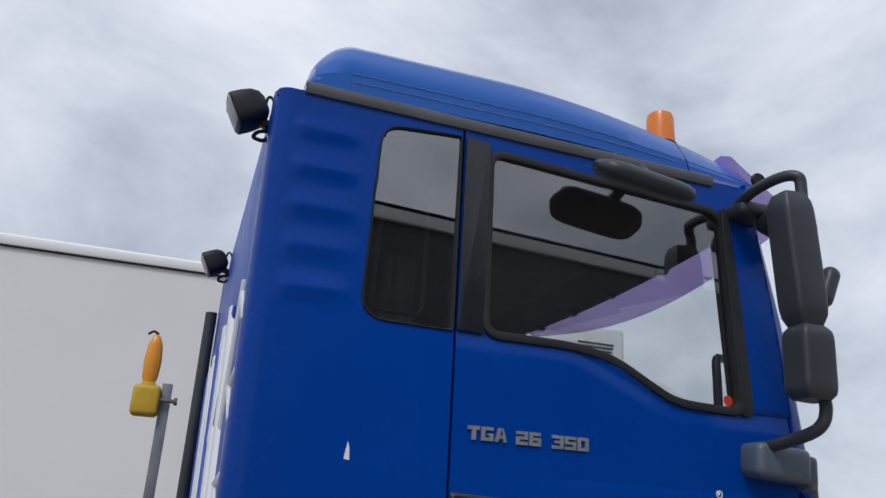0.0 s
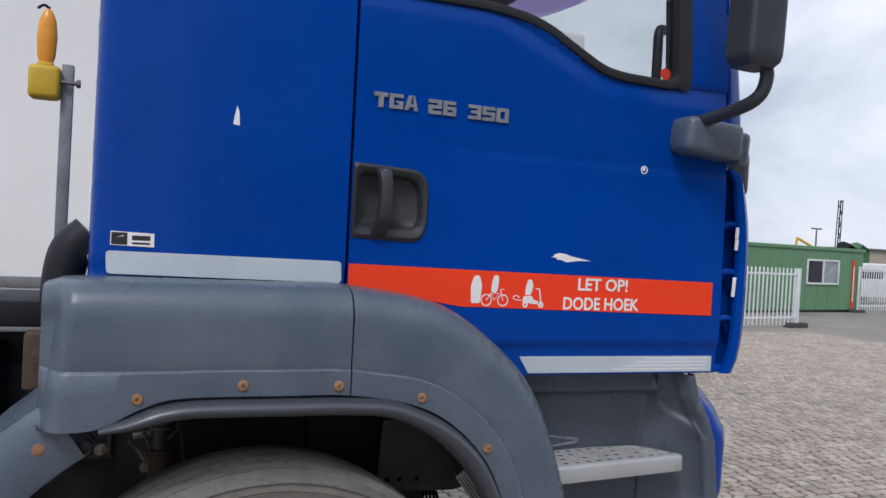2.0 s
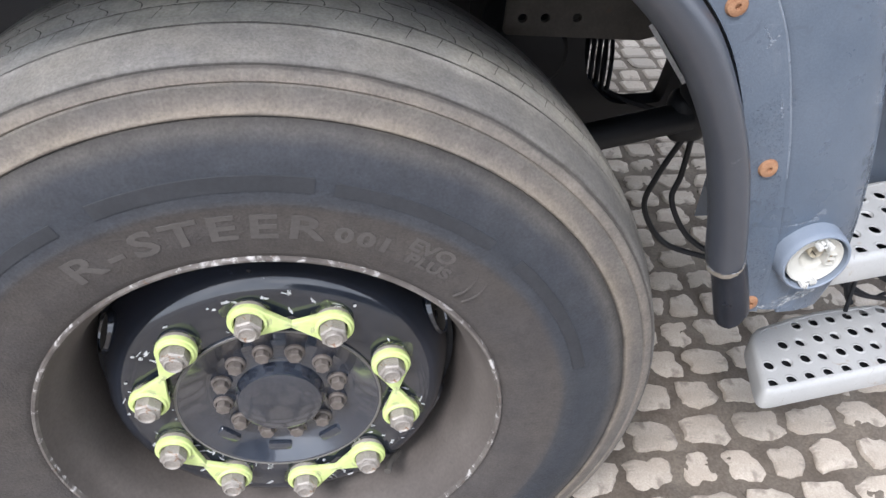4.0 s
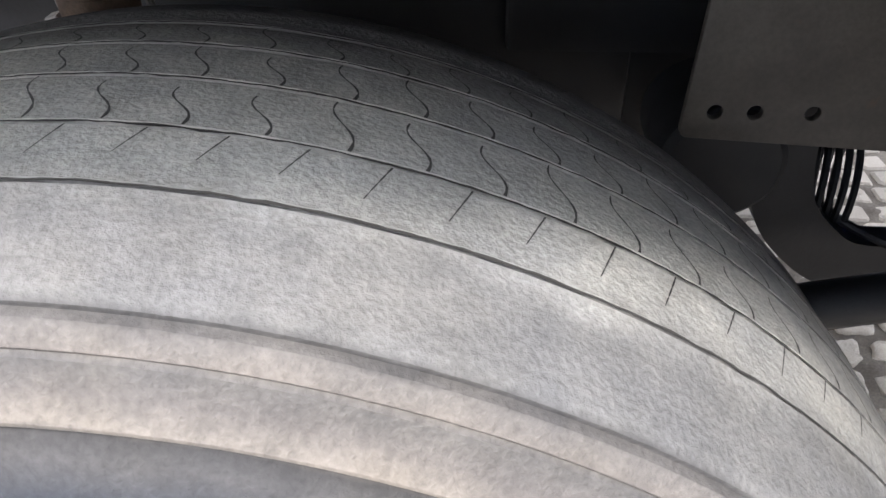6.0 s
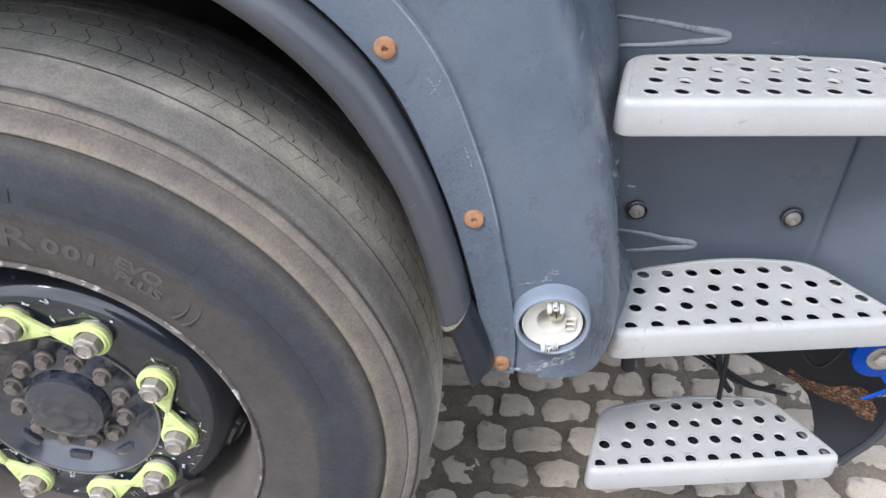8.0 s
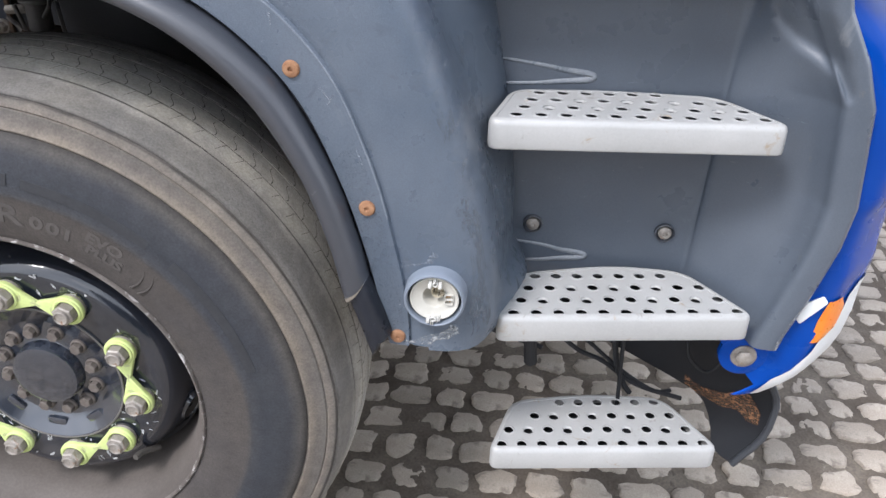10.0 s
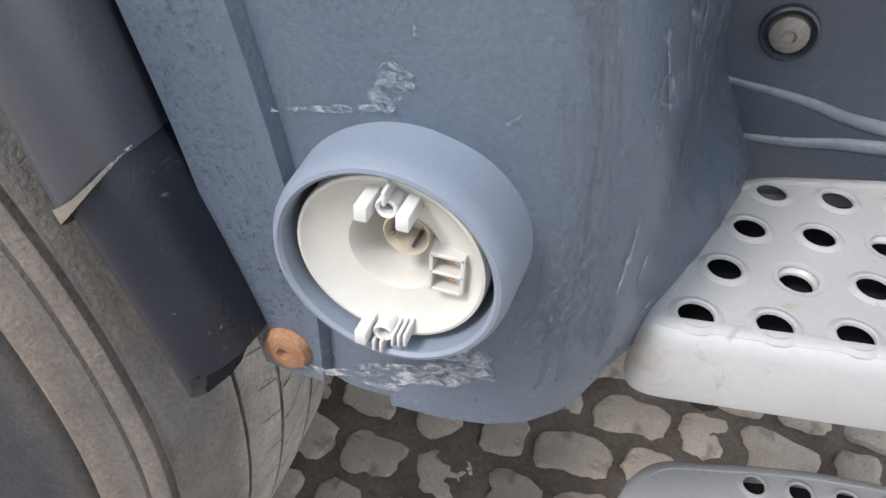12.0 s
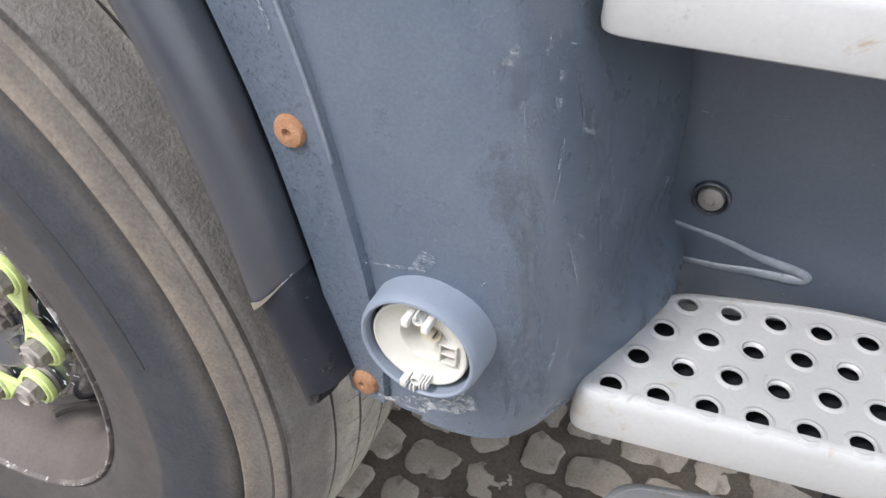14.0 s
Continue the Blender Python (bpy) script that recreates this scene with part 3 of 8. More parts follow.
def thick_panel(xs, zs, yf, keep, back):
    """A panel over a grid of x and z: yf(x, z) is its face, keep(x, z) says where it is, back its inner face's y."""
    bm = bmesh.new()
    on = {(i, j) for i in range(len(xs) - 1) for j in range(len(zs) - 1) if keep((xs[i] + xs[i + 1]) / 2, (zs[j] + zs[j + 1]) / 2)}
    f, k = {}, {}

    def v(d, i, j, front):
        if (i, j) not in d:
            y = yf(xs[i], zs[j])
            d[i, j] = bm.verts.new((xs[i], y if front else y + back, zs[j]))
        return d[i, j]

    for i, j in on:
        q = ((i, j), (i + 1, j), (i + 1, j + 1), (i, j + 1))
        bm.faces.new([v(f, *p, True) for p in q])
        bm.faces.new([v(k, *p, False) for p in q[::-1]])
        for (p, o) in ((0, (i, j - 1)), (1, (i + 1, j)), (2, (i, j + 1)), (3, (i - 1, j))):
            if o not in on:
                a, b = q[p], q[(p + 1) % 4]
                bm.faces.new((v(f, *b, True), v(f, *a, True), v(k, *a, False), v(k, *b, False)))
    return bm


def steps(a, b, d):
    n = max(1, round((b - a) / d))
    return [a + (b - a) * i / n for i in range(n + 1)]


def ring_seal(bm, poly, w, y0, depth):
    """A rubber profile round an opening in the xz plane."""
    n = len(poly)
    rows = []
    for i in range(n):
        p, a, b = Vector(poly[i]), Vector(poly[i - 1]), Vector(poly[(i + 1) % n])
        t = (b - a).normalized()
        o = Vector((t.y, -t.x))
        q = []
        for u, d in ((w / 2, 0.004), (w * 0.4, -0.003), (0, -0.006), (-w * 0.4, -0.003), (-w / 2, 0.004), (-w / 2, depth), (w / 2, depth)):
            s = p + o * u
            q.append((s.x, y0(s.x, s.y) + d, s.y))
        rows.append(q)
    rows.append(rows[0])
    sheet(bm, rows, True)
    bmesh.ops.remove_doubles(bm, verts=bm.verts, dist=1e-6)


# ---------------------------------------------------------------- the truck
truck = thing("truck", (0, 1.26, 0), "parked blue lorry with grey plastic mudguard and worn front tyre", "truck")
CAB_Y, FAR_Y = 0.14, 2.38


def side_y(x, z):
    """The cab's side leans in slightly towards the roof."""
    return CAB_Y + 0.018 * (z - 2.0)


def mirrored(bm):
    """Moves a part of the near side over to the far side."""
    bmesh.ops.transform(bm, matrix=Matrix.Translation((0, CAB_Y + FAR_Y, 0)) @ Matrix.Diagonal((1, -1, 1, 1)), verts=bm.verts)
    return bm


# openings
HANDLE_CUT = [(0.165, 1.58), (0.335, 1.58), (0.338, 1.70), (0.320, 1.730), (0.165, 1.735)]
REAR_WIN = round_poly([(-0.108, 2.158), (0.146, 2.154), (0.146, 2.734), (-0.090, 2.720)], [0.07, 0.012, 0.012, 0.06])
DOOR_WIN = round_poly([(0.238, 2.158), (0.50, 2.157), (0.63, 2.136), (0.735, 2.080), (0.83, 2.032), (1.066, 2.024), (1.036, 2.655), (0.238, 2.706)],
                      [0.05, 0.05, 0.06, 0.07, 0.07, 0.05, 0.07, 0.05])


def soft_step(t):
    t = min(1.0, max(0.0, t))
    return t * t * (3 - 2 * t)


def rear_face(x, z):
    y = side_y(x, z)
    # rounded rear edge
    d = x + 0.395
    if d < 0.045:
        y += 0.045 - math.sqrt(max(0.0, 0.045 ** 2 - (0.045 - d) ** 2))
    # pressed cooling ribs
    if 2.14 < z < 2.74:
        a = soft_step((x + 0.350) / 0.05) * soft_step((-0.118 - x) / 0.10) * soft_step((z - 2.14) / 0.05) * soft_step((2.74 - z) / 0.05)
        ph = (z - 2.16) / 0.112
        u = 2 * math.pi * (ph - 0.06 * math.sin(2 * math.pi * ph))
        y -= 0.0085 * a * (0.5 - 0.5 * math.cos(u))
    # lower swage
    y += 0.006 * (1 - min(1, abs(z - 1.47) / 0.03)) if z < 1.5 else 0
    return y


zs = steps(1.452, 2.775, 0.011)
part("rear_quarter_panel", thick_panel(steps(-0.395, 0.149, 0.0109), zs, rear_face, lambda x, z: not inside(REAR_WIN, x, z), 0.05), BLUE, truck, "blue painted cab side with pressed ribs and a rear window")


def door_front(z):
    return 1.232 if z < 1.80 else 1.232 - 0.10 * ((z - 1.80) / 0.97) ** 1.7


def door_low(x):
    return 1.243 if x > 0.62 else 1.243 + (0.185) * math.sqrt(max(0.0, 1 - ((x - 0.10) / 0.52) ** 2)) if x > 0.10 else 1.43


def door_face(x, z):
    y = side_y(x, z)
    if x > 1.13:
        y += 0.35 * (x - 1.13) ** 2
    if 1.78 < z < 1.82 and x > 0.25:
        y += 0.0022 * (0.5 - 0.5 * math.cos(2 * math.pi * (z - 1.78) / 0.04)) * min(1, (x - 0.25) / 0.3)
    if z < 1.33:
        y += 0.010 * (0.5 - 0.5 * math.cos(math.pi * min(1, max(0, (1.33 - z) / 0.018))))
    w = 2.165 if x < 0.5 else 2.165 - 0.14 * min(1, max(0, (x - 0.5) / 0.33))
    # rolled shoulder below the window
    if w - 0.06 < z < w:
        y += 0.008 * (0.5 - 0.5 * math.cos(math.pi * (z - w + 0.06) / 0.06))
    return y


door = part("cab_door", thick_panel(steps(0.157, 1.232, 0.0105), steps(1.243, 2.760, 0.0105), door_face,
                                    lambda x, z: not inside(DOOR_WIN, x, z) and not inside(HANDLE_CUT, x, z) and x < door_front(z) and z > door_low(x) - 0.03, 0.05), BLUE, truck, "blue painted cab door with chipped paint")
b = thick_panel(steps(0.157, 1.232, 0.03), steps(1.243, 2.760, 0.03), side_y, lambda x, z: not inside(DOOR_WIN, x, z), 0.05)
part("cab_door", mirrored(b), BLUE, truck, "blue painted cab door on the far side")
b = thick_panel(steps(-0.395, 0.149, 0.03), steps(1.30, 2.775, 0.03), side_y, lambda x, z: not inside(REAR_WIN, x, z), 0.05)
part("rear_quarter_panel", mirrored(b), BLUE, truck)

# dark strip inside the door gap
b = B()
rbox(b, (0.153, 0.185, 2.10), (0.03, 0.02, 1.32), 0.002)
part("door_seal", b, RUBBER, truck)

# windows
b = B()
ring_seal(b, DOOR_WIN, 0.026, side_y, 0.06)
part("window_seal", b, RUBBER, door, "black rubber window seal")
part("window_pane", flat_shape(DOOR_WIN, (), 0.0, 0, True, 0.162), GLASS_SIDE, door, "reflecting clear door glass").visible_shadow = False
rw = part("rear_side_window", flat_shape(REAR_WIN, (), 0.0, 0, True, 0.158), GLASS_DARK, truck, "dark tinted rear side window")
rw.visible_shadow = False
b = B()
ring_seal(b, REAR_WIN, 0.007, side_y, 0.05)
part("window_seal", b, RUBBER, rw)
b = B()
b2 = round_poly([(-0.075, 2.190), (0.066, 2.190), (0.066, 2.69), (-0.060, 2.69)], 0.03)
ring_seal(b, b2, 0.010, lambda x, z: 0.166, 0.02)
part("inner_frame", b, TRIM, rw, "thin grey inner window frame")
part("window_pane", flat_shape(DOOR_WIN, (), 0.0, 0, True, FAR_Y - 0.025), GLASS_FRONT, truck).visible_shadow = False
# black pillar cover between the windows
PILL = round_poly([(0.160, 2.160), (0.232, 2.158), (0.232, 2.722), (0.160, 2.730)], 0.006)
part("pillar_cover", flat_shape(PILL, (), 0.003, 0.002, True, 0.145), PILLAR, door, "gloss black pillar trim beside the door window")
part("inner_pane", flat_shape(b2, (), 0.0, 0, True, 0.176), GLASS_INNER, rw, "second pane behind the tinted glass").visible_shadow = False
# broad black rubber and trim in front of the door window
part("window_corner_trim", flat_shape(round_poly([(1.052, 2.018), (1.076, 2.014), (1.094, 2.032), (1.090, 2.10), (1.054, 2.60), (1.042, 2.665), (1.022, 2.668)], [0.01, 0.03, 0.03, 0.03, 0.03, 0.03, 0.01]), (), 0.002, 0.0015, True, 0.1425), RUBBER, door, "broad black trim along the window's front edge")
# things behind the glass
b = B()
sheet(b, [[(-0.045 + 0.012 * i, 0.205 + 0.010 * math.cos(i * 1.7), z) for i in range(9)] for z in (2.17, 2.28, 2.36)])
part("curtain", b, surf("curtain_cloth", (0.22, 0.225, 0.235), (0.30, 0.305, 0.315), scale=12, rough=0.9, grain=0.1), truck, "grey folded curtain behind the rear side window")

# door handle: recessed dark bowl with an upright grip
b = B()
HO = round_poly([(0.158, 1.568), (0.325, 1.562), (0.345, 1.60), (0.345, 1.705), (0.322, 1.738), (0.158, 1.745)], [0.006, 0.03, 0.03, 0.03, 0.03, 0.006])
HI = round_poly([(0.172, 1.598), (0.318, 1.594), (0.330, 1.62), (0.326, 1.69), (0.305, 1.716), (0.172, 1.722)], [0.02, 0.025, 0.02, 0.03, 0.03, 0.02])
rows = []
for f, y in ((0.0, 0.139), (0.04, 0.130), (0.35, 0.124), (0.8, 0.128), (1.0, 0.134), (1.05, 0.150), (1.25, 0.162)):
    cx = (0.25, 1.655)
    if f <= 1:
        rows.append([(p[0] * (1 - f) + q[0] * f, y, p[1] * (1 - f) + q[1] * f) for p, q in zip(HO, HI)])
    else:
        s = 1 - (f - 1) * 1.2
        rows.append([(cx[0] + (q[0] - cx[0]) * s, y, cx[1] + (q[1] - cx[1]) * s) for q in HI])
vs = sheet(b, rows, True)
b.faces.new(vs[-1])
handle = part("door_handle", b, HANDLE_BLACK, truck, "recessed black plastic door handle")
b = B()
gp = smooth_path([(0.226, 0.136, 1.738), (0.228, 0.110, 1.722), (0.230, 0.102, 1.68), (0.228, 0.104, 1.62), (0.222, 0.128, 1.578)], 5)
rows = [[(p[0] + u * 0.019 * w, p[1] + v * 0.013, p[2]) for u, v in ((-1, 0.4), (-0.8, -0.7), (0, -1), (0.8, -0.7), (1, 0.4), (0, 1))] for p, w in zip(gp, [1.1 - 0.25 * math.sin(math.pi * i / (len(gp) - 1)) for i in range(len(gp))])]
vs = sheet(b, rows, True)
b.faces.new(vs[0])
b.faces.new(vs[-1])
part("grip", b, HANDLE_BLACK, handle)
b = B()
cyl(b, (0.227, 0.122, 1.722), (0.227, 0.1035, 1.722), 0.0085, None, 20, 0.001)
part("lock_cylinder", b, CHROME, handle, "steel lock cylinder")

# markings on the door and side
STRIPE = [(0.1575, 1.509), (1.196, 1.496), (1.196, 1.404), (0.44, 1.415), (0.30, 1.436), (0.1575, 1.452)]
stripe = part("warning_stripe", flat_shape(STRIPE, (), 0.0006, 0, True, 0.1283), ORANGE_BAND, door, "orange-red warning sticker band")
for txt, x0, x1, z0, z1 in (("LET OP!", 0.767, 0.918, 1.4625, 1.4955), ("DODE HOEK", 0.726, 0.956, 1.4120, 1.4455)):
    part("lettering", boxed_text(txt, x0, x1, z0, z1, 0.1272), STICKER_WHITE, stripe, "white printed warning words")
# plain white pictogram shapes: upright bars, two wheels with a frame, and a low scooter
def bar_shape(pts, r=0.006):
    return flat_shape(round_poly(pts, r), (), 0.0004, 0, True, 0.1274)


part("pictogram", bar_shape([(0.468, 1.424), (0.492, 1.424), (0.496, 1.470), (0.488, 1.492), (0.474, 1.492), (0.466, 1.468)]), STICKER_WHITE, stripe)
def print_part(make):
    bm = B()
    make(bm)
    part("pictogram", bm, STICKER_WHITE, stripe)


for cx in (0.509, 0.554):
    print_part(lambda bm: lathe(bm, [(-0.0002, 0.0150), (-0.0002, 0.0122), (0.0002, 0.0122), (0.0002, 0.0150), (-0.0002, 0.0150)], 24, at=(cx, 0.1273, 1.4325)))
print_part(lambda bm: tube(bm, [(x, 0.1272, z) for x, z in ((0.509, 1.4325), (0.521, 1.450), (0.543, 1.449), (0.530, 1.4325), (0.521, 1.450))], 0.0014, 4))
print_part(lambda bm: tube(bm, [(x, 0.1272, z) for x, z in ((0.554, 1.4325), (0.546, 1.460), (0.556, 1.459))], 0.0014, 4))
part("pictogram", bar_shape([(0.521, 1.453), (0.535, 1.449), (0.541, 1.470), (0.540, 1.494), (0.528, 1.495), (0.522, 1.475)]), STICKER_WHITE, stripe)
for cx in (0.617, 0.661):
    print_part(lambda bm: lathe(bm, [(-0.0002, 0.0080), (-0.0002, 0.003), (0.0002, 0.003), (0.0002, 0.0080)], 20, at=(cx, 0.1273, 1.4235)))
print_part(lambda bm: tube(bm, smooth_path([(0.600, 0.1273, 1.440), (0.590, 0.1273, 1.446), (0.582, 0.1273, 1.439), (0.592, 0.1273, 1.434), (0.606, 0.1273, 1.434)], 4), 0.0014, 4))
print_part(lambda bm: tube(bm, [(0.661, 0.1272, 1.4235), (0.655, 0.1272, 1.463), (0.645, 0.1272, 1.464)], 0.0020, 4))
part("pictogram", bar_shape([(0.609, 1.429), (0.650, 1.424), (0.655, 1.432), (0.640, 1.436), (0.634, 1.446), (0.611, 1.444)], 0.004), STICKER_WHITE, stripe)
part("pictogram", bar_shape([(0.615, 1.447), (0.632, 1.448), (0.637, 1.472), (0.633, 1.487), (0.622, 1.487), (0.617, 1.470)]), STICKER_WHITE, stripe)
LOW_TAPE = [(0.612, 1.291), (1.212, 1.291), (1.212, 1.248), (0.640, 1.248)]
low_tape = part("reflective_tape", flat_shape(LOW_TAPE, (), 0.0006, 0, True, 0.1345), REFLECTIVE, door, "silver reflective tape along the door sill")
b = B()
for k in range(4):
    rbox(b, (1.04 + 0.02 * k, 0.1336, 1.2560 + 0.0095 * k), (0.30 - 0.03 * k, 0.0006, 0.0022), 0)
part("tape_line", b, STICKER_WHITE, low_tape)
TAPE = round_poly([(-0.360, 1.516), (0.139, 1.513), (0.142, 1.463), (-0.357, 1.468)], 0.010)
part("reflective_tape", flat_shape(TAPE, (), 0.0006, 0, True, 0.1285), REFLECTIVE, truck, "dirty silver reflective tape")
plate = part("dealer_plate", flat_shape([(-0.352, 1.557), (-0.266, 1.555), (-0.266, 1.526), (-0.352, 1.528)], (), 0.0008, 0, True, 0.130), STICKER_WHITE, truck, "small white and black dealer plate")
part("plate_square", flat_shape([(-0.350, 1.555), (-0.319, 1.5545), (-0.319, 1.5290), (-0.350, 1.5295)], [[(-0.343, 1.5435), (-0.326, 1.5500), (-0.326, 1.5470)]], 0.0003, 0, True, 0.1288), STICKER_BLACK, plate)
b = B()
rbox(b, (-0.292, 0.1288, 1.5445), (0.036, 0.0006, 0.010), 0.0002, 1)
rbox(b, (-0.292, 0.1288, 1.5330), (0.036, 0.0006, 0.004), 0.0002, 1)
part("plate_bar", b, STICKER_BLACK, plate)
# raised model lettering
GLYPHS = {"T": ((0, 0.72, 1, 1), (0.34, 0, 0.68, 0.72)), "G": ((0, 0, 0.32, 1), (0.32, 0.76, 1, 1), (0.32, 0, 1, 0.24), (0.68, 0.24, 1, 0.54), (0.5, 0.40, 0.68, 0.54)),
          "2": ((0, 0.76, 0.7, 1), (0.7, 0.40, 1, 1), (0, 0.40, 0.7, 0.62), (0, 0, 0.3, 0.40), (0.3, 0, 1, 0.24)), "6": ((0, 0, 0.32, 1), (0.32, 0.76, 0.96, 1), (0.32, 0.40, 1, 0.62), (0.70, 0.24, 1, 0.40), (0.32, 0, 1, 0.24)),
          "3": ((0, 0.76, 0.7, 1), (0.7, 0, 1, 1), (0.22, 0.40, 0.7, 0.61), (0, 0, 0.7, 0.24)), "5": ((0, 0.40, 0.3, 1), (0.3, 0.76, 1, 1), (0.3, 0.40, 1, 0.62), (0.7, 0, 1, 0.40), (0, 0, 0.7, 0.24)),
          "0": ((0, 0, 0.31, 1), (0.69, 0, 1, 1), (0.31, 0.76, 0.69, 1), (0.31, 0, 0.69, 0.24))}


def block_letter(ch, x, z, w, h):
    """A broad square-cut raised letter."""
    bm = B()
    if ch == "A":
        for ring in (((0, 0), (0.30, 0), (0.60, 1), (0.28, 1)), ((0.60, 1), (0.72, 1), (1.0, 0), (0.70, 0)), ((0.37, 0.22), (0.655, 0.22), (0.64, 0.44), (0.45, 0.44))):
            front, back = [bm.verts.new((x + w * u, 0.1325, z + h * v)) for u, v in ring], [bm.verts.new((x + w * u, 0.1385, z + h * v)) for u, v in ring]
            bm.faces.new(front)
            bm.faces.new(back[::-1])
            for i in range(4):
                bm.faces.new((front[i], front[(i + 1) % 4], back[(i + 1) % 4], back[i]))
    else:
        for u0, v0, u1, v1 in GLYPHS[ch]:
            rbox(bm, (x + w * (u0 + u1) / 2, 0.1355, z + h * (v0 + v1) / 2), (w * (u1 - u0), 0.006, h * (v1 - v0)), 0.0)
    return bm


for txt, x0 in (("TGA", 0.198), ("26", 0.333), ("350", 0.436)):
    for i, ch in enumerate(txt):
        part("model_letter", block_letter(ch, x0 + 0.0375 * i, 1.8755 - 0.004 * (x0 - 0.25) / 0.25, 0.0335, 0.0350), CHROME, door, "raised silver model letter")
# paint chips and a small round mark
CHIPS = (((-0.109, 1.823), ((0.0, 0.022), (0.005, 0.008), (0.007, -0.022), (-0.007, -0.020), (-0.004, 0.002))),
         ((0.744, 1.546), ((-0.060, 0.000), (-0.048, 0.003), (-0.052, 0.006), (-0.036, 0.011), (-0.020, 0.010), (0.0, 0.004), (0.058, -0.006), (0.020, -0.007), (-0.014, -0.012), (-0.030, -0.006), (-0.044, -0.006), (-0.040, -0.002))))
for (cx, cz), ring in CHIPS:
    part("paint_chip", flat_shape([(cx + x, cz + z) for x, z in ring], (), 0.0003, 0, True, side_y(cx, cz) - 0.0012), STICKER_WHITE, truck, "bare chipped patch in the blue paint")
b = B()
lathe(b, [(-0.0004, 0.011), (-0.0004, 0.008), (0.0004, 0.008), (0.0004, 0.011)], 24, at=(0.953, 0.1345, 1.790))
lathe(b, [(-0.0004, 0.005), (-0.0004, 0.0), (0.0004, 0.0)], 16, at=(0.951, 0.1345, 1.792))
part("round_sticker", b, STICKER_WHITE, door)

# front corner and front panel
def front_rows(z0, z1, fx, n=10, y0=0.165, step=None):
    rows = []
    for k in range(n + 1):
        z = z0 + (z1 - z0) * k / n
        xa = fx(z)
        half = [(xa - 0.085, y0 + 0.010), (xa - 0.05, y0 + 0.020), (xa - 0.018, y0 + 0.045), (xa, y0 + 0.10), (xa + 0.03, y0 + 0.35), (xa + 0.055, 0.85), (xa + 0.065, 1.26)]
        pts = smooth_path(half + [(x, 2.52 - y) for x, y in half[::-1][1:]], 4)
        rows.append([(x, y, z) for x, y in pts])
    return rows


b = B()
sheet(b, front_rows(1.235, 1.93, lambda z: 1.305 + 0.016 * math.sin((z - 1.2) * 4.3)))
part("front_panel", b, BLUE, truck, "blue painted cab front panel")
# corner air deflector: an upright vane held off the cab by tabs
b = B()
rows = []
for k in range(17):
    z = 1.240 + 0.575 * k / 16
    w = 0.052 * (1 - 0.35 * max(0, (z - 1.68) / 0.135) ** 2)
    xo = float(np.interp(z, (1.24, 1.255, 1.333, 1.432, 1.612, 1.682, 1.774, 1.806, 1.815), (1.305, 1.318, 1.334, 1.340, 1.339, 1.331, 1.311, 1.286, 1.272)))
    rows.append([(xo - w, 0.150, z), (xo - w * 0.95, 0.138, z), (xo - w * 0.55, 0.134, z), (xo - 0.012, 0.144, z), (xo, 0.165, z), (xo + 0.004, 0.20, z), (xo - 0.012, 0.20, z), (xo - 0.02, 0.165, z), (xo - w + 0.004, 0.156, z)])
vs = sheet(b, rows, True)
b.faces.new(vs[0])
b.faces.new(vs[-1])
vane = part("corner_deflector", b, BLUE, truck, "blue air deflector vane at the cab corner")
for z in (1.388, 1.520, 1.655):
    b = B()
    tube(b, smooth_path([(1.240, 0.172, z - 0.014), (1.250, 0.164, z + 0.002), (1.268, 0.158, z + 0.008), (1.292, 0.156, z + 0.004), (1.300, 0.156, z - 0.012)], 4), 0.009, 8)
    rbox(b, (1.268, 0.178, z - 0.004), (0.056, 0.030, 0.010), 0.004)
    part("deflector_tab", b, BLUE, vane)
for x0, z0, h in ((1.281, 1.637, 0.034), (1.281, 1.604, 0.030), (1.280, 1.485, 0.056)):
    b = B()
    rbox(b, (x0, 0.1400, z0), (0.011, 0.004, h), 0.001, 1, Matrix.Rotation(radians(4), 4, "Y"))
    part("slot_edge", b, STICKER_WHITE, vane)
# recessed corner wall behind the vane and its closing foot
b = B()
sheet(b, [[(x, y, z) for x, y in ((1.218, 0.158), (1.228, 0.176), (1.246, 0.190), (1.280, 0.194), (1.306, 0.197), (1.322, 0.199), (1.338, 0.202))] for z in steps(1.243, 1.815, 0.06)])
part("corner_wall", b, BLUE, vane)
b = B()
rbox(b, (1.262, 0.172, 1.252), (0.088, 0.050, 0.022), 0.008)
part("corner_foot", b, BLUE, vane)

# windscreen pillars and glass
def pillar_x(z):
    return float(np.interp(z, (1.90, 1.975, 2.288, 2.62, 2.80), (1.318, 1.312, 1.276, 1.214, 1.178)))


b = B()
rows = []
for k in range(13):
    z = 1.90 + 0.88 * k / 12
    xa, y = pillar_x(z), side_y(0, z)
    rows.append([(door_front(z) + 0.006, y + 0.012, z), (door_front(z) + 0.012, y + 0.008, z), (xa - 0.035, y + 0.018, z), (xa - 0.010, y + 0.04, z), (xa, y + 0.085, z), (xa - 0.03, y + 0.10, z), (door_front(z) + 0.006, y + 0.07, z)])
sheet(b, rows, True)
part("windscreen_pillar", b, BLUE, truck)
b = B()
sheet(b, rows, True)
part("windscreen_pillar", mirrored(b), BLUE, truck)
b = B()
rows = []
for k in range(9):
    z = 1.92 + 0.80 * k / 8
    rows.append([(pillar_x(z) - 0.004 + 0.065 * (1 - ((y - 1.26) / 1.04) ** 2), y, z) for y in steps(0.235, 2.285, 0.12)])
sheet(b, rows)
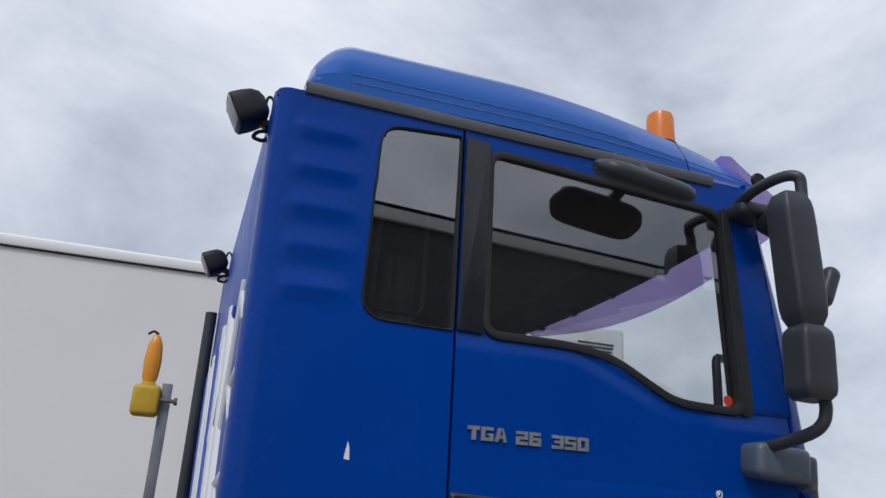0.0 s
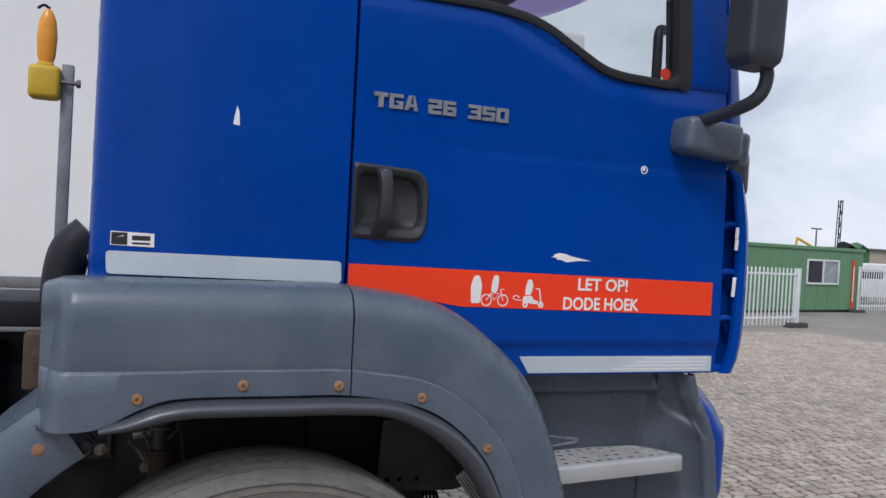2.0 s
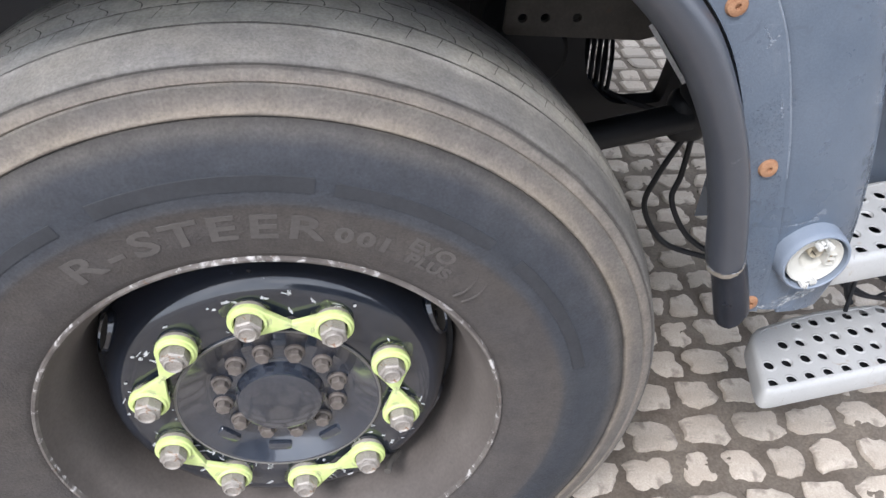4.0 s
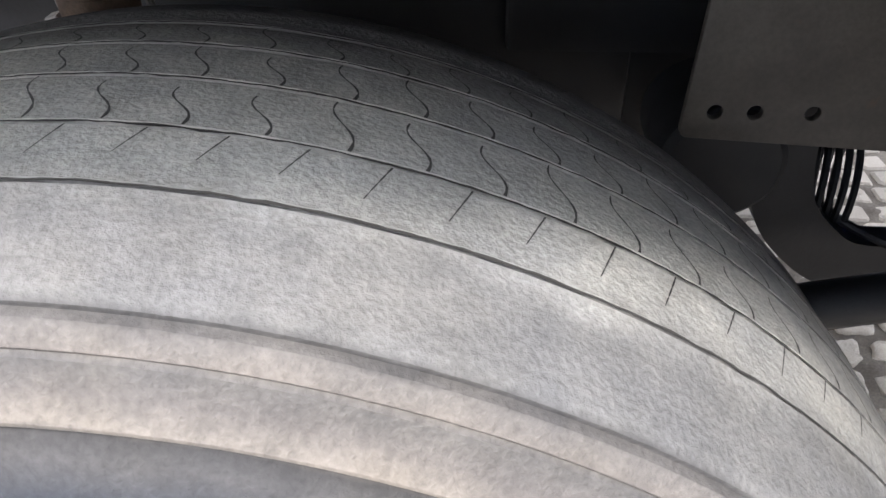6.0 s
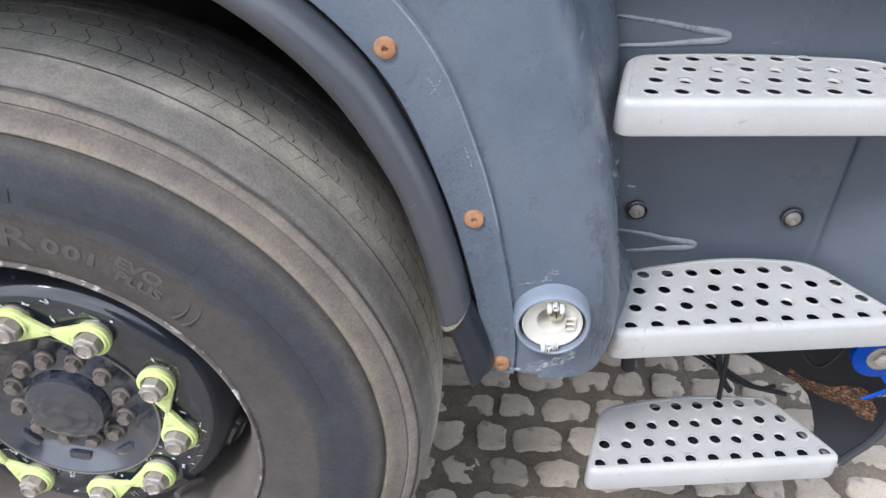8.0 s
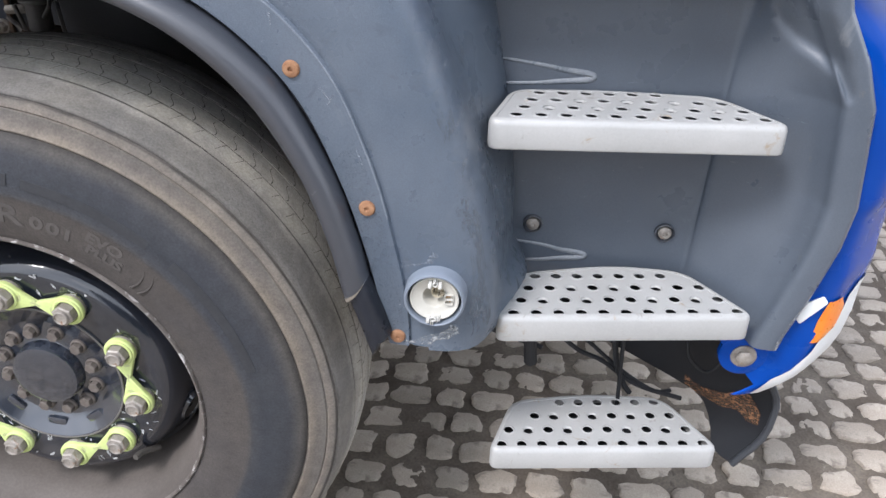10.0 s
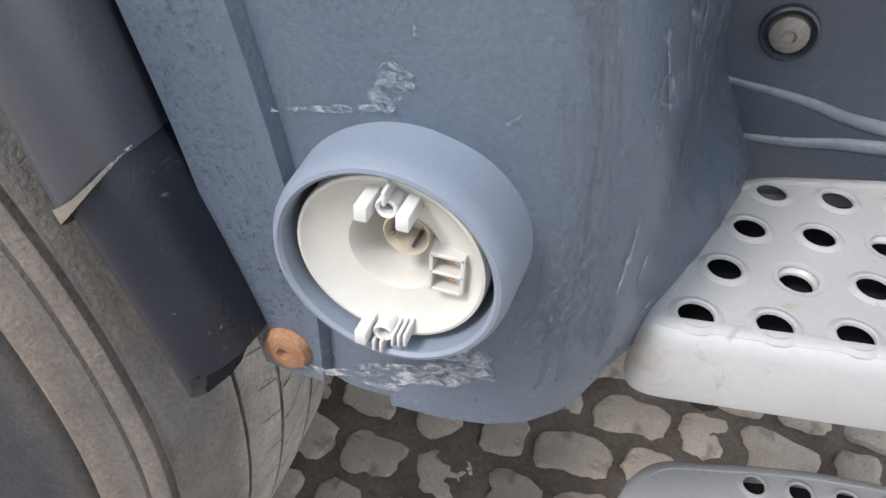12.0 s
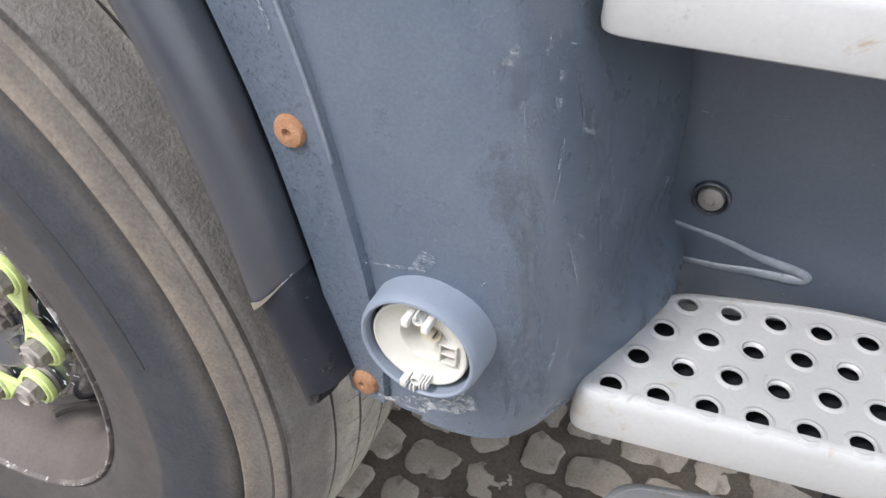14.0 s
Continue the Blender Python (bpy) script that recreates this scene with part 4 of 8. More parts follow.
ws = part("windscreen", b, GLASS_FRONT, truck, "clear raked windscreen")
ws.visible_shadow = False
b = B()
rows = []
for y in steps(0.20, 2.32, 0.12):
    xo = 0.065 * (1 - ((y - 1.26) / 1.04) ** 2)
    rows.append([(1.155 + xo, y, 2.79), (1.195 + xo, y, 2.74), (1.196 + xo, y, 2.685), (1.170 + xo, y, 2.655), (1.10 + xo, y, 2.70), (1.06, y, 2.75)])
sheet(b, rows)
part("windscreen_header", b, INTERIOR, truck, "dark upper windscreen frame")
for y in (0.36, 0.745, 1.144, 1.50, 1.85):
    b = B()
    rbox(b, (1.20, y, 2.655), (0.05, 0.035, 0.03), 0.008)
    part("visor_clip", b, BLACK, truck)
# purple translucent sun visor in front of the windscreen top
b = B()
rows = []
for y in steps(0.20, 2.32, 0.06):
    e = min(y - 0.20, 2.32 - y)
    xo = 0.06 * (1 - ((y - 1.26) / 1.06) ** 2)
    cut = 0.10 * (1 - min(1, e / 0.14)) ** 2
    dip = -0.245 - 0.10 * math.sin(math.pi * (y - 0.20) / 2.12)
    rows.append([(1.165 + xo + 0.21 * t, y, 2.965 - cut + (dip + cut) * t) for t in [i / 6 for i in range(7)]])
sheet(b, rows)
part("sun_visor", b, PURPLE, truck, "translucent purple sun visor sheet")
b = B()
cyl(b, (1.235, 0.215, 2.83), (1.235, 0.200, 2.83), 0.028, None, 20, 0.003)
part("visor_clip", b, BLACK, truck)

# roof
def roof_rows(x_list):
    rows = []
    for x in x_list:
        f = min(1.0, max(0.0, (x + 0.312) / 0.15))
        up = (math.sin(f * math.pi / 2)) ** 0.5
        fr = max(0.0, (x - 0.35) / 0.85)
        top = -0.10 * fr ** 1.9
        side = [(0.166, 2.806), (0.170, 2.838), (0.1695, 2.842), (0.176, 2.868), (0.1755, 2.872), (0.195, 2.925), (0.235, 2.992), (0.31, 3.048), (0.45, 3.100), (0.75, 3.145), (1.26, 3.165)]
        pts = []
        for y, z in side:
            zz = 2.800 + (z - 2.80) * (0.18 + 0.82 * up) + top * min(1, (z - 2.80) / 0.16)
            pts.append((x, y + 0.03 * fr ** 2, zz - 0.018 * fr))
        rows.append(pts + [(p[0], 2.52 - p[1], p[2]) for p in pts[::-1][1:]])
    return rows


b = B()
rr = roof_rows([-0.312 + 0.02 * i for i in range(9)] + steps(-0.13, 0.935, 0.05)[0:])
sheet(b, rr)
b.faces.new([b.verts.new(p) for p in rr[0]])
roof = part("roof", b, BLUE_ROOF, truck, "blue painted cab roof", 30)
# highlights on the roof creases, drawn as thin pale tubes
for k, last in ((2, -1), (4, -4)):
    b = B()
    tube(b, [(r[k][0], r[k][1] - 0.0010, r[k][2] + 0.001) for r in rr[6:last]], 0.0011, 8)
    part("roof_crease", b, CREASE_GLINT, roof, "pale highlight drawn along the roof crease")
b = B()
sheet(b, roof_rows(steps(0.940, 1.205, 0.04)))
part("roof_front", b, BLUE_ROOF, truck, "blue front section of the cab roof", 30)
b = B()
rows = []
for x in steps(-0.315, 1.00, 0.06):
    dz = -0.026 * min(1, (x + 0.315) / 1.3)
    y = side_y(x, 2.78)
    rows.append([(x, y + 0.01, 2.766 + dz), (x, y - 0.008, 2.767 + dz), (x, y - 0.014, 2.780 + dz), (x, y - 0.010, 2.799 + dz), (x, y + 0.004, 2.809 + dz), (x, y + 0.03, 2.806 + dz)])
vs = sheet(b, rows)
part("roof_gutter_trim", b, TRIM, truck, "black gutter trim along the roof edge")
b = B()
sheet(b, [[(x, y, 2.755 - 0.03 * max(0, x - 0.6)) for y in (0.17, 0.8, 1.26, 1.8, 2.35)] for x in steps(-0.39, 1.10, 0.25)])
part("headliner", b, INTERIOR, truck, "dark cab roof lining")
# cab rear wall, floor and inner faces
b = B()
rbox(b, (-0.378, 1.26, 2.10), (0.03, 2.16, 1.34), 0.012)
rear_wall = part("rear_wall", b, BLUE_IN, truck, "blue cab rear wall")
b = B()
rbox(b, (-0.354, 1.26, 2.10), (0.012, 2.10, 1.28), 0.0)
part("rear_lining", b, INTERIOR, truck)
b = B()
rbox(b, (0.45, 1.26, 1.445), (1.62, 2.12, 0.05), 0.0)
part("cab_floor", b, INTERIOR, truck)
b = B()
rbox(b, (1.16, 1.26, 1.72), (0.30, 2.08, 0.36), 0.06, 3)
part("dashboard", b, INTERIOR, truck, "dark dashboard")
for y in (0.62, 1.88):
    b = B()
    rbox(b, (0.28, y, 1.72), (0.52, 0.50, 0.16), 0.05, 3)
    rbox(b, (0.00, y, 2.08), (0.16, 0.48, 0.70), 0.06, 3, Matrix.Rotation(radians(-10), 4, "Y"))
    rbox(b, (-0.06, y, 2.50), (0.10, 0.28, 0.16), 0.045, 3, Matrix.Rotation(radians(-10), 4, "Y"))
    part("cab_seat", b, INTERIOR, truck, "dark upholstered cab seat")
b = B()
tube(b, smooth_path([(1.075, 0.30, 2.00), (1.060, 0.26, 2.03), (1.055, 0.25, 2.12), (1.06, 0.255, 2.20), (1.10, 0.28, 2.215)], 5), 0.014, 10)
part("grab_handle", b, BLACK, truck, "black interior grab handle")
b = B()
cyl(b, (1.025, 0.1655, 2.060), (1.025, 0.1665, 2.060), 0.016, None, 20)
part("round_sticker", b, ORANGE_BAND, door)

# mirrors on the near side
def pod(bm, c, size, tilt=0.0, flat=0.75):
    """A rounded mirror housing, fuller at the front."""
    rows = []
    for k in range(15):
        t = -1 + 2 * k / 14
        w = 1 - 0.30 * abs(t) ** 9
        rows.append([(c[0] + size[0] / 2 * w * math.copysign(abs(math.cos(a)) ** flat, math.cos(a)), c[1] + size[1] / 2 * w * math.copysign(abs(math.sin(a)) ** flat, math.sin(a)),
                      c[2] + size[2] / 2 * (t * 0.99)) for a in [2 * math.pi * i / 24 for i in range(24)]])
    vs = sheet(bm, rows, True)
    bm.faces.new(vs[0])
    bm.faces.new(vs[-1])
    bmesh.ops.rotate(bm, cent=c, matrix=Matrix.Rotation(radians(tilt), 3, "Y"), verts=[v for r in vs for v in r])


b = B()
pod(b, (1.078, -0.100, 2.432), (0.104, 0.096, 0.395), -3, 0.28)
part("main_mirror", b, MIRROR_BLACK, truck, "large dark plastic wing mirror housing")
b = B()
pod(b, (1.084, -0.105, 2.135), (0.106, 0.100, 0.204), 2, 0.28)
part("wide_angle_mirror", b, MIRROR_BLACK, truck, "smaller dark plastic mirror housing below")
b = B()
tube(b, smooth_path([(1.075, 0.165, 2.655), (1.06, 0.06, 2.685), (1.075, -0.05, 2.700), (1.105, -0.10, 2.695), (1.115, -0.105, 2.65), (1.105, -0.10, 2.45), (1.115, -0.10, 2.10), (1.130, -0.10, 2.02), (1.115, -0.08, 1.965), (1.09, 0.02, 1.935), (1.07, 0.13, 1.920)], 6), 0.017, 12)
part("mirror_arm", b, MIRROR_BLACK, truck, "bent dark tube carrying the mirrors")
b = B()
rbox(b, (1.105, 0.125, 2.655), (0.12, 0.12, 0.05), 0.018, 3)
rbox(b, (1.19, 0.05, 2.60), (0.16, 0.11, 0.07), 0.02, 3, Matrix.Rotation(radians(18), 4, "Y"))
part("mirror_bracket", b, MIRROR_BLACK, truck)
b = B()
rbox(b, (1.125, 0.105, 1.885), (0.185, 0.10, 0.098), 0.022, 3, Matrix.Rotation(radians(4), 4, "Y"))
rbox(b, (1.240, 0.125, 1.868), (0.040, 0.09, 0.092), 0.016, 3, Matrix.Rotation(radians(4), 4, "Y"))
part("mirror_bracket", b, GREY, truck, "grey plastic lower mirror foot")
b = B()
rows = []
for k in range(17):
    t = -1 + 2 * k / 16
    w = max(0.06, 1 - abs(t) ** 6) ** 0.45
    c = (0.665 + 0.158 * t, 0.020, 2.642 - 0.020 * t)
    ring = [(0.074 * w * math.copysign(abs(math.cos(a)) ** 0.55, math.cos(a)), 0.031 * w * math.sin(a)) for a in [2 * math.pi * i / 24 for i in range(24)]]
    rows.append([(c[0], c[1] - 0.906 * u - 0.423 * v, c[2] - 0.423 * u + 0.906 * v) for u, v in ring])
vs = sheet(b, rows, True)
b.faces.new(vs[0])
b.faces.new(vs[-1])
kerb = part("kerb_mirror", b, MIRROR_BLACK, truck, "dark plastic kerb mirror over the door")
b = B()
tube(b, [(0.69, 0.05, 2.66), (0.715, 0.10, 2.71), (0.74, 0.16, 2.755)], 0.020, 12)
part("stem", b, MIRROR_BLACK, kerb)
b = B()
pod(b, (1.080, 2.62, 2.446), (0.104, 0.096, 0.405), -3, 0.28)
part("main_mirror", b, MIRROR_BLACK, truck)
b = B()
pod(b, (1.43, 0.36, 1.83), (0.09, 0.12, 0.15), 0)
pod(b, (1.40, 0.34, 1.69), (0.06, 0.08, 0.15), 0)
tube(b, smooth_path([(1.33, 0.33, 1.90), (1.40, 0.35, 1.93), (1.43, 0.36, 1.88)], 4), 0.009, 8)
part("front_mirror", b, MIRROR_BLACK, truck, "small dark mirrors at the cab front corner")
b = B()
pod(b, (1.372, 0.10, 2.445), (0.055, 0.06, 0.135), 24)
part("front_mirror", b, MIRROR_BLACK, truck)

# amber beacon on the roof
b = B()
prof = [(0.0, 0.058), (0.03, 0.058), (0.035, 0.053)]
lathe(b, [(y, r) for y, r in prof], 24)
bmesh.ops.rotate(b, cent=(0, 0, 0), matrix=Matrix.Rotation(radians(90), 3, "X"), verts=b.verts)
bmesh.ops.translate(b, vec=(1.005, 0.43, 2.985), verts=b.verts)
beacon = part("roof_beacon", b, BLACK, truck, "amber rotating beacon on the roof")
b = B()
pr = [(0.0, 0.052), (0.10, 0.050), (0.118, 0.046), (0.127, 0.034), (0.130, 0.0)]
lathe(b, [(y, r) for y, r in pr], 28)
bmesh.ops.rotate(b, cent=(0, 0, 0), matrix=Matrix.Rotation(radians(90), 3, "X"), verts=b.verts)
bmesh.ops.translate(b, vec=(1.005, 0.43, 3.018), verts=b.verts)
part("beacon_dome", b, AMBER, beacon, "orange plastic dome")

# work lamps behind the cab
for x, y, z in ((-0.452, 0.31, 2.762), (-0.457, 1.78, 2.729)):
    turn = Matrix.Rotation(radians(-27), 4, "Y")
    b = B()
    rows = []
    for u, w in ((-0.050, 0.92), (-0.046, 1.0), (-0.010, 1.0), (0.016, 0.94), (0.036, 0.78), (0.048, 0.52), (0.052, 0.2)):
        rows.append([turn @ Vector((u, 0.056 * w * math.copysign(abs(math.cos(a)) ** 0.5, math.cos(a)), 0.054 * w * math.copysign(abs(math.sin(a)) ** 0.5, math.sin(a)))) + Vector((x, y, z)) for a in [2 * math.pi * i / 28 for i in range(28)]])
    vs = sheet(b, rows, True)
    b.faces.new(vs[0])
    b.faces.new(vs[-1])
    lamp = part("work_lamp", b, BLACK, truck, "black work lamp behind the cab")
    b = B()
    c = turn @ Vector((-0.051, 0, 0)) + Vector((x, y, z))
    rbox(b, c, (0.006, 0.090, 0.078), 0.0025, 2, turn)
    part("lamp_lens", b, CHROME, lamp)
    b = B()
    rbox(b, (x + 0.058, y, z - 0.040), (0.075, 0.040, 0.022), 0.008, 2, Matrix.Rotation(radians(24), 4, "Y"))
    tube(b, smooth_path([(x + 0.038, y, z - 0.005), (x + 0.046, y, z + 0.048), (x + 0.060, y, z + 0.050), (x + 0.074, y, z + 0.010), (x + 0.078, y, z - 0.035)], 5), 0.0045, 8)
    tube(b, smooth_path([(x + 0.07, y, z - 0.055), (x + 0.035, y, z - 0.062), (x + 0.022, y, z - 0.082), (x + 0.048, y, z - 0.088), (x + 0.062, y, z - 0.075)], 5), 0.006, 8)
    part("lamp_bracket", b, BLACK, lamp)

# white-and-blue trellis guard and pipes behind the cab
for k in range(6):
    b = B()
    z = 1.50 + 0.125 * k
    tube(b, [(-0.384, 0.20, z), (-0.390, 0.33, z + (0.10 if k % 2 else -0.02))], 0.014, 8)
    part("guard_rung", b, WHITE, truck, "white painted rung behind the cab")
for k in range(6):
    y0 = 0.32 + 0.30 * k
    for up in (1, -1):
        b = B()
        x = -0.389 - 0.004 * up
        z0, z1 = 1.48 + 0.06 * (k % 2), 2.26
        tube(b, [(x, y0 if up > 0 else y0 + 0.34, z0), (x, y0 + 0.34 if up > 0 else y0, z1)], 0.019, 8)
        part("guard_bar", b, WHITE if (k + up) % 3 else BLUE_IN, truck)
b = B()
tube(b, [(-0.430, 2.34, 1.30), (-0.430, 2.34, 2.62)], 0.030, 12)
part("exhaust_pipe", b, MIRROR_BLACK, truck, "dark upright pipe behind the cab")
b = B()
tube(b, smooth_path([(-0.44, 0.30, 1.28), (-0.452, 0.30, 1.40), (-0.44, 0.30, 1.50), (-0.40, 0.30, 1.545)], 5), 0.045, 14)
part("intake_hose", b, BLACK, truck, "black ribbed intake hose")
# beacon on its post behind the cab
b = B()
rbox(b, (-0.568, 1.56, 1.72), (0.040, 0.040, 0.82), 0.003)
post = part("lamp_post", b, GALV, truck, "grey square steel post behind the cab")
b = B()
rbox(b, (-0.640, 1.54, 2.055), (0.105, 0.085, 0.12), 0.018, 3)
wl_box = part("warning_lamp", b, YELLOW, truck, "weathered yellow road warning lamp with amber lens")
b = B()
rbox(b, (-0.640, 1.54, 2.118), (0.055, 0.05, 0.02), 0.008, 2)
part("lamp_neck", b, YELLOW, wl_box)
b = B()
pr = [(0.0, 0.022), (0.02, 0.030), (0.09, 0.034), (0.15, 0.028), (0.185, 0.014), (0.195, 0.0)]
lathe(b, pr, 24)
bmesh.ops.rotate(b, cent=(0, 0, 0), matrix=Matrix.Rotation(radians(90), 3, "X"), verts=b.verts)
bmesh.ops.scale(b, vec=(1, 0.6, 1), verts=b.verts)
bmesh.ops.translate(b, vec=(-0.640, 1.54, 2.128), verts=b.verts)
part("lamp_lens", b, AMBER_YELLOW, wl_box, "amber ribbed lens")
b = B()
tube(b, smooth_path([(-0.675, 1.54, 2.318), (-0.655, 1.54, 2.332), (-0.635, 1.54, 2.322)], 4), 0.005, 6)
part("lamp_hook", b, BLACK, wl_box)
b = B()
cyl(b, (-0.600, 1.52, 2.06), (-0.525, 1.52, 2.06), 0.008, None, 10)
cyl(b, (-0.535, 1.52, 2.06), (-0.522, 1.52, 2.06), 0.016, None, 6)
part("clamp_bolt", b, STEEL_DIRTY, wl_box)


# ---------------------------------------------------------------- mudguard
INNER = smooth_path([(-0.462, 1.168), (-0.36, 1.172), (-0.274, 1.212), (-0.200, 1.230), (0.0, 1.231), (0.145, 1.229), (0.286, 1.206), (0.386, 1.158), (0.478, 1.066), (0.536, 0.943), (0.570, 0.83), (0.588, 0.745), (0.600, 0.684)], 8)
OUTER = smooth_path([(-0.440, 1.385), (-0.36, 1.388), (-0.274, 1.388), (-0.200, 1.388), (0.0, 1.388), (0.145, 1.387), (0.335, 1.352), (0.455, 1.272), (0.552, 1.165), (0.614, 1.02), (0.652, 0.86), (0.668, 0.745), (0.660, 0.680)], 8)
SEAM = 5 * 8


RIDGE = ((0.024, 0.0010), (0.044, 0.0042), (0.060, 0.0100), (0.072, 0.0190), (0.081, 0.0310), (0.087, 0.0470), (0.090, 0.0725))


def guard_rows(i0, i1, back_top):
    rows = []
    n = len(INNER) - 1
    for i in range(i0, i1 + 1):
        p, q = Vector(INNER[i]), Vector(OUTER[i])
        d = (q - p).normalized()
        s = i / n
        front = min(1, max(0, (s - 0.45) / 0.25))
        R = 0.072 + 0.008 * front
        deep = back_top + (0.285 - back_top) * front
        end = max(0.0, 1 - i / 3.0) if i0 == 0 else 0.0
        row = []
        row.append((p.x, 0.030, p.y))
        for f, y in ((0.0, 0.008), (0.0, 0.004), (0.10, 0.0035), (0.20, 0.0035), (0.325, 0.0035), (0.335, 0.0070), (0.350, 0.0095), (0.362, 0.0090), (0.45, 0.0080), (0.54, 0.0070), (0.62, 0.0065), (0.72, 0.0065), (0.82, 0.0068), (0.91, 0.0070), (1.0, 0.0075)):
            fc = 0.34 + 0.17 * front + (max(0.34, (1.283 - p.y) / max(0.05, q.y - p.y)) - 0.34) * min(1.0, max(0.0, (0.145 - p.x) / 0.1))
            g = f * fc / 0.34 if f < 0.34 else fc + (f - 0.34) * (1 - fc) / 0.66
            c = p + (q - p) * g
            row.append((c.x, y + 0.05 * end ** 2, c.y))
        for k in range(1, 8):
            a = math.pi / 2 * k / 7
            off = R * math.sin(a) * (1 - front) + RIDGE[k - 1][0] * front
            dep = (R - 0.0075) * (1 - math.cos(a)) * (1 - front) + RIDGE[k - 1][1] * front
            c = q + d * off
            row.append((c.x, 0.0075 + dep + 0.05 * end ** 2 * (1 - k / 7), c.y))
            if s > 0.955:
                row[-1] = (row[-1][0], row[-1][1], row[-1][2] + 0.017 * (s - 0.955) / 0.045 * (k / 7) ** 1.3)
        c = q + d * (R * (1 - front) + RIDGE[6][0] * front) + Vector((0, 0.017 * max(0.0, (s - 0.955) / 0.045)))
        far_x = float(np.interp(c.y, (0.66, 0.75, 0.84, 0.99, 1.15, 1.28), (0.777, 0.772, 0.770, 0.750, 0.720, 0.640)))
        for f in (0.12, 0.25, 0.40, 0.55, 0.70, 0.85, 1.0):
            row.append((c.x + max(0.0, far_x - c.x) * max(0.0, (front - 0.6) / 0.4) * f * f * (3 - 2 * f), R + (deep - R) * f, c.y + 0.003 * (1 - front) * (1 if f < 1 else 0)))
        # the foot flares out to meet the steps
        for k, (x, y, z) in enumerate(row):
            if z < 0.83 and y > 0.03 and k > 16:
                fl, out = min(1.0, max(0.0, (0.755 - z) / 0.055)), min(1.0, (y - 0.03) / 0.07)
                edge = float(np.interp(y, (0.03, 0.06, 0.14, 0.205, 0.235, 0.265, 0.30), (0.734, 0.758, 0.785, 0.803, 0.802, 0.796, 0.790)))
                row[k] = (x + max(0.0, edge - x) * fl * fl * (3 - 2 * fl) * out * out * (3 - 2 * out), y, z)
        rows.append(row)
    return rows


LC = (0.668, -0.002, 0.778)


def guard(rows, close_start, close_end):
    bm = B()
    vs = sheet(bm, rows)
    # inner skin, so that the shell has thickness
    inner = [[(x, y + 0.006 if k < 15 else y, z - (0.006 if k >= 15 else 0)) for k, (x, y, z) in enumerate(r)] for r in rows]
    vi = sheet(bm, inner)
    for flag, a, c in ((close_start, vs[0], vi[0]), (close_end, vs[-1], vi[-1])):
        if flag:
            for k in range(len(a) - 1):
                bm.faces.new((a[k], a[k + 1], c[k + 1], c[k]))
    for a, c in zip(range(len(vs) - 1), range(len(vs) - 1)):
        bm.faces.new((vs[a][0], vs[a + 1][0], vi[a + 1][0], vi[a][0]))
    # opening for the side lamp
    gone = [f for f in bm.faces if (Vector((LC[0], LC[2])) - Vector((f.calc_center_median().x, f.calc_center_median().z))).length < 0.036 and f.calc_center_median().y < 0.05]
    bmesh.ops.delete(bm, geom=gone, context="FACES")
    return bm


all_rows = guard_rows(0, len(INNER) - 1, 0.165)
rear_rows = all_rows[:SEAM + 1]
rear_rows[-1] = [(x - 0.0018, y, z) for x, y, z in rear_rows[-1]]
front_rows_g = all_rows[SEAM:]
front_rows_g[0] = [(x + 0.0018, y, z) for x, y, z in front_rows_g[0]]
guard_rear = part("mudguard_rear", guard(rear_rows, True, True), GREY, truck, "dark grey plastic mudguard over the wheel", 50)
# rear end cap of the mudguard
b = B()
r0 = rear_rows[0]
sheet(b, [r0, [(-0.468, y + 0.02, 1.30 + (z - 1.30) * 0.92) for x, y, z in r0], [(-0.470, 0.12, 1.30 + (z - 1.30) * 0.6) for x, y, z in r0]])
part("end_cap", b, GREY, guard_rear)
guard_front = part("mudguard_front", guard(front_rows_g, True, True), GREY, truck, "dark grey plastic mudguard with scuffs and rusty rivets", 50)
# dark seam filler
b = B()
rbox(b, (0.145, 0.022, 1.31), (0.010, 0.008, 0.15), 0.001)
part("seam", b, RUBBER, guard_rear)
# pale tube drawn for the highlight where the flange steps back
for rows_, owner in ((rear_rows, guard_rear), (front_rows_g, guard_front)):
    b = B()
    tube(b, [(r[5][0], r[5][1] + 0.0012, r[5][2]) for r in rows_[2:-1] if r[5][2] > 0.88], 0.0012 if owner is guard_rear else 0.0016, 10)
    part("worn_edge", b, EDGE_GLINT, owner, "pale highlight drawn along the flange edge")

# fender lip: a fat rounded moulding, torn near its lower end
LIP = smooth_path([(-0.352, 1.171), (-0.30, 1.183), (-0.24, 1.199), (-0.17, 1.207), (0.0, 1.206), (0.14, 1.204), (0.245, 1.192), (0.345, 1.145), (0.432, 1.066), (0.496, 0.962), (0.534, 0.865), (0.556, 0.788)], 8)


LIP_SECTION = ((1.0, 0.014, 0.0), (1.0, 0.006, 0.0), (1.0, 0.001, -0.06), (0.95, 0.0, -0.32), (0.84, 0.0, -0.57), (0.62, 0.0, -0.81), (0.32, 0.0, -0.96), (0.0, 0.0, -1.0), (-0.34, 0.0, -0.94), (-0.64, 0.0, -0.76), (-0.86, 0.0, -0.47),
               (-0.98, 0.0, -0.12), (-1.0, 0.006, 0.0), (-0.93, 0.014, 0.0), (-0.75, 0.020, 0.0))


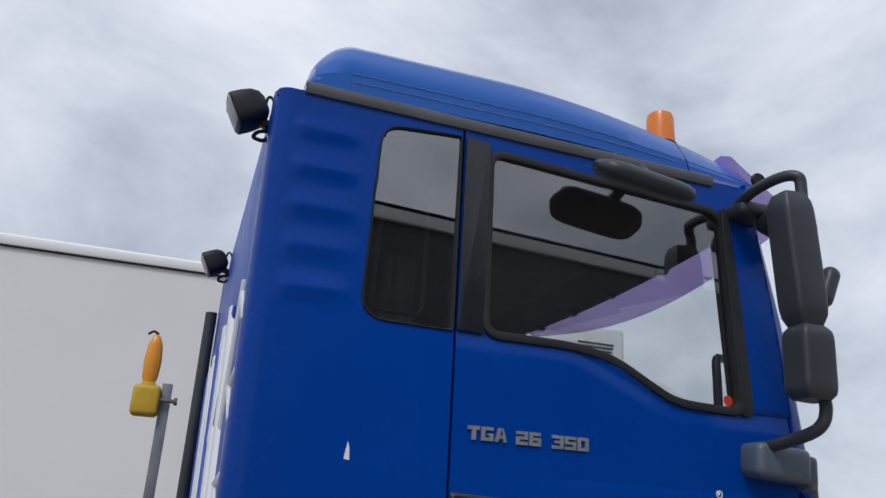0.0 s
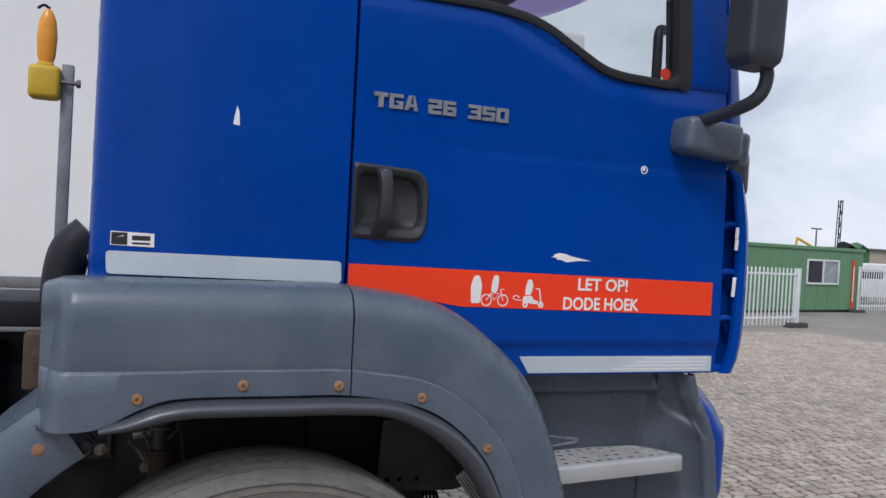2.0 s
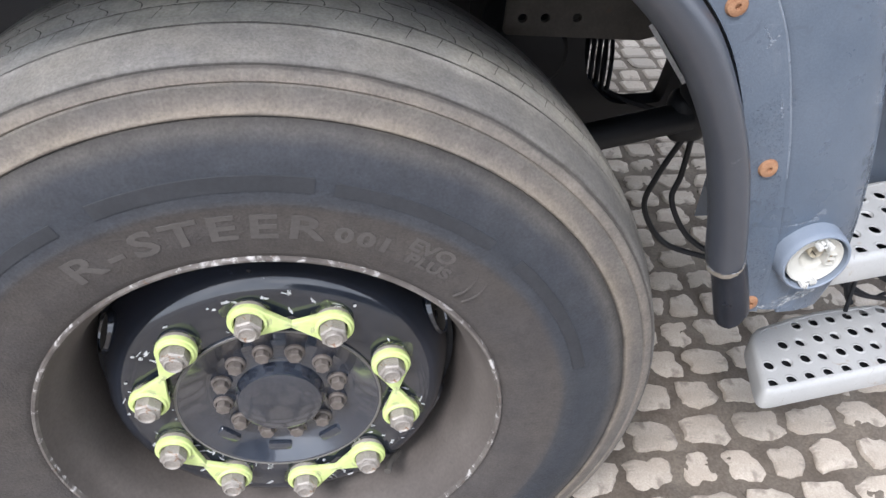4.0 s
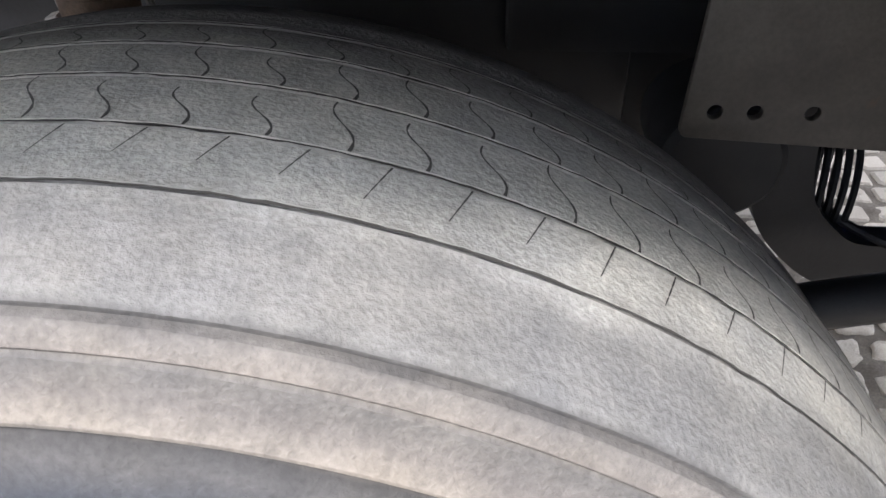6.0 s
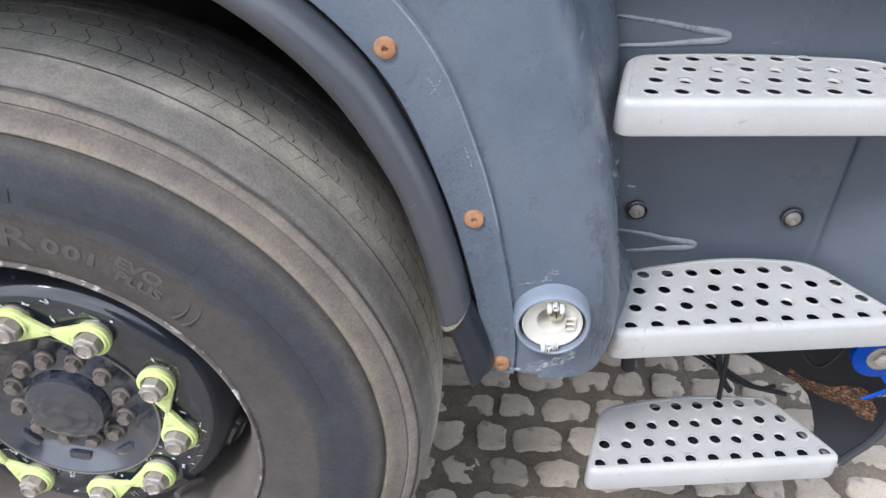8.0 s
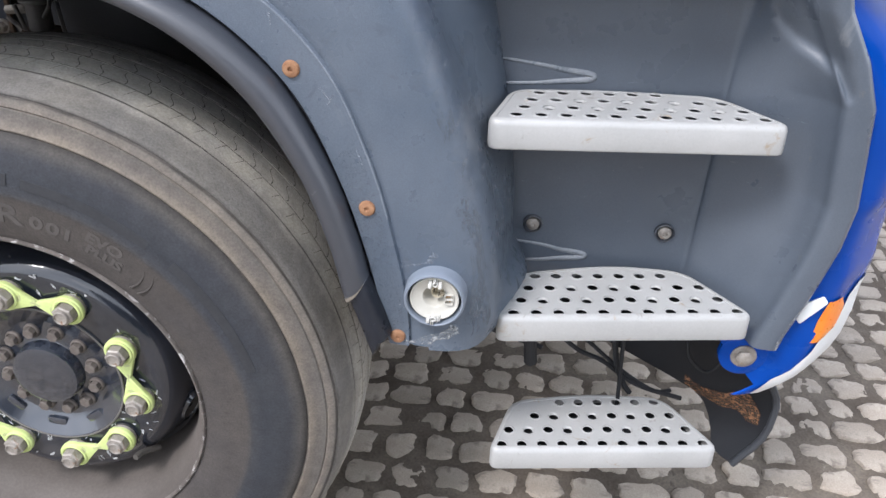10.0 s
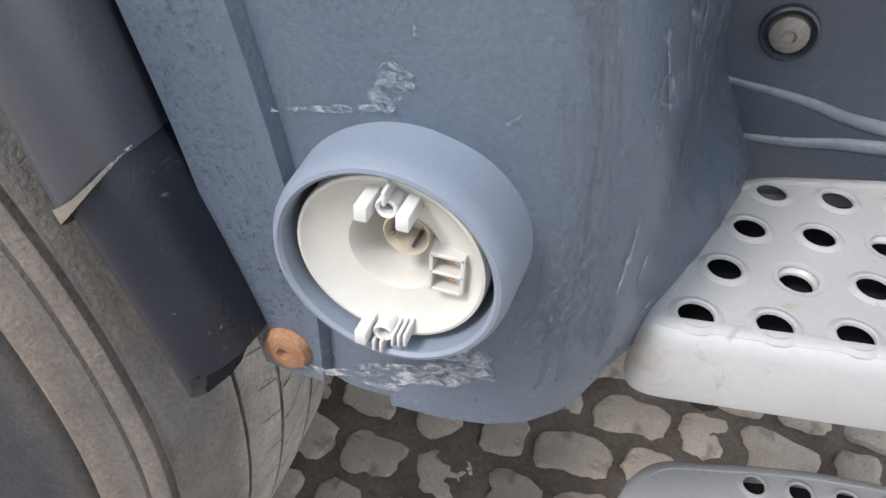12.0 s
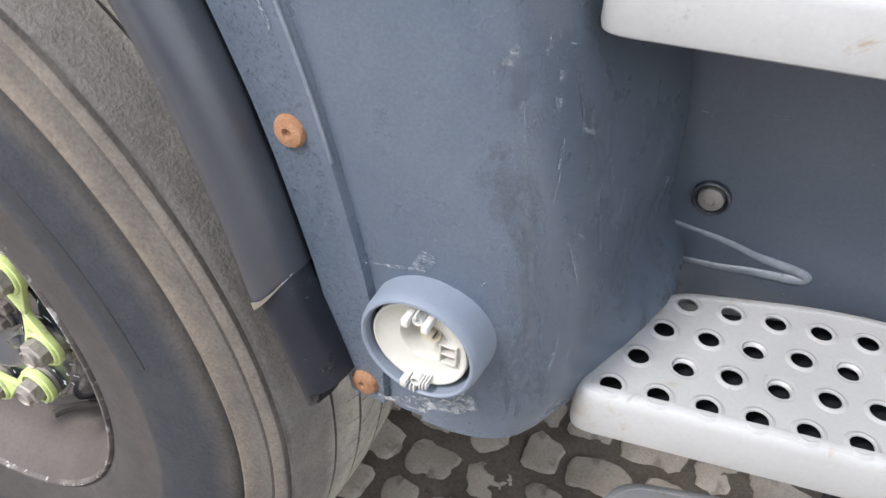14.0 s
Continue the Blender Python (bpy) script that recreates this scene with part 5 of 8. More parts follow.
def lip_rows(path, inner, outer, fade, jag=0.0):
    """Half-round moulding between two offsets from its line."""
    rows = []
    n = len(path) - 1
    for i, p in enumerate(path):
        a, c = path[max(0, i - 1)], path[min(n, i + 1)]
        t = Vector((c[0] - a[0], c[1] - a[1])).normalized()
        o = Vector((-t.y, t.x))
        k = math.sin(min(1.0, i / fade) * math.pi / 2) if fade else 1.0
        h = 0.034 * (0.35 + 0.65 * k)
        mid, half = (inner[i] + outer[i]) / 2, (outer[i] - inner[i]) / 2 * (0.4 + 0.6 * k)
        row = []
        for u, y, v in LIP_SECTION:
            j = (-jag * u + 0.0015 * math.sin(u * 23.0)) * (1 if jag and i == n else 0)
            d = mid + half * u
            row.append((p[0] + o.x * d + t.x * j, y + v * h, p[1] + o.y * d + t.y * j))
        rows.append(row)
    return rows


def lip_mesh(rows):
    bm = B()
    vs = sheet(bm, rows)
    inner = [[(x * 1.0 + (0.004 if k > 6 else 0), y + 0.005, z) for k, (x, y, z) in enumerate(r)] for r in rows]
    vi = sheet(bm, inner)
    for a, c in ((vs[0], vi[0]), (vs[-1], vi[-1])):
        for k in range(len(a) - 1):
            bm.faces.new((a[k], a[k + 1], c[k + 1], c[k]))
    return bm


LIP_IN = [float(np.interp(i, (0, 56, 72, 80, 88), (-0.0160, -0.0160, -0.0150, -0.0190, -0.0235))) for i in range(len(LIP))]
LIP_OUT = [float(np.interp(i, (0, 8, 16, 44, 52, 58, 64, 72, 80, 88), (0.013, 0.013, 0.018, 0.0215, 0.0240, 0.0302, 0.0325, 0.0265, 0.0215, 0.0185))) for i in range(len(LIP))]
lip = part("mudguard_lip", lip_mesh(lip_rows(LIP, LIP_IN, LIP_OUT, 16, 0.012)), GREY_LIP, truck, "rounded dark grey mudguard lip torn near its end", 60)
LIP_END = smooth_path([(0.553, 0.800), (0.567, 0.764), (0.578, 0.732), (0.588, 0.700)], 6)
part("torn_lip_end", lip_mesh([[(x + 0.0005 * i / 18, y * 0.97 + 0.001, z - (0.003 if i == 0 else 0.002 if i == 1 else 0)) for x, y, z in r] for i, r in enumerate(lip_rows(LIP_END, [-0.0215] * len(LIP_END), [0.0180] * len(LIP_END), 0, 0.026))]), LIP_TORN, truck, "loose torn end of the mudguard lip", 60)

# the tear: a wedge of dusty inner plastic below the broken edge
edge_row = lip_rows(LIP, LIP_IN, LIP_OUT, 16, 0.012)[-1]
way = Vector((LIP[-1][0] - LIP[-3][0], 0, LIP[-1][1] - LIP[-3][1])).normalized()
b = B()
rows = []
for j, p in enumerate(edge_row[4:13]):
    w = 0.0095 * (j / 8) ** 1.2 + 0.0006 * math.sin(5 * j) + 0.0008
    o = Vector((0, -0.0016 if j < 7 else -0.0004, 0))
    rows.append([Vector(p) + o - way * 0.001, Vector(p) + o + way * w * 0.5, Vector(p) + o + way * w])
sheet(b, rows)
part("tear_opening", b, surf("dusty_inner_plastic", (0.15, 0.13, 0.105), (0.21, 0.185, 0.15), scale=60.0, rough=0.9, grain=0.15, bump=0.2), lip, "dusty inner plastic showing in the tear")
b = B()
tube(b, [Vector(p) + Vector((0, -0.0008, 0)) for p in edge_row[3:13]], 0.0007, 6)
part("broken_edge", b, SCUFF, lip, "pale broken edge of the lip")

# black strip added behind the lip: closes the gap, gives the groove its shade
b = B()
rows = []
for i, p in enumerate(LIP):
    q, c = LIP[max(0, i - 1)], LIP[min(len(LIP) - 1, i + 1)]
    t = Vector((c[0] - q[0], c[1] - q[1])).normalized()
    rows.append([(p[0] - t.y * w, 0.0125, p[1] + t.x * w) for w in (0.012, 0.055)])
sheet(b, rows)
part("lip_flange", b, BLACK, lip)

# rivets
RIVETS = ((-0.285, 1.230), (-0.083, 1.254), (0.118, 1.250), (0.309, 1.220), (0.478, 1.098), (0.571, 0.909), (0.613, 0.699))
for k, (x, z) in enumerate(RIVETS):
    b = B()
    lathe(b, [(0.004, 0.0116), (-0.0005, 0.0116), (-0.0032, 0.0100), (-0.0044, 0.0062), (-0.0042, 0.0034), (-0.001, 0.0027), (-0.001, 0.0)], 20, at=(x, 0.003, z))
    bmesh.ops.rotate(b, cent=(x, 0.003, z), matrix=Matrix.Rotation(0.05 * math.sin(k * 2.3), 3, "X"), verts=b.verts)
    part("rivet", b, RUST, guard_front if x > 0.145 else guard_rear, "rusted dome-head rivet")

# scuff marks: scraped streaks and patches on the mudguard
SCUFFS = [(0.455, 1.165, 0.034, 0.003, 95, 0), (0.560, 1.245, 0.026, 0.003, 5, 0), (0.520, 1.068, 0.022, 0.003, 130, 0), (0.527, 1.060, 0.018, 0.003, 60, 0), (0.562, 0.985, 0.024, 0.003, 110, 0),
          (0.662, 0.836, 0.018, 0.013, 60, 0), (0.640, 0.824, 0.046, 0.003, 13, 0), (0.676, 0.702, 0.060, 0.016, 18, 1), (0.640, 0.690, 0.055, 0.006, -4, 1), (0.690, 0.712, 0.030, 0.018, 50, 1),
          (-0.42, 1.335, 0.020, 0.003, 120, 0), (0.690, 1.03, 0.020, 0.003, 70, 0), (0.668, 1.10, 0.016, 0.004, 62, 0)]
random.seed(9)
for k in range(26):
    t = random.random()
    zz = 0.70 + 0.55 * t
    xx = random.uniform(0.61, 0.735) - 0.13 * max(0, t - 0.5) ** 1.2
    if math.hypot(xx - 0.664, zz - 0.771) > 0.060:
        SCUFFS.append((xx, zz, random.uniform(0.002, 0.007), random.uniform(0.0005, 0.0014), random.choice((random.uniform(40, 110), random.uniform(-20, 20))), 0))
for k in range(10):
    zz = random.uniform(0.72, 1.12)
    SCUFFS.append((random.uniform(0.690, 0.748) - 0.10 * max(0, zz - 0.95), zz, random.uniform(0.012, 0.034), random.uniform(0.005, 0.012), random.uniform(60, 105), 2))
SCUFFS += [(0.735, 0.790, 0.060, 0.022, 62, 2), (0.724, 0.745, 0.045, 0.020, 70, 2), (0.745, 0.835, 0.050, 0.018, 78, 2), (0.702, 0.722, 0.026, 0.016, 40, 2)]


def guard_face(x, z):
    """Front face of the mudguard: flat, then rounding away towards the steps."""
    if z >= 1.38:
        return 0.0058
    edge = float(np.interp(z, [p[1] for p in OUTER[::-1]], [p[0] for p in OUTER[::-1]]))
    near_x = float(np.interp(z, [p[1] for p in INNER[::-1]], [p[0] for p in INNER[::-1]]))
    if x < near_x + 0.515 * (edge - near_x):
        return 0.0022
    return float(np.interp(x - edge, [0.0] + [p[0] for p in RIDGE[:6]], [0.0058] + [p[1] + 0.0062 for p in RIDGE[:6]]))


for x, z, L, W, ang, pale in SCUFFS:
    b = B()
    c, s = math.cos(radians(ang)), math.sin(radians(ang))
    rows = []
    for i in range(7):
        t = (i / 6 - 0.5) * L
        w = W * 0.5 * (0.35 + 0.65 * math.sin(math.pi * (i + 0.5) / 7)) * (1 + 0.3 * math.sin(5.1 * i + x * 40))
        rows.append([(x + c * t - s * w * u, guard_face(x + c * t - s * w * u, z + s * t + c * w * u), z + s * t + c * w * u) for u in (-1, 0, 1)])
    sheet(b, rows)
    part("scuff", b, RUB if pale == 2 else SCUFF_PALE if pale else SCUFF if W > 0.002 else SCRATCH, guard_front if x > 0.145 else guard_rear, "pale scraped mark")

# marks on the rounded side towards the steps
def guard_point(i, k, lift):
    """A point of the mudguard's skin between its rows, lifted off it."""
    i, k = min(max(i, 0.0), len(all_rows) - 1.001), min(max(k, 0.0), len(all_rows[0]) - 1.001)
    a, c = int(i), int(k)
    p = [[Vector(all_rows[a + u][c + v]) for v in (0, 1)] for u in (0, 1)]
    q = p[0][0].lerp(p[0][1], k - c).lerp(p[1][0].lerp(p[1][1], k - c), i - a)
    n_ = (p[1][0] - p[0][0]).cross(p[0][1] - p[0][0]).normalized()
    if n_.y > 0 and n_.x < 0.5 or n_.x < -0.5:
        n_ = -n_
    return q + n_ * lift


random.seed(31)
for j in range(30):
    i0, k0 = random.uniform(76, 95), random.choice((random.uniform(19, 23), random.uniform(20, 28)))
    di, dk = random.uniform(0.3, 2.4), random.uniform(-1.1, 1.1)
    wide_ = random.uniform(0.02, 0.08) if j % 4 else random.uniform(0.12, 0.30) if j % 8 == 0 else random.uniform(0.25, 0.55)
    di *= 0.45 if j % 8 == 0 else 1.0
    b = B()
    rows = []
    for m_ in range(7):
        t = m_ / 6 - 0.5
        w = wide_ * (0.25 + 0.75 * math.sin(math.pi * (m_ + 0.5) / 7)) * (1 + 0.4 * math.sin(3.7 * m_ + j))
        rows.append([guard_point(i0 + di * t + u * w * 0.7, k0 + dk * t + u * w, 0.0008) for u in (-1, 0, 1)])
    sheet(b, rows)
    part("scuff", b, RUB if j % 4 == 0 and j % 8 else SCUFF_PALE if j % 8 == 0 else SCRATCH_PALE, guard_front, "pale scraped mark")
# long rubbed streaks where boots pass, along the ridge; down the flank also its painted highlight
for k0, k1, i0, i1 in ((17.6, 19.6, 54, 93), (18.2, 19.0, 60, 90), (22.5, 24.0, 58, 84), (24.0, 27.0, 84, 95)):
    b = B()
    sheet(b, [[guard_point(i, k0 + (k1 - k0) * u + 0.25 * math.sin(0.7 * i + 2 * u), 0.0007) for u in (0, 0.25, 0.5, 0.75, 1)] for i in steps(i0, i1, 0.75)])
    part("rubbed_streak", b, RUB_SHEEN, guard_front, "pale rubbed plastic and painted sheen along the edge")
b = B()
sheet(b, [[guard_point(i, k, 0.0006) for k in (1.4, 2.2, 3.0, 3.8, 4.6)] for i in steps(70, 95.5, 1.5)])
part("pitting", b, PITTED, guard_front, "dark pitted wear beside the lip")

# side marker lamp without its lens
b = B()
lathe(b, [(0.016, 0.0456), (0.004, 0.0450), (-0.007, 0.0445), (-0.0120, 0.0436), (-0.0146, 0.0420), (-0.0150, 0.0405), (-0.0136, 0.0392), (-0.006, 0.0386), (0.004, 0.0384), (0.012, 0.038)], 72, at=LC)
lamp = part("side_lamp", b, LAMP_RING, truck, "round side lamp with its lens missing")
b = B()
lathe(b, [(0.024, 0.0395), (0.024, 0.030), (0.024, 0.0)], 48, at=LC)
part("lamp_back", b, RUBBER, lamp)
b = B()
lathe(b, [(0.008, 0.0352), (-0.0080, 0.0355), (-0.0098, 0.0350), (-0.0100, 0.0338), (-0.0090, 0.0328), (-0.0074, 0.0310), (-0.0052, 0.0260), (-0.0036, 0.0205), (-0.0030, 0.0182), (-0.0016, 0.0172), (0.0030, 0.0158), (0.0120, 0.0138), (0.0180, 0.0090), (0.0195, 0.0)], 64, at=(LC[0], LC[1], LC[2] + 0.0012))
part("lamp_dish", b, IVORY, lamp, "ivory plastic reflector dish")
SC = (LC[0] + 0.0035, LC[1], LC[2] + 0.0075)
b = B()
lathe(b, [(0.016, 0.0088), (-0.0010, 0.0090), (-0.0018, 0.0084), (-0.0010, 0.0078), (0.012, 0.0072), (0.013, 0.0)], 36, at=SC)
sock = part("bulb_socket", b, SOCKET, lamp, "stained bulb socket")
for k in range(4):
    b = B()
    a = 0.5 + k * 1.5
    rbox(b, (SC[0] + 0.0063 * math.cos(a), SC[1] + 0.006, SC[2] + 0.0063 * math.sin(a)), (0.0012, 0.012, 0.0012), 0.0003, 1)
    part("contact_spring", b, STEEL_DIRTY, sock)


def clip(sx, sz, wings, ribs):
    """A screw boss with side wings and ribs, at the dish's rim."""
    c = (LC[0] + sx, LC[1] - 0.006, LC[2] + sz)
    bm = B()
    lathe(bm, [(0.010, 0.0040), (-0.0080, 0.0040), (-0.0086, 0.0034), (-0.0080, 0.0024), (0.004, 0.0021), (0.0045, 0.0)], 24, at=c)
    ob = part("screw_boss", bm, IVORY_WHITE, lamp, "white plastic screw boss")
    for d in wings:
        bm = B()
        rbox(bm, (c[0] + 0.0072 * d, c[1] - 0.0012, c[2] - 0.0008), (0.0048, 0.024, 0.0064), 0.0008, 2)
        part("clip_wing", bm, IVORY_WHITE, ob)
    for dx, dz in ribs:
        bm = B()
        rbox(bm, (c[0] + dx, c[1] + 0.0005, c[2] + dz), (0.0013, 0.023, 0.0058), 0.0004, 1)
        part("clip_rib", bm, IVORY_WHITE, ob)
    return ob


clip(0.0012, 0.0275, (-1, 1), ((0.0, 0.0056),))
clip(-0.0010, -0.0310, (-1,), ((0.0, -0.0052), (0.0046, 0.0), (0.0070, 0.0008), (0.0094, 0.0016), (-0.0030, -0.0052)))
CX = (LC[0] + 0.0210, LC[1], LC[2] + 0.0008)
b = B()
for dx, dz, sx, sz in ((0, 0.0078, 0.0125, 0.0016), (0, 0.0, 0.0125, 0.0014), (0, -0.0078, 0.0125, 0.0016), (0.0057, 0, 0.0014, 0.0165), (-0.0057, 0, 0.0014, 0.0165)):
    rbox(b, (CX[0] + dx, CX[1] - 0.001, CX[2] + dz), (sx, 0.017, sz), 0.0003, 1)
conn = part("connector", b, IVORY, lamp, "ivory two-pin connector")
for dz in (0.004, -0.004):
    b = B()
    rbox(b, (CX[0], CX[1] - 0.0025, CX[2] + dz), (0.0100, 0.002, 0.0062), 0.0002, 1)
    part("stained_floor", b, CONTACT if dz > 0 else SOCKET, conn)
    b = B()
    tube(b, [(CX[0] + 0.0008, CX[1] + 0.002, CX[2] + dz), (CX[0] + 0.0008, CX[1] - 0.0066, CX[2] + dz)], 0.0012, 8)
    part("contact_pin", b, CONTACT, conn, "rusted contact pin")

# ---------------------------------------------------------------- step well
def well_edge(z):
    return float(np.interp(z, (0.63, 0.655, 0.72, 0.77, 0.82, 0.89, 1.04, 1.106, 1.17, 1.235), (1.212, 1.217, 1.237, 1.250, 1.262, 1.269, 1.252, 1.226, 1.188, 1.168)))


def shoulder_z(x):
    """Height of the curved shoulder above which the well's flank steps back."""
    return float(np.interp(x, (1.095, 1.107, 1.122, 1.147, 1.175, 1.195, 1.215), (1.21, 1.170, 1.137, 1.113, 1.099, 1.085, 1.055)))


b = B()
rows = []
for k in range(121):
    z = 0.632 + 0.603 * k / 120
    xo = well_edge(z)
    t_ = min(1.0, max(0.0, (z - 1.160) / 0.022))
    yb = 0.272 - 0.048 * t_ * t_ * (3 - 2 * t_)
    xl = 0.722 - 0.06 * max(0, (z - 0.95) / 0.28) ** 1.5
    crease = 1.062 + 0.035 * (z - 0.85)
    sec = [(xl - 0.06, yb + 0.004), (xl - 0.01, yb + 0.003), (xl + 0.030, yb + 0.002), (xl + 0.06, yb), (xl + 0.10, yb), (xl + 0.14, yb), (xl + 0.175, yb), (xl + 0.21, yb), (crease - 0.06, yb + 0.001), (crease, yb), (crease + 0.016, yb - 0.003), (crease + 0.030, yb - 0.016), (xo - 0.075, 0.206), (xo - 0.046, 0.172), (xo - 0.038, 0.150), (xo - 0.028, 0.143), (xo - 0.006, 0.141), (xo + 0.002, 0.146), (xo + 0.008, 0.158), (xo + 0.010, 0.19)]
    rows.append([(x, y + 0.022 * soft_step((z - shoulder_z(x) + 0.010) / 0.026) * soft_step((x - 1.075) / 0.05) * soft_step((xo - 0.018 - x) / 0.02), z) for x, y in smooth_path(sec, 5)])
sheet(b, rows)
well = part("step_well", b, GREY_BOX, truck, "dark grey scuffed plastic step well", 60)
# folds coloured paler than the wall, for the highlight along them
for zt, xa, xt in ((1.031, 0.742, 0.880), (0.712, 0.775, 0.900)):
    b = B()
    fold = smooth_path([(xa - 0.012, 0.2712, zt + 0.021), (xa + 0.05, 0.2722, zt + 0.014), (xt - 0.045, 0.2728, zt + 0.007), (xt - 0.010, 0.2728, zt + 0.003), (xt, 0.2728, zt - 0.002), (xt - 0.010, 0.2728, zt - 0.007), (xt - 0.045, 0.2728, zt - 0.011), (xa + 0.05, 0.2722, zt - 0.016), (xa, 0.2712, zt - 0.019)], 8)
    n = len(fold) - 1
    tube(b, [(x, y + 0.0018, z) for x, y, z in fold], [0.0016 + 0.0046 * math.sin(math.pi * i / n) ** 0.7 for i in range(n + 1)], 12)
    part("moulded_fold", b, FOLD_GLINT, well)
# pale edge beside the mudguard, a lighter tube for its highlight
b = B()
line = smooth_path([(0.700, 0.270, 1.165), (0.708, 0.270, 1.141), (0.720, 0.270, 1.101), (0.733, 0.270, 1.054)], 8)
n = len(line) - 1
tube(b, line, [0.0035 * (0.15 + 0.85 * math.sin(math.pi * i / n) ** 0.6) for i in range(n + 1)], 14)
part("moulded_fold", b, FOLD_GLINT, well)
# torn pale plastic at the foot of the well's outer flange
b = B()
sheet(b, [[(well_edge(z) - 0.004 + u * (0.0016 + 0.0026 * abs(math.sin(z * 190))), 0.1385 + 0.002 * u, z) for u in (-1, 0, 1)] for z in steps(0.634, 0.712, 0.006)])
part("torn_flange_edge", b, SCUFF_PALE, well, "pale torn plastic edge")
for x in (0.806, 1.030):
    b = B()
    lathe(b, [(0.006, 0.0170), (-0.001, 0.0165), (-0.002, 0.0150), (0.001, 0.0130), (0.003, 0.0120)], 28, at=(x, 0.268, 0.767))
    cup = part("bolt_cup", b, GREY_LIP, well)
    b = B()
    lathe(b, [(0.005, 0.0115), (-0.002, 0.011), (-0.0045, 0.008), (-0.005, 0.004), (-0.003, 0.003), (-0.003, 0.0)], 16, at=(x, 0.268, 0.767))
    part("bolt_head", b, NUT_STEEL, cup, "dull steel bolt head")


def tread(fl, fr, br, bm_, bl, first, deep, top, thick, skip=()):
    """A perforated step: rounded plate with down-turned edge and raised hole rims."""
    out = round_poly([fl, fr, br, bm_, bl], [0.027, 0.030, 0.036, 0.06, 0.034], 7)
    def inset(d):
        q = []
        n = len(out)
        for i in range(n):
            a, c = Vector(out[i - 2]), Vector(out[(i + 2) % n])
            t = (c - a).normalized()
            q.append((out[i][0] - t.y * d, out[i][1] + t.x * d))
        return q

    r = 0.0090
    ux = (Vector(fr) - Vector(fl)).normalized()
    # four rows of holes; in the middle rows every other one is pressed down
    centres = []
    low = {1: (1, 3, 6, 8), 2: (2, 4, 6)}
    for j in range(4):
        for i in range(11 - j):
            p = Vector(first) + ux * (0.0357 * i) + Vector((0.0108, deep)) * j
            if (i, j) not in skip and inside(inset(0.0152), p.x, p.y):
                centres.append((p.x, p.y, -0.0045 if i in low.get(j, ()) else 0.0))
    holes = [[(x + (r + 0.001) * math.cos(a), y + (r + 0.001) * math.sin(a)) for a in [2 * math.pi * k / 14 for k in range(14)]] for x, y, dz in centres]
    bm = flat_shape(inset(0.005), holes, 0.0005, 0.0, False, top - 0.0021)
    prof = ((0.0118, -0.0020), (0.0116, -0.0002), (0.0105, 0.0), (0.006, -0.001), (0.0025, -0.004), (0.0006, -0.010), (0.0, -thick + 0.006), (0.001, -thick + 0.002), (0.004, -thick), (0.007, -thick + 0.002), (0.007, -0.012))
    rr = [[(x, y, top + dz) for x, y in inset(d)] for d, dz in prof]
    sheet(bm, rr, True)
    ob = part("step_tread", bm, TREAD_GREY, truck, "light grey perforated metal step", 40)
    bm = B()
    for x, y, dz in centres:
        if dz:
            pr = ((r + 0.0046, -0.0015), (r + 0.0030, -0.0016), (r + 0.0018, -0.0026), (r + 0.0004, dz), (r - 0.0006, dz - 0.0006), (r - 0.0008, dz - 0.0018))
        else:
            pr = ((r + 0.0040, -0.0015), (r + 0.0022, -0.0006), (r + 0.0007, -0.0001), (r - 0.0003, -0.0005), (r - 0.0006, -0.0022))
        sheet(bm, [[(x + q * math.cos(a), y + q * math.sin(a), top + h) for a in [2 * math.pi * k / 16 for k in range(16)]] for q, h in pr], True)
    rim = part("hole_rim", bm, TREAD_GREY, ob)
    # black sheet added below the plate, standing in for shade in the holes
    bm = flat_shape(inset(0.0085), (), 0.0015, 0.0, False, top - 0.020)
    part("step_underside", bm, CHASSIS, ob, "black sheet that gives the holes their shade")
    return ob


tread((0.721, 0.099), (1.160, 0.145), (1.072, 0.268), (0.90, 0.272), (0.752, 0.250), (0.765, 0.132), 0.0345, 1.012, 0.046)
tread((0.752, 0.062), (1.168, 0.126), (1.070, 0.258), (0.945, 0.261), (0.788, 0.212), (0.783, 0.083), 0.0385, 0.705, 0.047)
tread((0.756, 0.073), (1.168, 0.131), (1.080, 0.264), (0.94, 0.257), (0.793, 0.217), (0.781, 0.093), 0.0385, 0.421, 0.046, ((0, 2), (1, 3)))
# support under the lowest step
b = B()
rbox(b, (0.95, 0.165, 0.376), (0.30, 0.07, 0.030), 0.010)
part("step_bracket", b, CHASSIS, truck, "black steel bracket of the lowest step")
for pts in ([(0.812, 0.205, 0.675), (0.812, 0.20, 0.60)], [(0.985, 0.27, 0.66), (0.990, 0.262, 0.55), (0.995, 0.245, 0.405)]):
    b = B()
    tube(b, pts, 0.011 if len(pts) == 2 else 0.004, 10)
    part("step_rod", b, CHASSIS, truck)
# curved black plate beside the lowest step
b = B()
def skirt_right(z):
    return float(np.interp(z, (0.29, 0.33, 0.37, 0.43, 0.468, 0.505, 0.55, 0.62), (1.232, 1.262, 1.280, 1.284, 1.276, 1.248, 1.215, 1.180)))


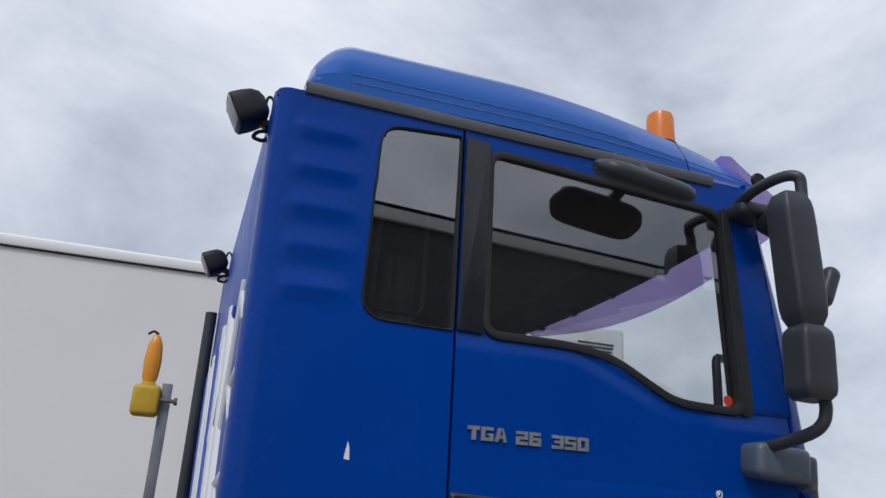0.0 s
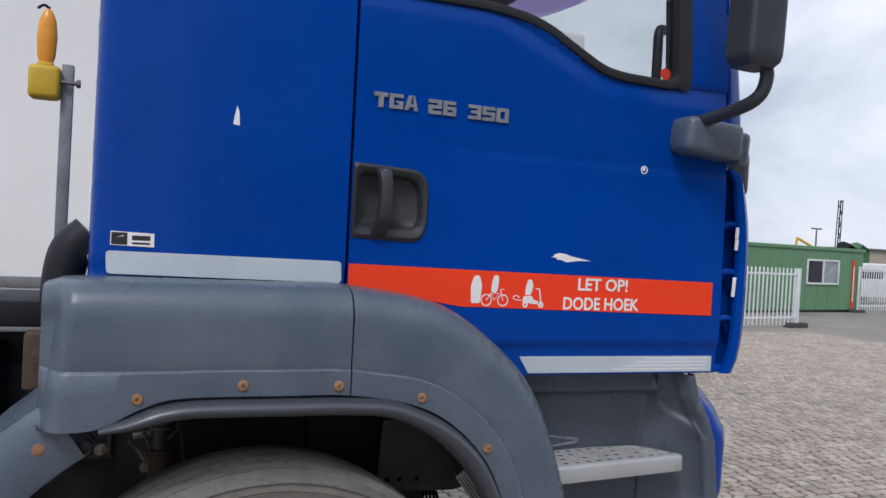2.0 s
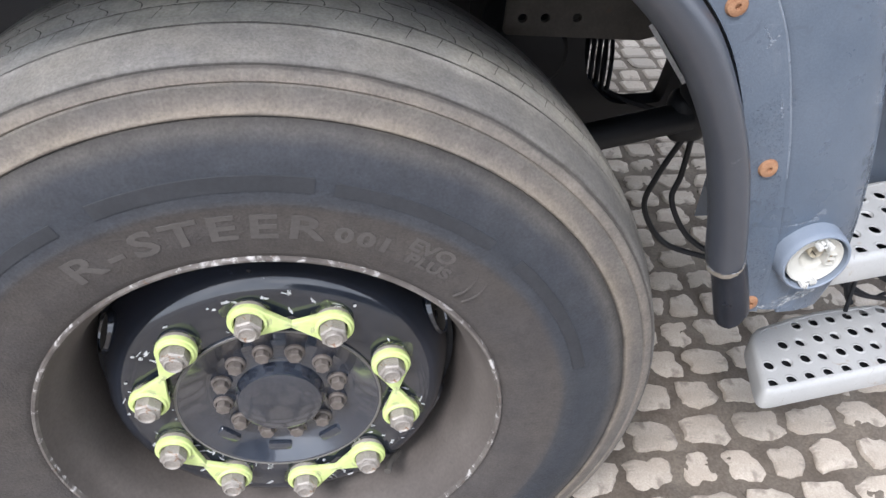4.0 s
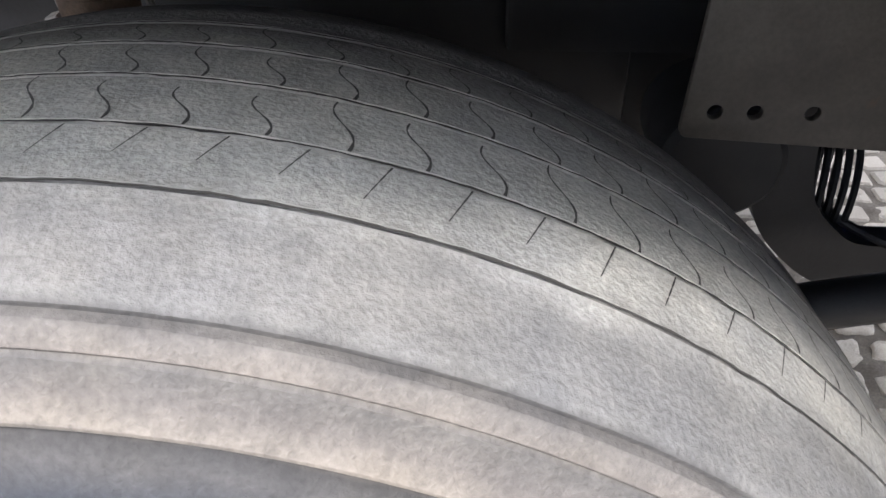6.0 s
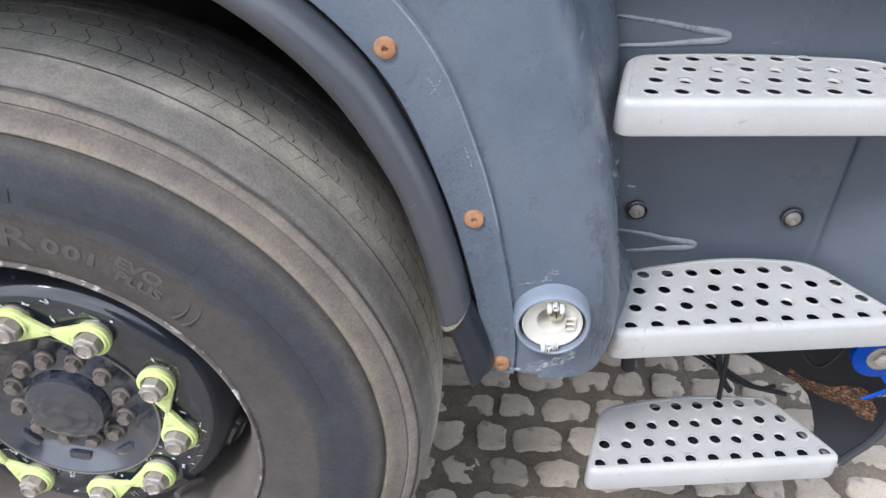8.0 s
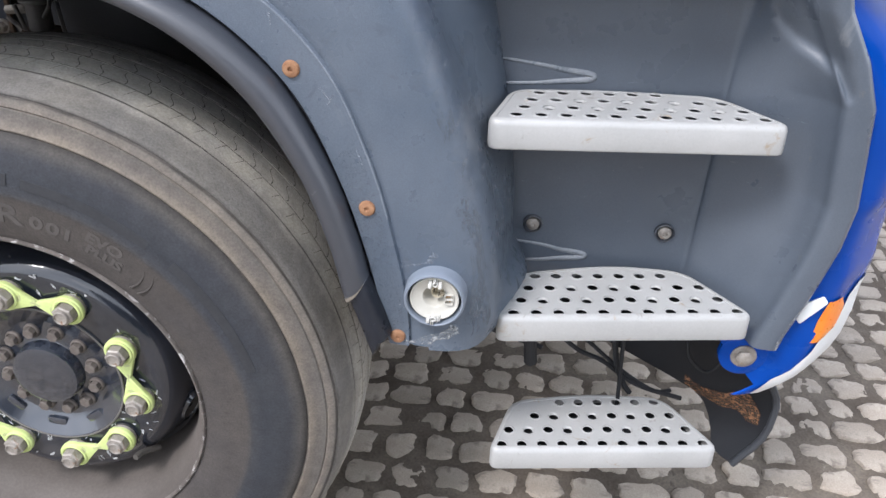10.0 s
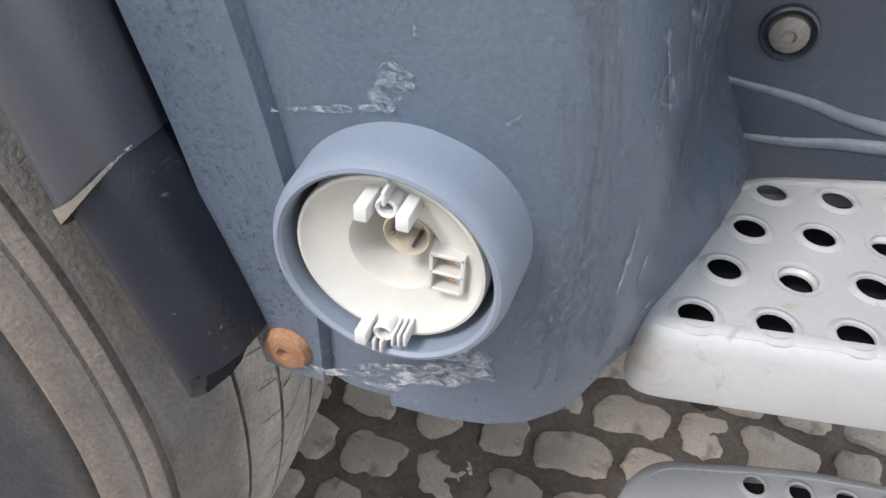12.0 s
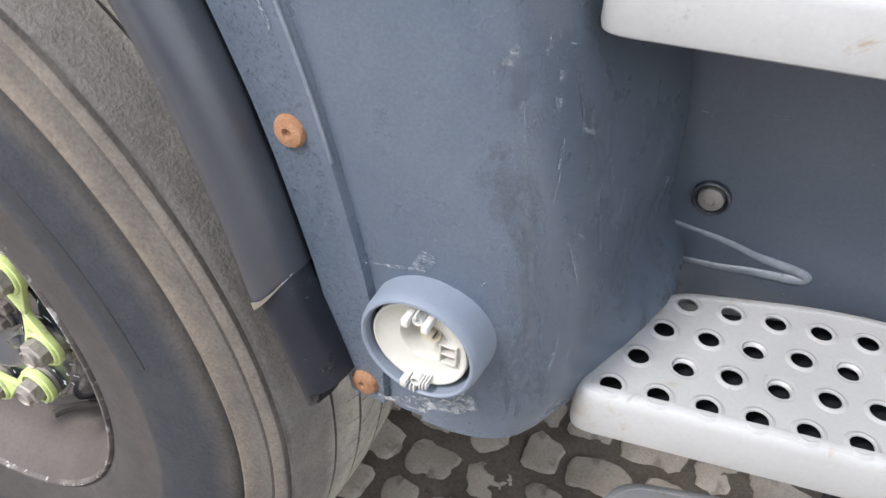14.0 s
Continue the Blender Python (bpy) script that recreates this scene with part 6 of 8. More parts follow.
rows = []
for k in range(15):
    z = 0.285 + 0.345 * k / 14
    xr = skirt_right(z)
    row = []
    for i in range(19):
        x = 0.90 + (xr - 0.90) * i / 18
        low = float(np.interp(x, (0.90, 0.956, 1.13, 1.20, 1.30), (0.53, 0.50, 0.39, 0.285, 0.285)))
        zz = low + (0.63 - low) * k / 14
        x = 0.90 + (skirt_right(zz) - 0.90) * i / 18
        row.append((x, 0.330 - 0.012 * (i / 18) - 0.075 * max(0.0, (i - 11) / 7) ** 2, zz))
    rows.append(row)
sheet(b, rows)
plate_edge = [r[-1] for r in rows]
skirt = part("front_skirt_plate", b, BLACK, truck, "scratched black skirt plate")
b = B()
tube(b, plate_edge, 0.007, 8)
part("plate_edge", b, MIRROR_BLACK, skirt, "rolled grey edge of the skirt plate")
b = B()
rust_rows = []
for f in (0.0, 0.35, 0.7, 1.0):
    rust_rows.append([(x, 0.330 - 0.012 * u - 0.075 * max(0.0, (18 * u - 11) / 7) ** 2 - 0.003, 0.420 - 0.28 * (x - 1.13) - 0.012 * math.sin(x * 55) + (0.020 + 0.50 * max(0, x - 1.175)) * (f - 0.5) * (1 + 0.35 * math.sin(x * 90 + 3 * f))) for x, u in [(1.13 + 0.135 * i / 14, (1.13 + 0.135 * i / 14 - 0.90) / 0.382) for i in range(15)]])
sheet(b, rust_rows)
part("rust_patch", b, RUST_FLAKE, skirt, "rust streak")
# hoses and rods between the steps
for pts, r in (([(0.84, 0.29, 0.56), (0.907, 0.28, 0.505), (0.962, 0.28, 0.479), (1.032, 0.28, 0.430), (1.121, 0.285, 0.402)], 0.0045), ([(0.91, 0.28, 0.54), (0.947, 0.28, 0.507), (1.007, 0.28, 0.455), (1.066, 0.28, 0.419), (1.10, 0.29, 0.415)], 0.0040),
               ([(0.965, 0.27, 0.66), (0.981, 0.27, 0.508), (1.002, 0.27, 0.443), (1.019, 0.27, 0.417)], 0.0055), ([(1.11, 0.29, 0.55), (1.12, 0.28, 0.504), (1.157, 0.28, 0.474), (1.183, 0.28, 0.515), (1.185, 0.285, 0.56)], 0.0030),
               ([(1.06, 0.33, 0.62), (1.12, 0.31, 0.585), (1.16, 0.30, 0.60)], 0.008), ([(0.816, 0.20, 0.66), (0.819, 0.20, 0.56), (0.822, 0.20, 0.522)], 0.0115)):
    b = B()
    tube(b, smooth_path(pts, 6), r, 8)
    part("cable", b, RUBBER, truck)

# ---------------------------------------------------------------- bumper
def bumper_x(z):
    """Where the bumper's slanting corner passes its middle depth."""
    return float(np.interp(z, (0.512, 0.530, 0.546, 0.57, 0.60, 0.65, 0.70, 0.755, 0.80, 0.855, 0.885, 1.02, 1.055, 1.065, 1.12, 1.20), (1.235, 1.262, 1.280, 1.295, 1.305, 1.312, 1.312, 1.320, 1.316, 1.318, 1.331, 1.334, 1.328, 1.320, 1.285, 1.205)))


CORNER = ((-0.055, 0.171), (-0.022, 0.182), (0.0, 0.200), (0.026, 0.229), (0.050, 0.258), (0.064, 0.290), (0.076, 0.400))


def bumper_y(x, z):
    """Depth of the bumper's corner."""
    c = bumper_x(z)
    return float(np.interp(x - c, [p[0] for p in CORNER], [p[1] for p in CORNER]))


b = B()
rows = []
for k in range(57):
    z = 0.512 + 0.693 * k / 56
    x = bumper_x(z)
    xi = well_edge(max(z, 0.635)) - 0.004 if z > 0.66 else min(1.225 - 0.85 * (z - 0.512), 1.215)
    half = [(min(xi, x - 0.065), 0.172)] + [(x + p, q) for p, q in CORNER] + [(x + 0.10, 0.80), (x + 0.105, 1.26)]
    rows.append([(p, q, z) for p, q in smooth_path(half + [(p, 2.52 - q) for p, q in half[::-1][1:]], 4)])
sheet(b, rows)
bumper = part("bumper", b, BLUE, truck, "blue bumper corner with a white flash")
b = B()
tri = flat_shape(round_poly([(1.226, 0.698), (1.272, 0.726), (1.280, 0.716), (1.246, 0.674)], 0.003), (), 0.001, 0.001, True, 0.1655)
part("white_flash", tri, WHITE, bumper)
b = B()
rows = []
for k in range(22):
    z = 0.514 + 0.206 * k / 21
    x0 = float(np.interp(z, (0.514, 0.553, 0.571, 0.606, 0.635, 0.660, 0.70, 0.72), (1.200, 1.226, 1.255, 1.281, 1.292, 1.322, 1.333, 1.350)))
    x1 = bumper_x(z) + 0.070
    rows.append([(x + 0.0022, bumper_y(x, z) - 0.0022, z) for x in [x0 + (x1 - x0) * i / 14 for i in range(15)]])
sheet(b, rows)
part("white_lip", b, WHITE, bumper, "white lower bumper lip")
b = B()
rows = []
for k in range(11):
    z = 0.630 + 0.080 * k / 10
    x0 = float(np.interp(z, (0.630, 0.676, 0.710), (1.272, 1.276, 1.287)))
    x1 = float(np.interp(z, (0.630, 0.650, 0.684, 0.710), (1.293, 1.322, 1.328, 1.314)))
    rows.append([(x + 0.002, bumper_y(x, z) - 0.0022 - 0.0018 * math.sin(math.pi * i / 8), z) for i, x in [(i, x0 + (x1 - x0) * i / 8) for i in range(9)]])
sheet(b, rows)
part("indicator", b, AMBER, bumper, "orange indicator lens")
b = B()
lathe(b, [(0.012, 0.040), (0.0, 0.040), (-0.003, 0.036), (-0.003, 0.012)], 32, at=(1.174, 0.172, 0.597))
part("bolt_boss", b, BLUE, bumper, "round blue boss under the bolt")
b = B()
lathe(b, [(0.010, 0.0150), (-0.006, 0.0148), (-0.009, 0.011), (-0.010, 0.006), (-0.010, 0.0)], 6, at=(1.174, 0.166, 0.597))
lathe(b, [(0.010, 0.0215), (-0.001, 0.0215), (-0.003, 0.019), (-0.003, 0.008)], 24, at=(1.174, 0.168, 0.597))
part("bumper_bolt", b, NUT_STEEL, bumper, "rusty hexagon bumper bolt")

# ---------------------------------------------------------------- front wheel
wheel = new("front_wheel")
wheel["local_axes"] = True
wheel.parent = truck
wheel.matrix_parent_inverse = Matrix.Translation(truck.location).inverted()
wheel.location = (0, 0, 0.53)
tagged(wheel, "black steel front wheel with worn dusty tyre")
def tread_r(y):
    return 0.534 - (1.3 if y < 0.14 else 0.72) * (y - 0.14) ** 2


GROOVES = (0.071, 0.111, 0.158, 0.204, 0.246)
side = [(0.010, 0.284), (-0.004, 0.289), (-0.010, 0.297), (-0.013, 0.303), (-0.016, 0.308), (-0.0165, 0.313), (-0.019, 0.318), (-0.0225, 0.345), (-0.0240, 0.372), (-0.0255, 0.376), (-0.0255, 0.380), (-0.0250, 0.384),
        (-0.0235, 0.412), (-0.0185, 0.436), (-0.0110, 0.455), (-0.0060, 0.4640), (-0.0030, 0.4660), (-0.0060, 0.4685), (-0.0060, 0.4705), (0.0000, 0.4800), (0.0030, 0.4880), (0.0045, 0.4945), (0.0070, 0.4960), (0.0055, 0.4985), (0.0075, 0.5040),
        (0.0105, 0.5090), (0.0150, 0.5100), (0.0145, 0.5130), (0.0180, 0.5155), (0.024, 0.5172), (0.040, 0.5212), (0.055, 0.5247)]
tread_p = []
for y in GROOVES:
    r = tread_r(y)
    wd, dp = (0.0016, 0.004) if y < 0.08 else (0.0020, 0.007)
    tread_p += [(y - wd - 0.0006, r), (y - wd, r - 0.0008), (y - wd * 0.7, r - dp), (y + wd * 0.7, r - dp), (y + wd, r - 0.0008), (y + wd + 0.0006, r)]
    tread_p.append((y + 0.014, tread_r(y + 0.014)))
far = [(0.322 - y, r) for y, r in side[::-1]]
b = B()
lathe(b, side + tread_p + far, 160)
part("tyre", b, TYRE, wheel, "worn dusty grey tyre", 32)
# dark bands laid over the grooves in place of the shade inside them
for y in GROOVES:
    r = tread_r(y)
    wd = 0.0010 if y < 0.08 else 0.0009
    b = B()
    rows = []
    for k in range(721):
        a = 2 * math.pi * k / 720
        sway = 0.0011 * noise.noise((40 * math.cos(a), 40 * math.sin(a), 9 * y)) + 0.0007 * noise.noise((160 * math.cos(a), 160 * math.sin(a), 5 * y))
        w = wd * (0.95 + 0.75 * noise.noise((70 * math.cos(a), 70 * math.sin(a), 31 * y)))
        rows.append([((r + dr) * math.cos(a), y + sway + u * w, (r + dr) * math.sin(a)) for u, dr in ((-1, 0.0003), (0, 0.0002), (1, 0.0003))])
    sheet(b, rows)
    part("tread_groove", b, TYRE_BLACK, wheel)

# worn sipes: short curved slots across the ribs
b = B()
random.seed(5)
PITCHES = 92
for y0, y1, skew, ph, wide in ((0.1085, 0.084, 0.009, 0.0, 0.0010), (0.113, 0.156, 0.012, 0.594, 0.0016), (0.160, 0.202, 0.012, 0.73, 0.0016), (0.206, 0.244, 0.010, 0.12, 0.0014)):
    for k in range(PITCHES):
        a0 = 2 * math.pi * (k + ph + random.uniform(-0.03, 0.03)) / PITCHES
        length = random.uniform(0.75, 1.0)
        pts = []
        for s_ in range(11):
            t = s_ / 10
            y = y0 + (y1 - y0) * t * length
            a = a0 + (skew * t - (0.0034 * math.sin(2 * math.pi * t) if y1 > y0 else 0.0)) / 0.534
            r = tread_r(y) + 0.0005
            w = wide * (0.45 + 0.75 * abs(math.sin(9.7 * k + 2.1 * s_))) * (1 - 0.45 * t)
            pts.append([(r * math.cos(a - w), y, r * math.sin(a - w)), (r * math.cos(a + w), y, r * math.sin(a + w))])
        sheet(b, pts)
tagged(part("tread_slot", b, TYRE_BLACK, wheel, "fine dark slots across the tread"), kind="stuff")


def arc_text(txt, deg, r, size, stretch=1.2):
    a = radians(deg)
    m = Matrix.Translation((r * math.cos(a), -0.0228 - 0.05 * (r - 0.346), r * math.sin(a))) @ Matrix.Rotation(-(a - math.pi / 2), 4, "Y") @ Matrix.Rotation(radians(4), 4, "X") @ RX
    return lettering(txt, size, m, 0.0005, 1.0, 0, stretch, 0.0009)


for txt, deg, size, r in (("R", 120.0, 0.045, 0.346), ("-", 113.6, 0.045, 0.346), ("S", 108.0, 0.045, 0.346), ("T", 101.4, 0.045, 0.346), ("E", 94.6, 0.045, 0.346), ("E", 87.7, 0.045, 0.346), ("R", 80.4, 0.045, 0.346),
                          ("0", 73.6, 0.028, 0.344), ("0", 69.6, 0.028, 0.344), ("1", 66.0, 0.028, 0.344), ("EVO", 57.4, 0.024, 0.358), ("PLUS", 56.2, 0.021, 0.338)):
    part("tyre_letter", arc_text(txt, deg, r, size, 1.45 if len(txt) == 1 else 1.25), TYRE_LETTER, wheel, "raised rubber lettering")
# plain moulded bands on the sidewall
for a0, a1, r0, r1 in ((50, 77, 0.393, 0.410), (80, 112, 0.393, 0.413), (14, 44, 0.393, 0.410), (118, 150, 0.393, 0.410)):
    b = B()
    lathe(b, [(-0.0230, r0), (-0.0256, r0 + 0.001), (-0.0246, r1 - 0.001), (-0.0220, r1)], 24, radians(a0), radians(a1))
    part("sidewall_band", b, TYRE_BAND, wheel)
# moulded brackets beside the lettering
for off in (0.0, -2.6):
    b = B()
    pts = smooth_path([(53 + off, 0.380), (49 + off, 0.372), (46.5 + off, 0.355), (46 + off, 0.335), (47 + off, 0.320)], 6)
    tube(b, [(r * math.cos(radians(a)), -0.0222, r * math.sin(radians(a))) for a, r in pts], 0.0016, 6)
    part("sidewall_mould", b, TYRE, wheel)
# rim
b = B()
lathe(b, [(0.000, 0.300), (-0.0115, 0.2990), (-0.0155, 0.2968), (-0.0152, 0.2940), (-0.0100, 0.2915)], 120)
part("rim_flange", b, RIM_EDGE, wheel, "chipped pale rim edge")
b = B()
lathe(b, [(-0.0100, 0.2915), (0.004, 0.2855), (0.016, 0.2800), (0.026, 0.2720), (0.046, 0.2660), (0.100, 0.2600), (0.150, 0.2540)], 96)
part("rim_barrel", b, RIM_DUST, wheel, "dusty brown inside of the rim")
b = B()
lathe(b, [(0.150, 0.2545), (0.138, 0.2500), (0.118, 0.2430), (0.084, 0.2330), (0.056, 0.2230), (0.044, 0.2130), (0.0385, 0.2010), (0.0375, 0.1900), (0.0375, 0.1370), (0.043, 0.1360)], 96)
disc = part("wheel_disc", b, RIM_BLACK, wheel, "black painted wheel disc with paint flecks")
# hand holes in the dished part of the disc
for k in range(8):
    a = radians(22.5 + 45 * k)
    b = B()
    lathe(b, [(0.0, 0.0), (-0.0015, 0.020), (-0.003, 0.026), (0.002, 0.029)], 20)
    bmesh.ops.scale(b, vec=(0.72, 1, 1.15), verts=b.verts)
    bmesh.ops.rotate(b, cent=(0, 0, 0), matrix=Matrix.Rotation(radians(72), 3, "Z"), verts=b.verts)
    bmesh.ops.translate(b, vec=(0.2365, 0.098, 0), verts=b.verts)
    bmesh.ops.rotate(b, cent=(0, 0, 0), matrix=Matrix.Rotation(-a, 3, "Y"), verts=b.verts)
    hh = part("hand_hole", b, TYRE_BLACK, wheel)
    b = B()
    lathe(b, [(-0.001, 0.0255), (-0.0055, 0.0275), (-0.0055, 0.0295), (0.002, 0.0325)], 24)
    bmesh.ops.scale(b, vec=(0.72, 1, 1.15), verts=b.verts)
    bmesh.ops.rotate(b, cent=(0, 0, 0), matrix=Matrix.Rotation(radians(72), 3, "Z"), verts=b.verts)
    bmesh.ops.translate(b, vec=(0.2365, 0.098, 0), verts=b.verts)
    bmesh.ops.rotate(b, cent=(0, 0, 0), matrix=Matrix.Rotation(-a, 3, "Y"), verts=b.verts)
    part("hole_edge", b, RIM_BLACK, hh)
b = B()
lathe(b, [(0.050, 0.139), (0.036, 0.1385), (0.0345, 0.1362), (0.0348, 0.1345), (0.0365, 0.1320), (0.0460, 0.1165), (0.0555, 0.1010), (0.0570, 0.0970), (0.057, 0.065), (0.055, 0.0605), (0.040, 0.0585), (0.0345, 0.0560), (0.0325, 0.050), (0.0318, 0.030), (0.0312, 0.0)], 96)
hub = part("hub", b, HUB_GREY, wheel, "dark painted hub with centre cap")
b = B()
lathe(b, [(0.0350, 0.1385), (0.0340, 0.1378), (0.0338, 0.1362), (0.0345, 0.1350)], 96)
part("hub_edge", b, STEEL_DIRTY, wheel)
for k in range(3):
    b = B()
    a = radians(-60 - 40 * k + 5)
    rbox(b, (0.113 * math.cos(a), 0.0500, 0.113 * math.sin(a)), (0.034, 0.010, 0.018), 0.003, 2, Matrix.Rotation(-(a + math.pi / 2), 4, "Y"))
    part("hub_lug", b, HUB_GREY, wheel)
# hub bolts
b = B()
lathe(b, [(0.0, 0.0112), (-0.003, 0.0112), (-0.0045, 0.0098), (-0.0045, 0.0085)], 20)
cyl(b, (0, 0.002, 0), (0, -0.0125, 0), 0.0082, None, 6, 0.0008)
lathe(b, [(-0.0126, 0.0058), (-0.0098, 0.0050), (-0.0098, 0.0)], 12)
first = part("hub_bolt", b, HUB_BOLT, wheel, "rusty hub bolt")
for k in range(12):
    a = radians(12 + 30 * k)
    ob = first if k == 0 else first.copy()
    if k:
        scene.collection.objects.link(ob)
    ob.location = (0.0805 * math.cos(a), 0.0565, 0.0805 * math.sin(a))
    ob.scale = (1.22, 1.15, 1.22)
    ob.rotation_euler = (0, 0.7 * k, 0)
# wheel nuts with lime indicators
b = B()
lathe(b, [(0.0375, 0.0235), (0.0335, 0.0235), (0.0310, 0.0215), (0.030, 0.018)], 28)
cyl(b, (0, 0.034, 0), (0, 0.006, 0), 0.0182, 0.0178, 6, 0.002)
lathe(b, [(0.0062, 0.0125), (0.0015, 0.0118), (0.0005, 0.0105), (0.0030, 0.0095), (0.0030, 0.0)], 20)
nut = part("wheel_nut", b, NUT_STEEL, wheel, "weathered steel wheel nut")
tip = [(0.0248 * math.cos(radians(t)), 0.0248 * math.sin(radians(t))) for t in range(48, 313, 12)] + [(0.0525, -0.0016), (0.0525, 0.0016)]
hole = [(0.0190 * math.cos(radians(t)), 0.0190 * math.sin(radians(t))) for t in range(0, 360, 15)]
ind_bm = flat_shape(tip, [hole], 0.003, 0.0012, True, 0.0)
lathe(ind_bm, [(0.004, 0.0246), (-0.006, 0.0236), (-0.0075, 0.0224), (-0.0075, 0.0195), (0.004, 0.0190)], 28)
ind = part("nut_indicator", ind_bm, LIME, wheel, "lime green nut indicator")
smear_bm = flat_shape([((0.029 + 0.003 * math.sin(radians(3 * t)) + 0.002 * math.sin(radians(7 * t))) * math.cos(radians(t)) - 0.004, (0.028 + 0.003 * math.cos(radians(2 * t))) * math.sin(radians(t))) for t in range(0, 360, 10)], (), 0.0004, 0, True, 0.0)
smear = part("paint_smear", smear_bm, LIME_PAINT, wheel, "dried yellow-green paint round the nut")
for k in range(10):
    a = radians(98 - 36 * k)
    turn = -36 if k % 2 == 0 else 36
    c = (0.1675 * math.cos(a), 0.0, 0.1675 * math.sin(a))
    to = a + radians(turn)
    d = (0.1675 * math.cos(to) - c[0], 0.1675 * math.sin(to) - c[2])
    face = math.atan2(d[1], d[0])
    for ob0, y, ry in ((nut, 0.0, -0.4 * k), (ind, 0.0265, -face), (smear, 0.0365, 1.1 * k)):
        ob = ob0 if k == 0 else ob0.copy()
        if k:
            scene.collection.objects.link(ob)
        ob.location = (c[0], y, c[2])
        ob.rotation_euler = (0, ry, 0)
# flecks of white on the disc and the valve
random.seed(21)
for k in range(110):
    a = random.uniform(0, 2 * math.pi)
    if k % 3 == 0:
        a = radians(36 * round(math.degrees(a) / 36) + random.uniform(-9, 9))
    r = random.choice((random.uniform(0.190, 0.202), random.uniform(0.140, 0.150), random.uniform(0.150, 0.200)))
    b = B()
    w, h = random.uniform(0.0015, 0.0095), random.uniform(0.0008, 0.0036)
    spin = random.uniform(0, math.pi)
    ring = []
    for i in range(11):
        g = 2 * math.pi * i / 11
        f = random.uniform(0.35, 1.1)
        u, v = w * f * math.cos(g), h * f * math.sin(g)
        u, v = u * math.cos(spin) - v * math.sin(spin), u * math.sin(spin) + v * math.cos(spin)
        ring.append(b.verts.new(((r + v) * math.cos(a + u / r), 0.0370, (r + v) * math.sin(a + u / r))))
    b.faces.new(ring)
    part("paint_fleck", b, CHIP, wheel)
b = B()
tube(b, smooth_path([(0.165, 0.06, -0.165), (0.150, 0.03, -0.150), (0.145, 0.012, -0.146)], 4), 0.0055, 8)
part("valve", b, TYRE_BLACK, wheel, "tyre valve")
b = B()
lathe(b, [(0.12, 0.0), (0.12, 0.25)], 48)
part("brake_backplate", b, CHASSIS, wheel)

# ---------------------------------------------------------------- under the cab
b = B()
lathe(b, [(0.034, 0.712), (0.20, 0.712), (0.42, 0.705), (0.43, 0.690)], 40, radians(64), radians(120), at=(0, 0, 0.53))
part("wheel_arch_liner", b, BLACK, truck, "black wheel arch liner")
b = B()
rbox(b, (-1.9, 0.86, 0.98), (5.9, 0.09, 0.28), 0.01)
part("chassis_rail", b, CHASSIS, truck, "black steel chassis rail")
b = B()
rbox(b, (-1.9, 1.66, 0.98), (5.9, 0.09, 0.28), 0.01)
part("chassis_rail", b, CHASSIS, truck)
b = B()
rbox(b, (0.35, 1.26, 1.12), (1.3, 0.72, 0.62), 0.06, 2)
part("engine", b, CHASSIS, truck, "dark engine block between the rails")
# added dark sheet, blocks the bright ground behind so the gap reads shaded
b = B()
rbox(b, (-0.30, 0.72, 0.92), (1.30, 0.04, 0.78), 0.01)
part("splash_panel", b, CHASSIS, truck, "added dark sheet that keeps the gap behind the wheel in shade")
# two more added sheets, closing the gap left of the bracket with dark
b = B()
rbox(b, (0.50, 0.70, 1.08), (0.60, 0.03, 0.46), 0.01)
rbox(b, (0.365, 0.722, 0.82), (0.19, 0.012, 0.32), 0.004)
part("splash_panel", b, CHASSIS, truck)
b = B()
cyl(b, (0.425, 0.52, 0.800), (0.425, 0.66, 0.800), 0.066, None, 28, 0.008)
part("air_spring", b, RUBBER, truck, "round black rubber mount")
b = B()
rbox(b, (0.06, 0.62, 1.30), (0.86, 0.5, 0.20), 0.03, 2)
part("cab_underside", b, CHASSIS, truck)
b = B()
rbox(b, (0.0, 1.26, 0.53), (0.14, 1.9, 0.14), 0.03, 2)
part("front_axle", b, CHASSIS, truck)
b = B()
for k in range(3):
    pts = smooth_path([(-0.85, 0.80, 0.80), (0.0, 0.80, 0.66 - 0.022 * k), (0.80, 0.80, 0.78)], 8)
    rows = [[(x, y - 0.04, z), (x, y + 0.04, z), (x, y + 0.04, z + 0.018), (x, y - 0.04, z + 0.018)] for x, y, z in pts]
    sheet(b, rows, True)
part("leaf_spring", b, CHASSIS, truck)
# bracket plate with holes ahead of the wheel
pl = flat_shape(round_poly([(0.368, 0.850), (0.60, 0.836), (0.69, 0.86), (0.65, 1.04), (0.378, 1.05)], 0.008), [[(x + 0.0085 * math.cos(a), 0.876 + 0.0085 * math.sin(a)) for a in [2 * math.pi * k / 14 for k in range(14)]] for x in (0.397, 0.434, 0.487)], 0.004, 0.001, True, 0.50)
part("mounting_bracket", pl, BRACKET, truck, "dirty steel mounting bracket with holes")
b = B()
tube(b, [(0.36, 0.45, 0.642), (0.486, 0.45, 0.669), (0.66, 0.45, 0.708), (0.70, 0.45, 0.716)], 0.026, 12)
part("steering_rod", b, CHASSIS, truck, "black steering rod")
b = B()
rows = []
hk = smooth_path([(0.49, 0.56, 0.88), (0.492, 0.56, 0.80), (0.508, 0.56, 0.735), (0.545, 0.56, 0.690), (0.585, 0.56, 0.664), (0.645, 0.56, 0.659), (0.705, 0.56, 0.672), (0.725, 0.56, 0.74), (0.73, 0.56, 0.84)], 6)
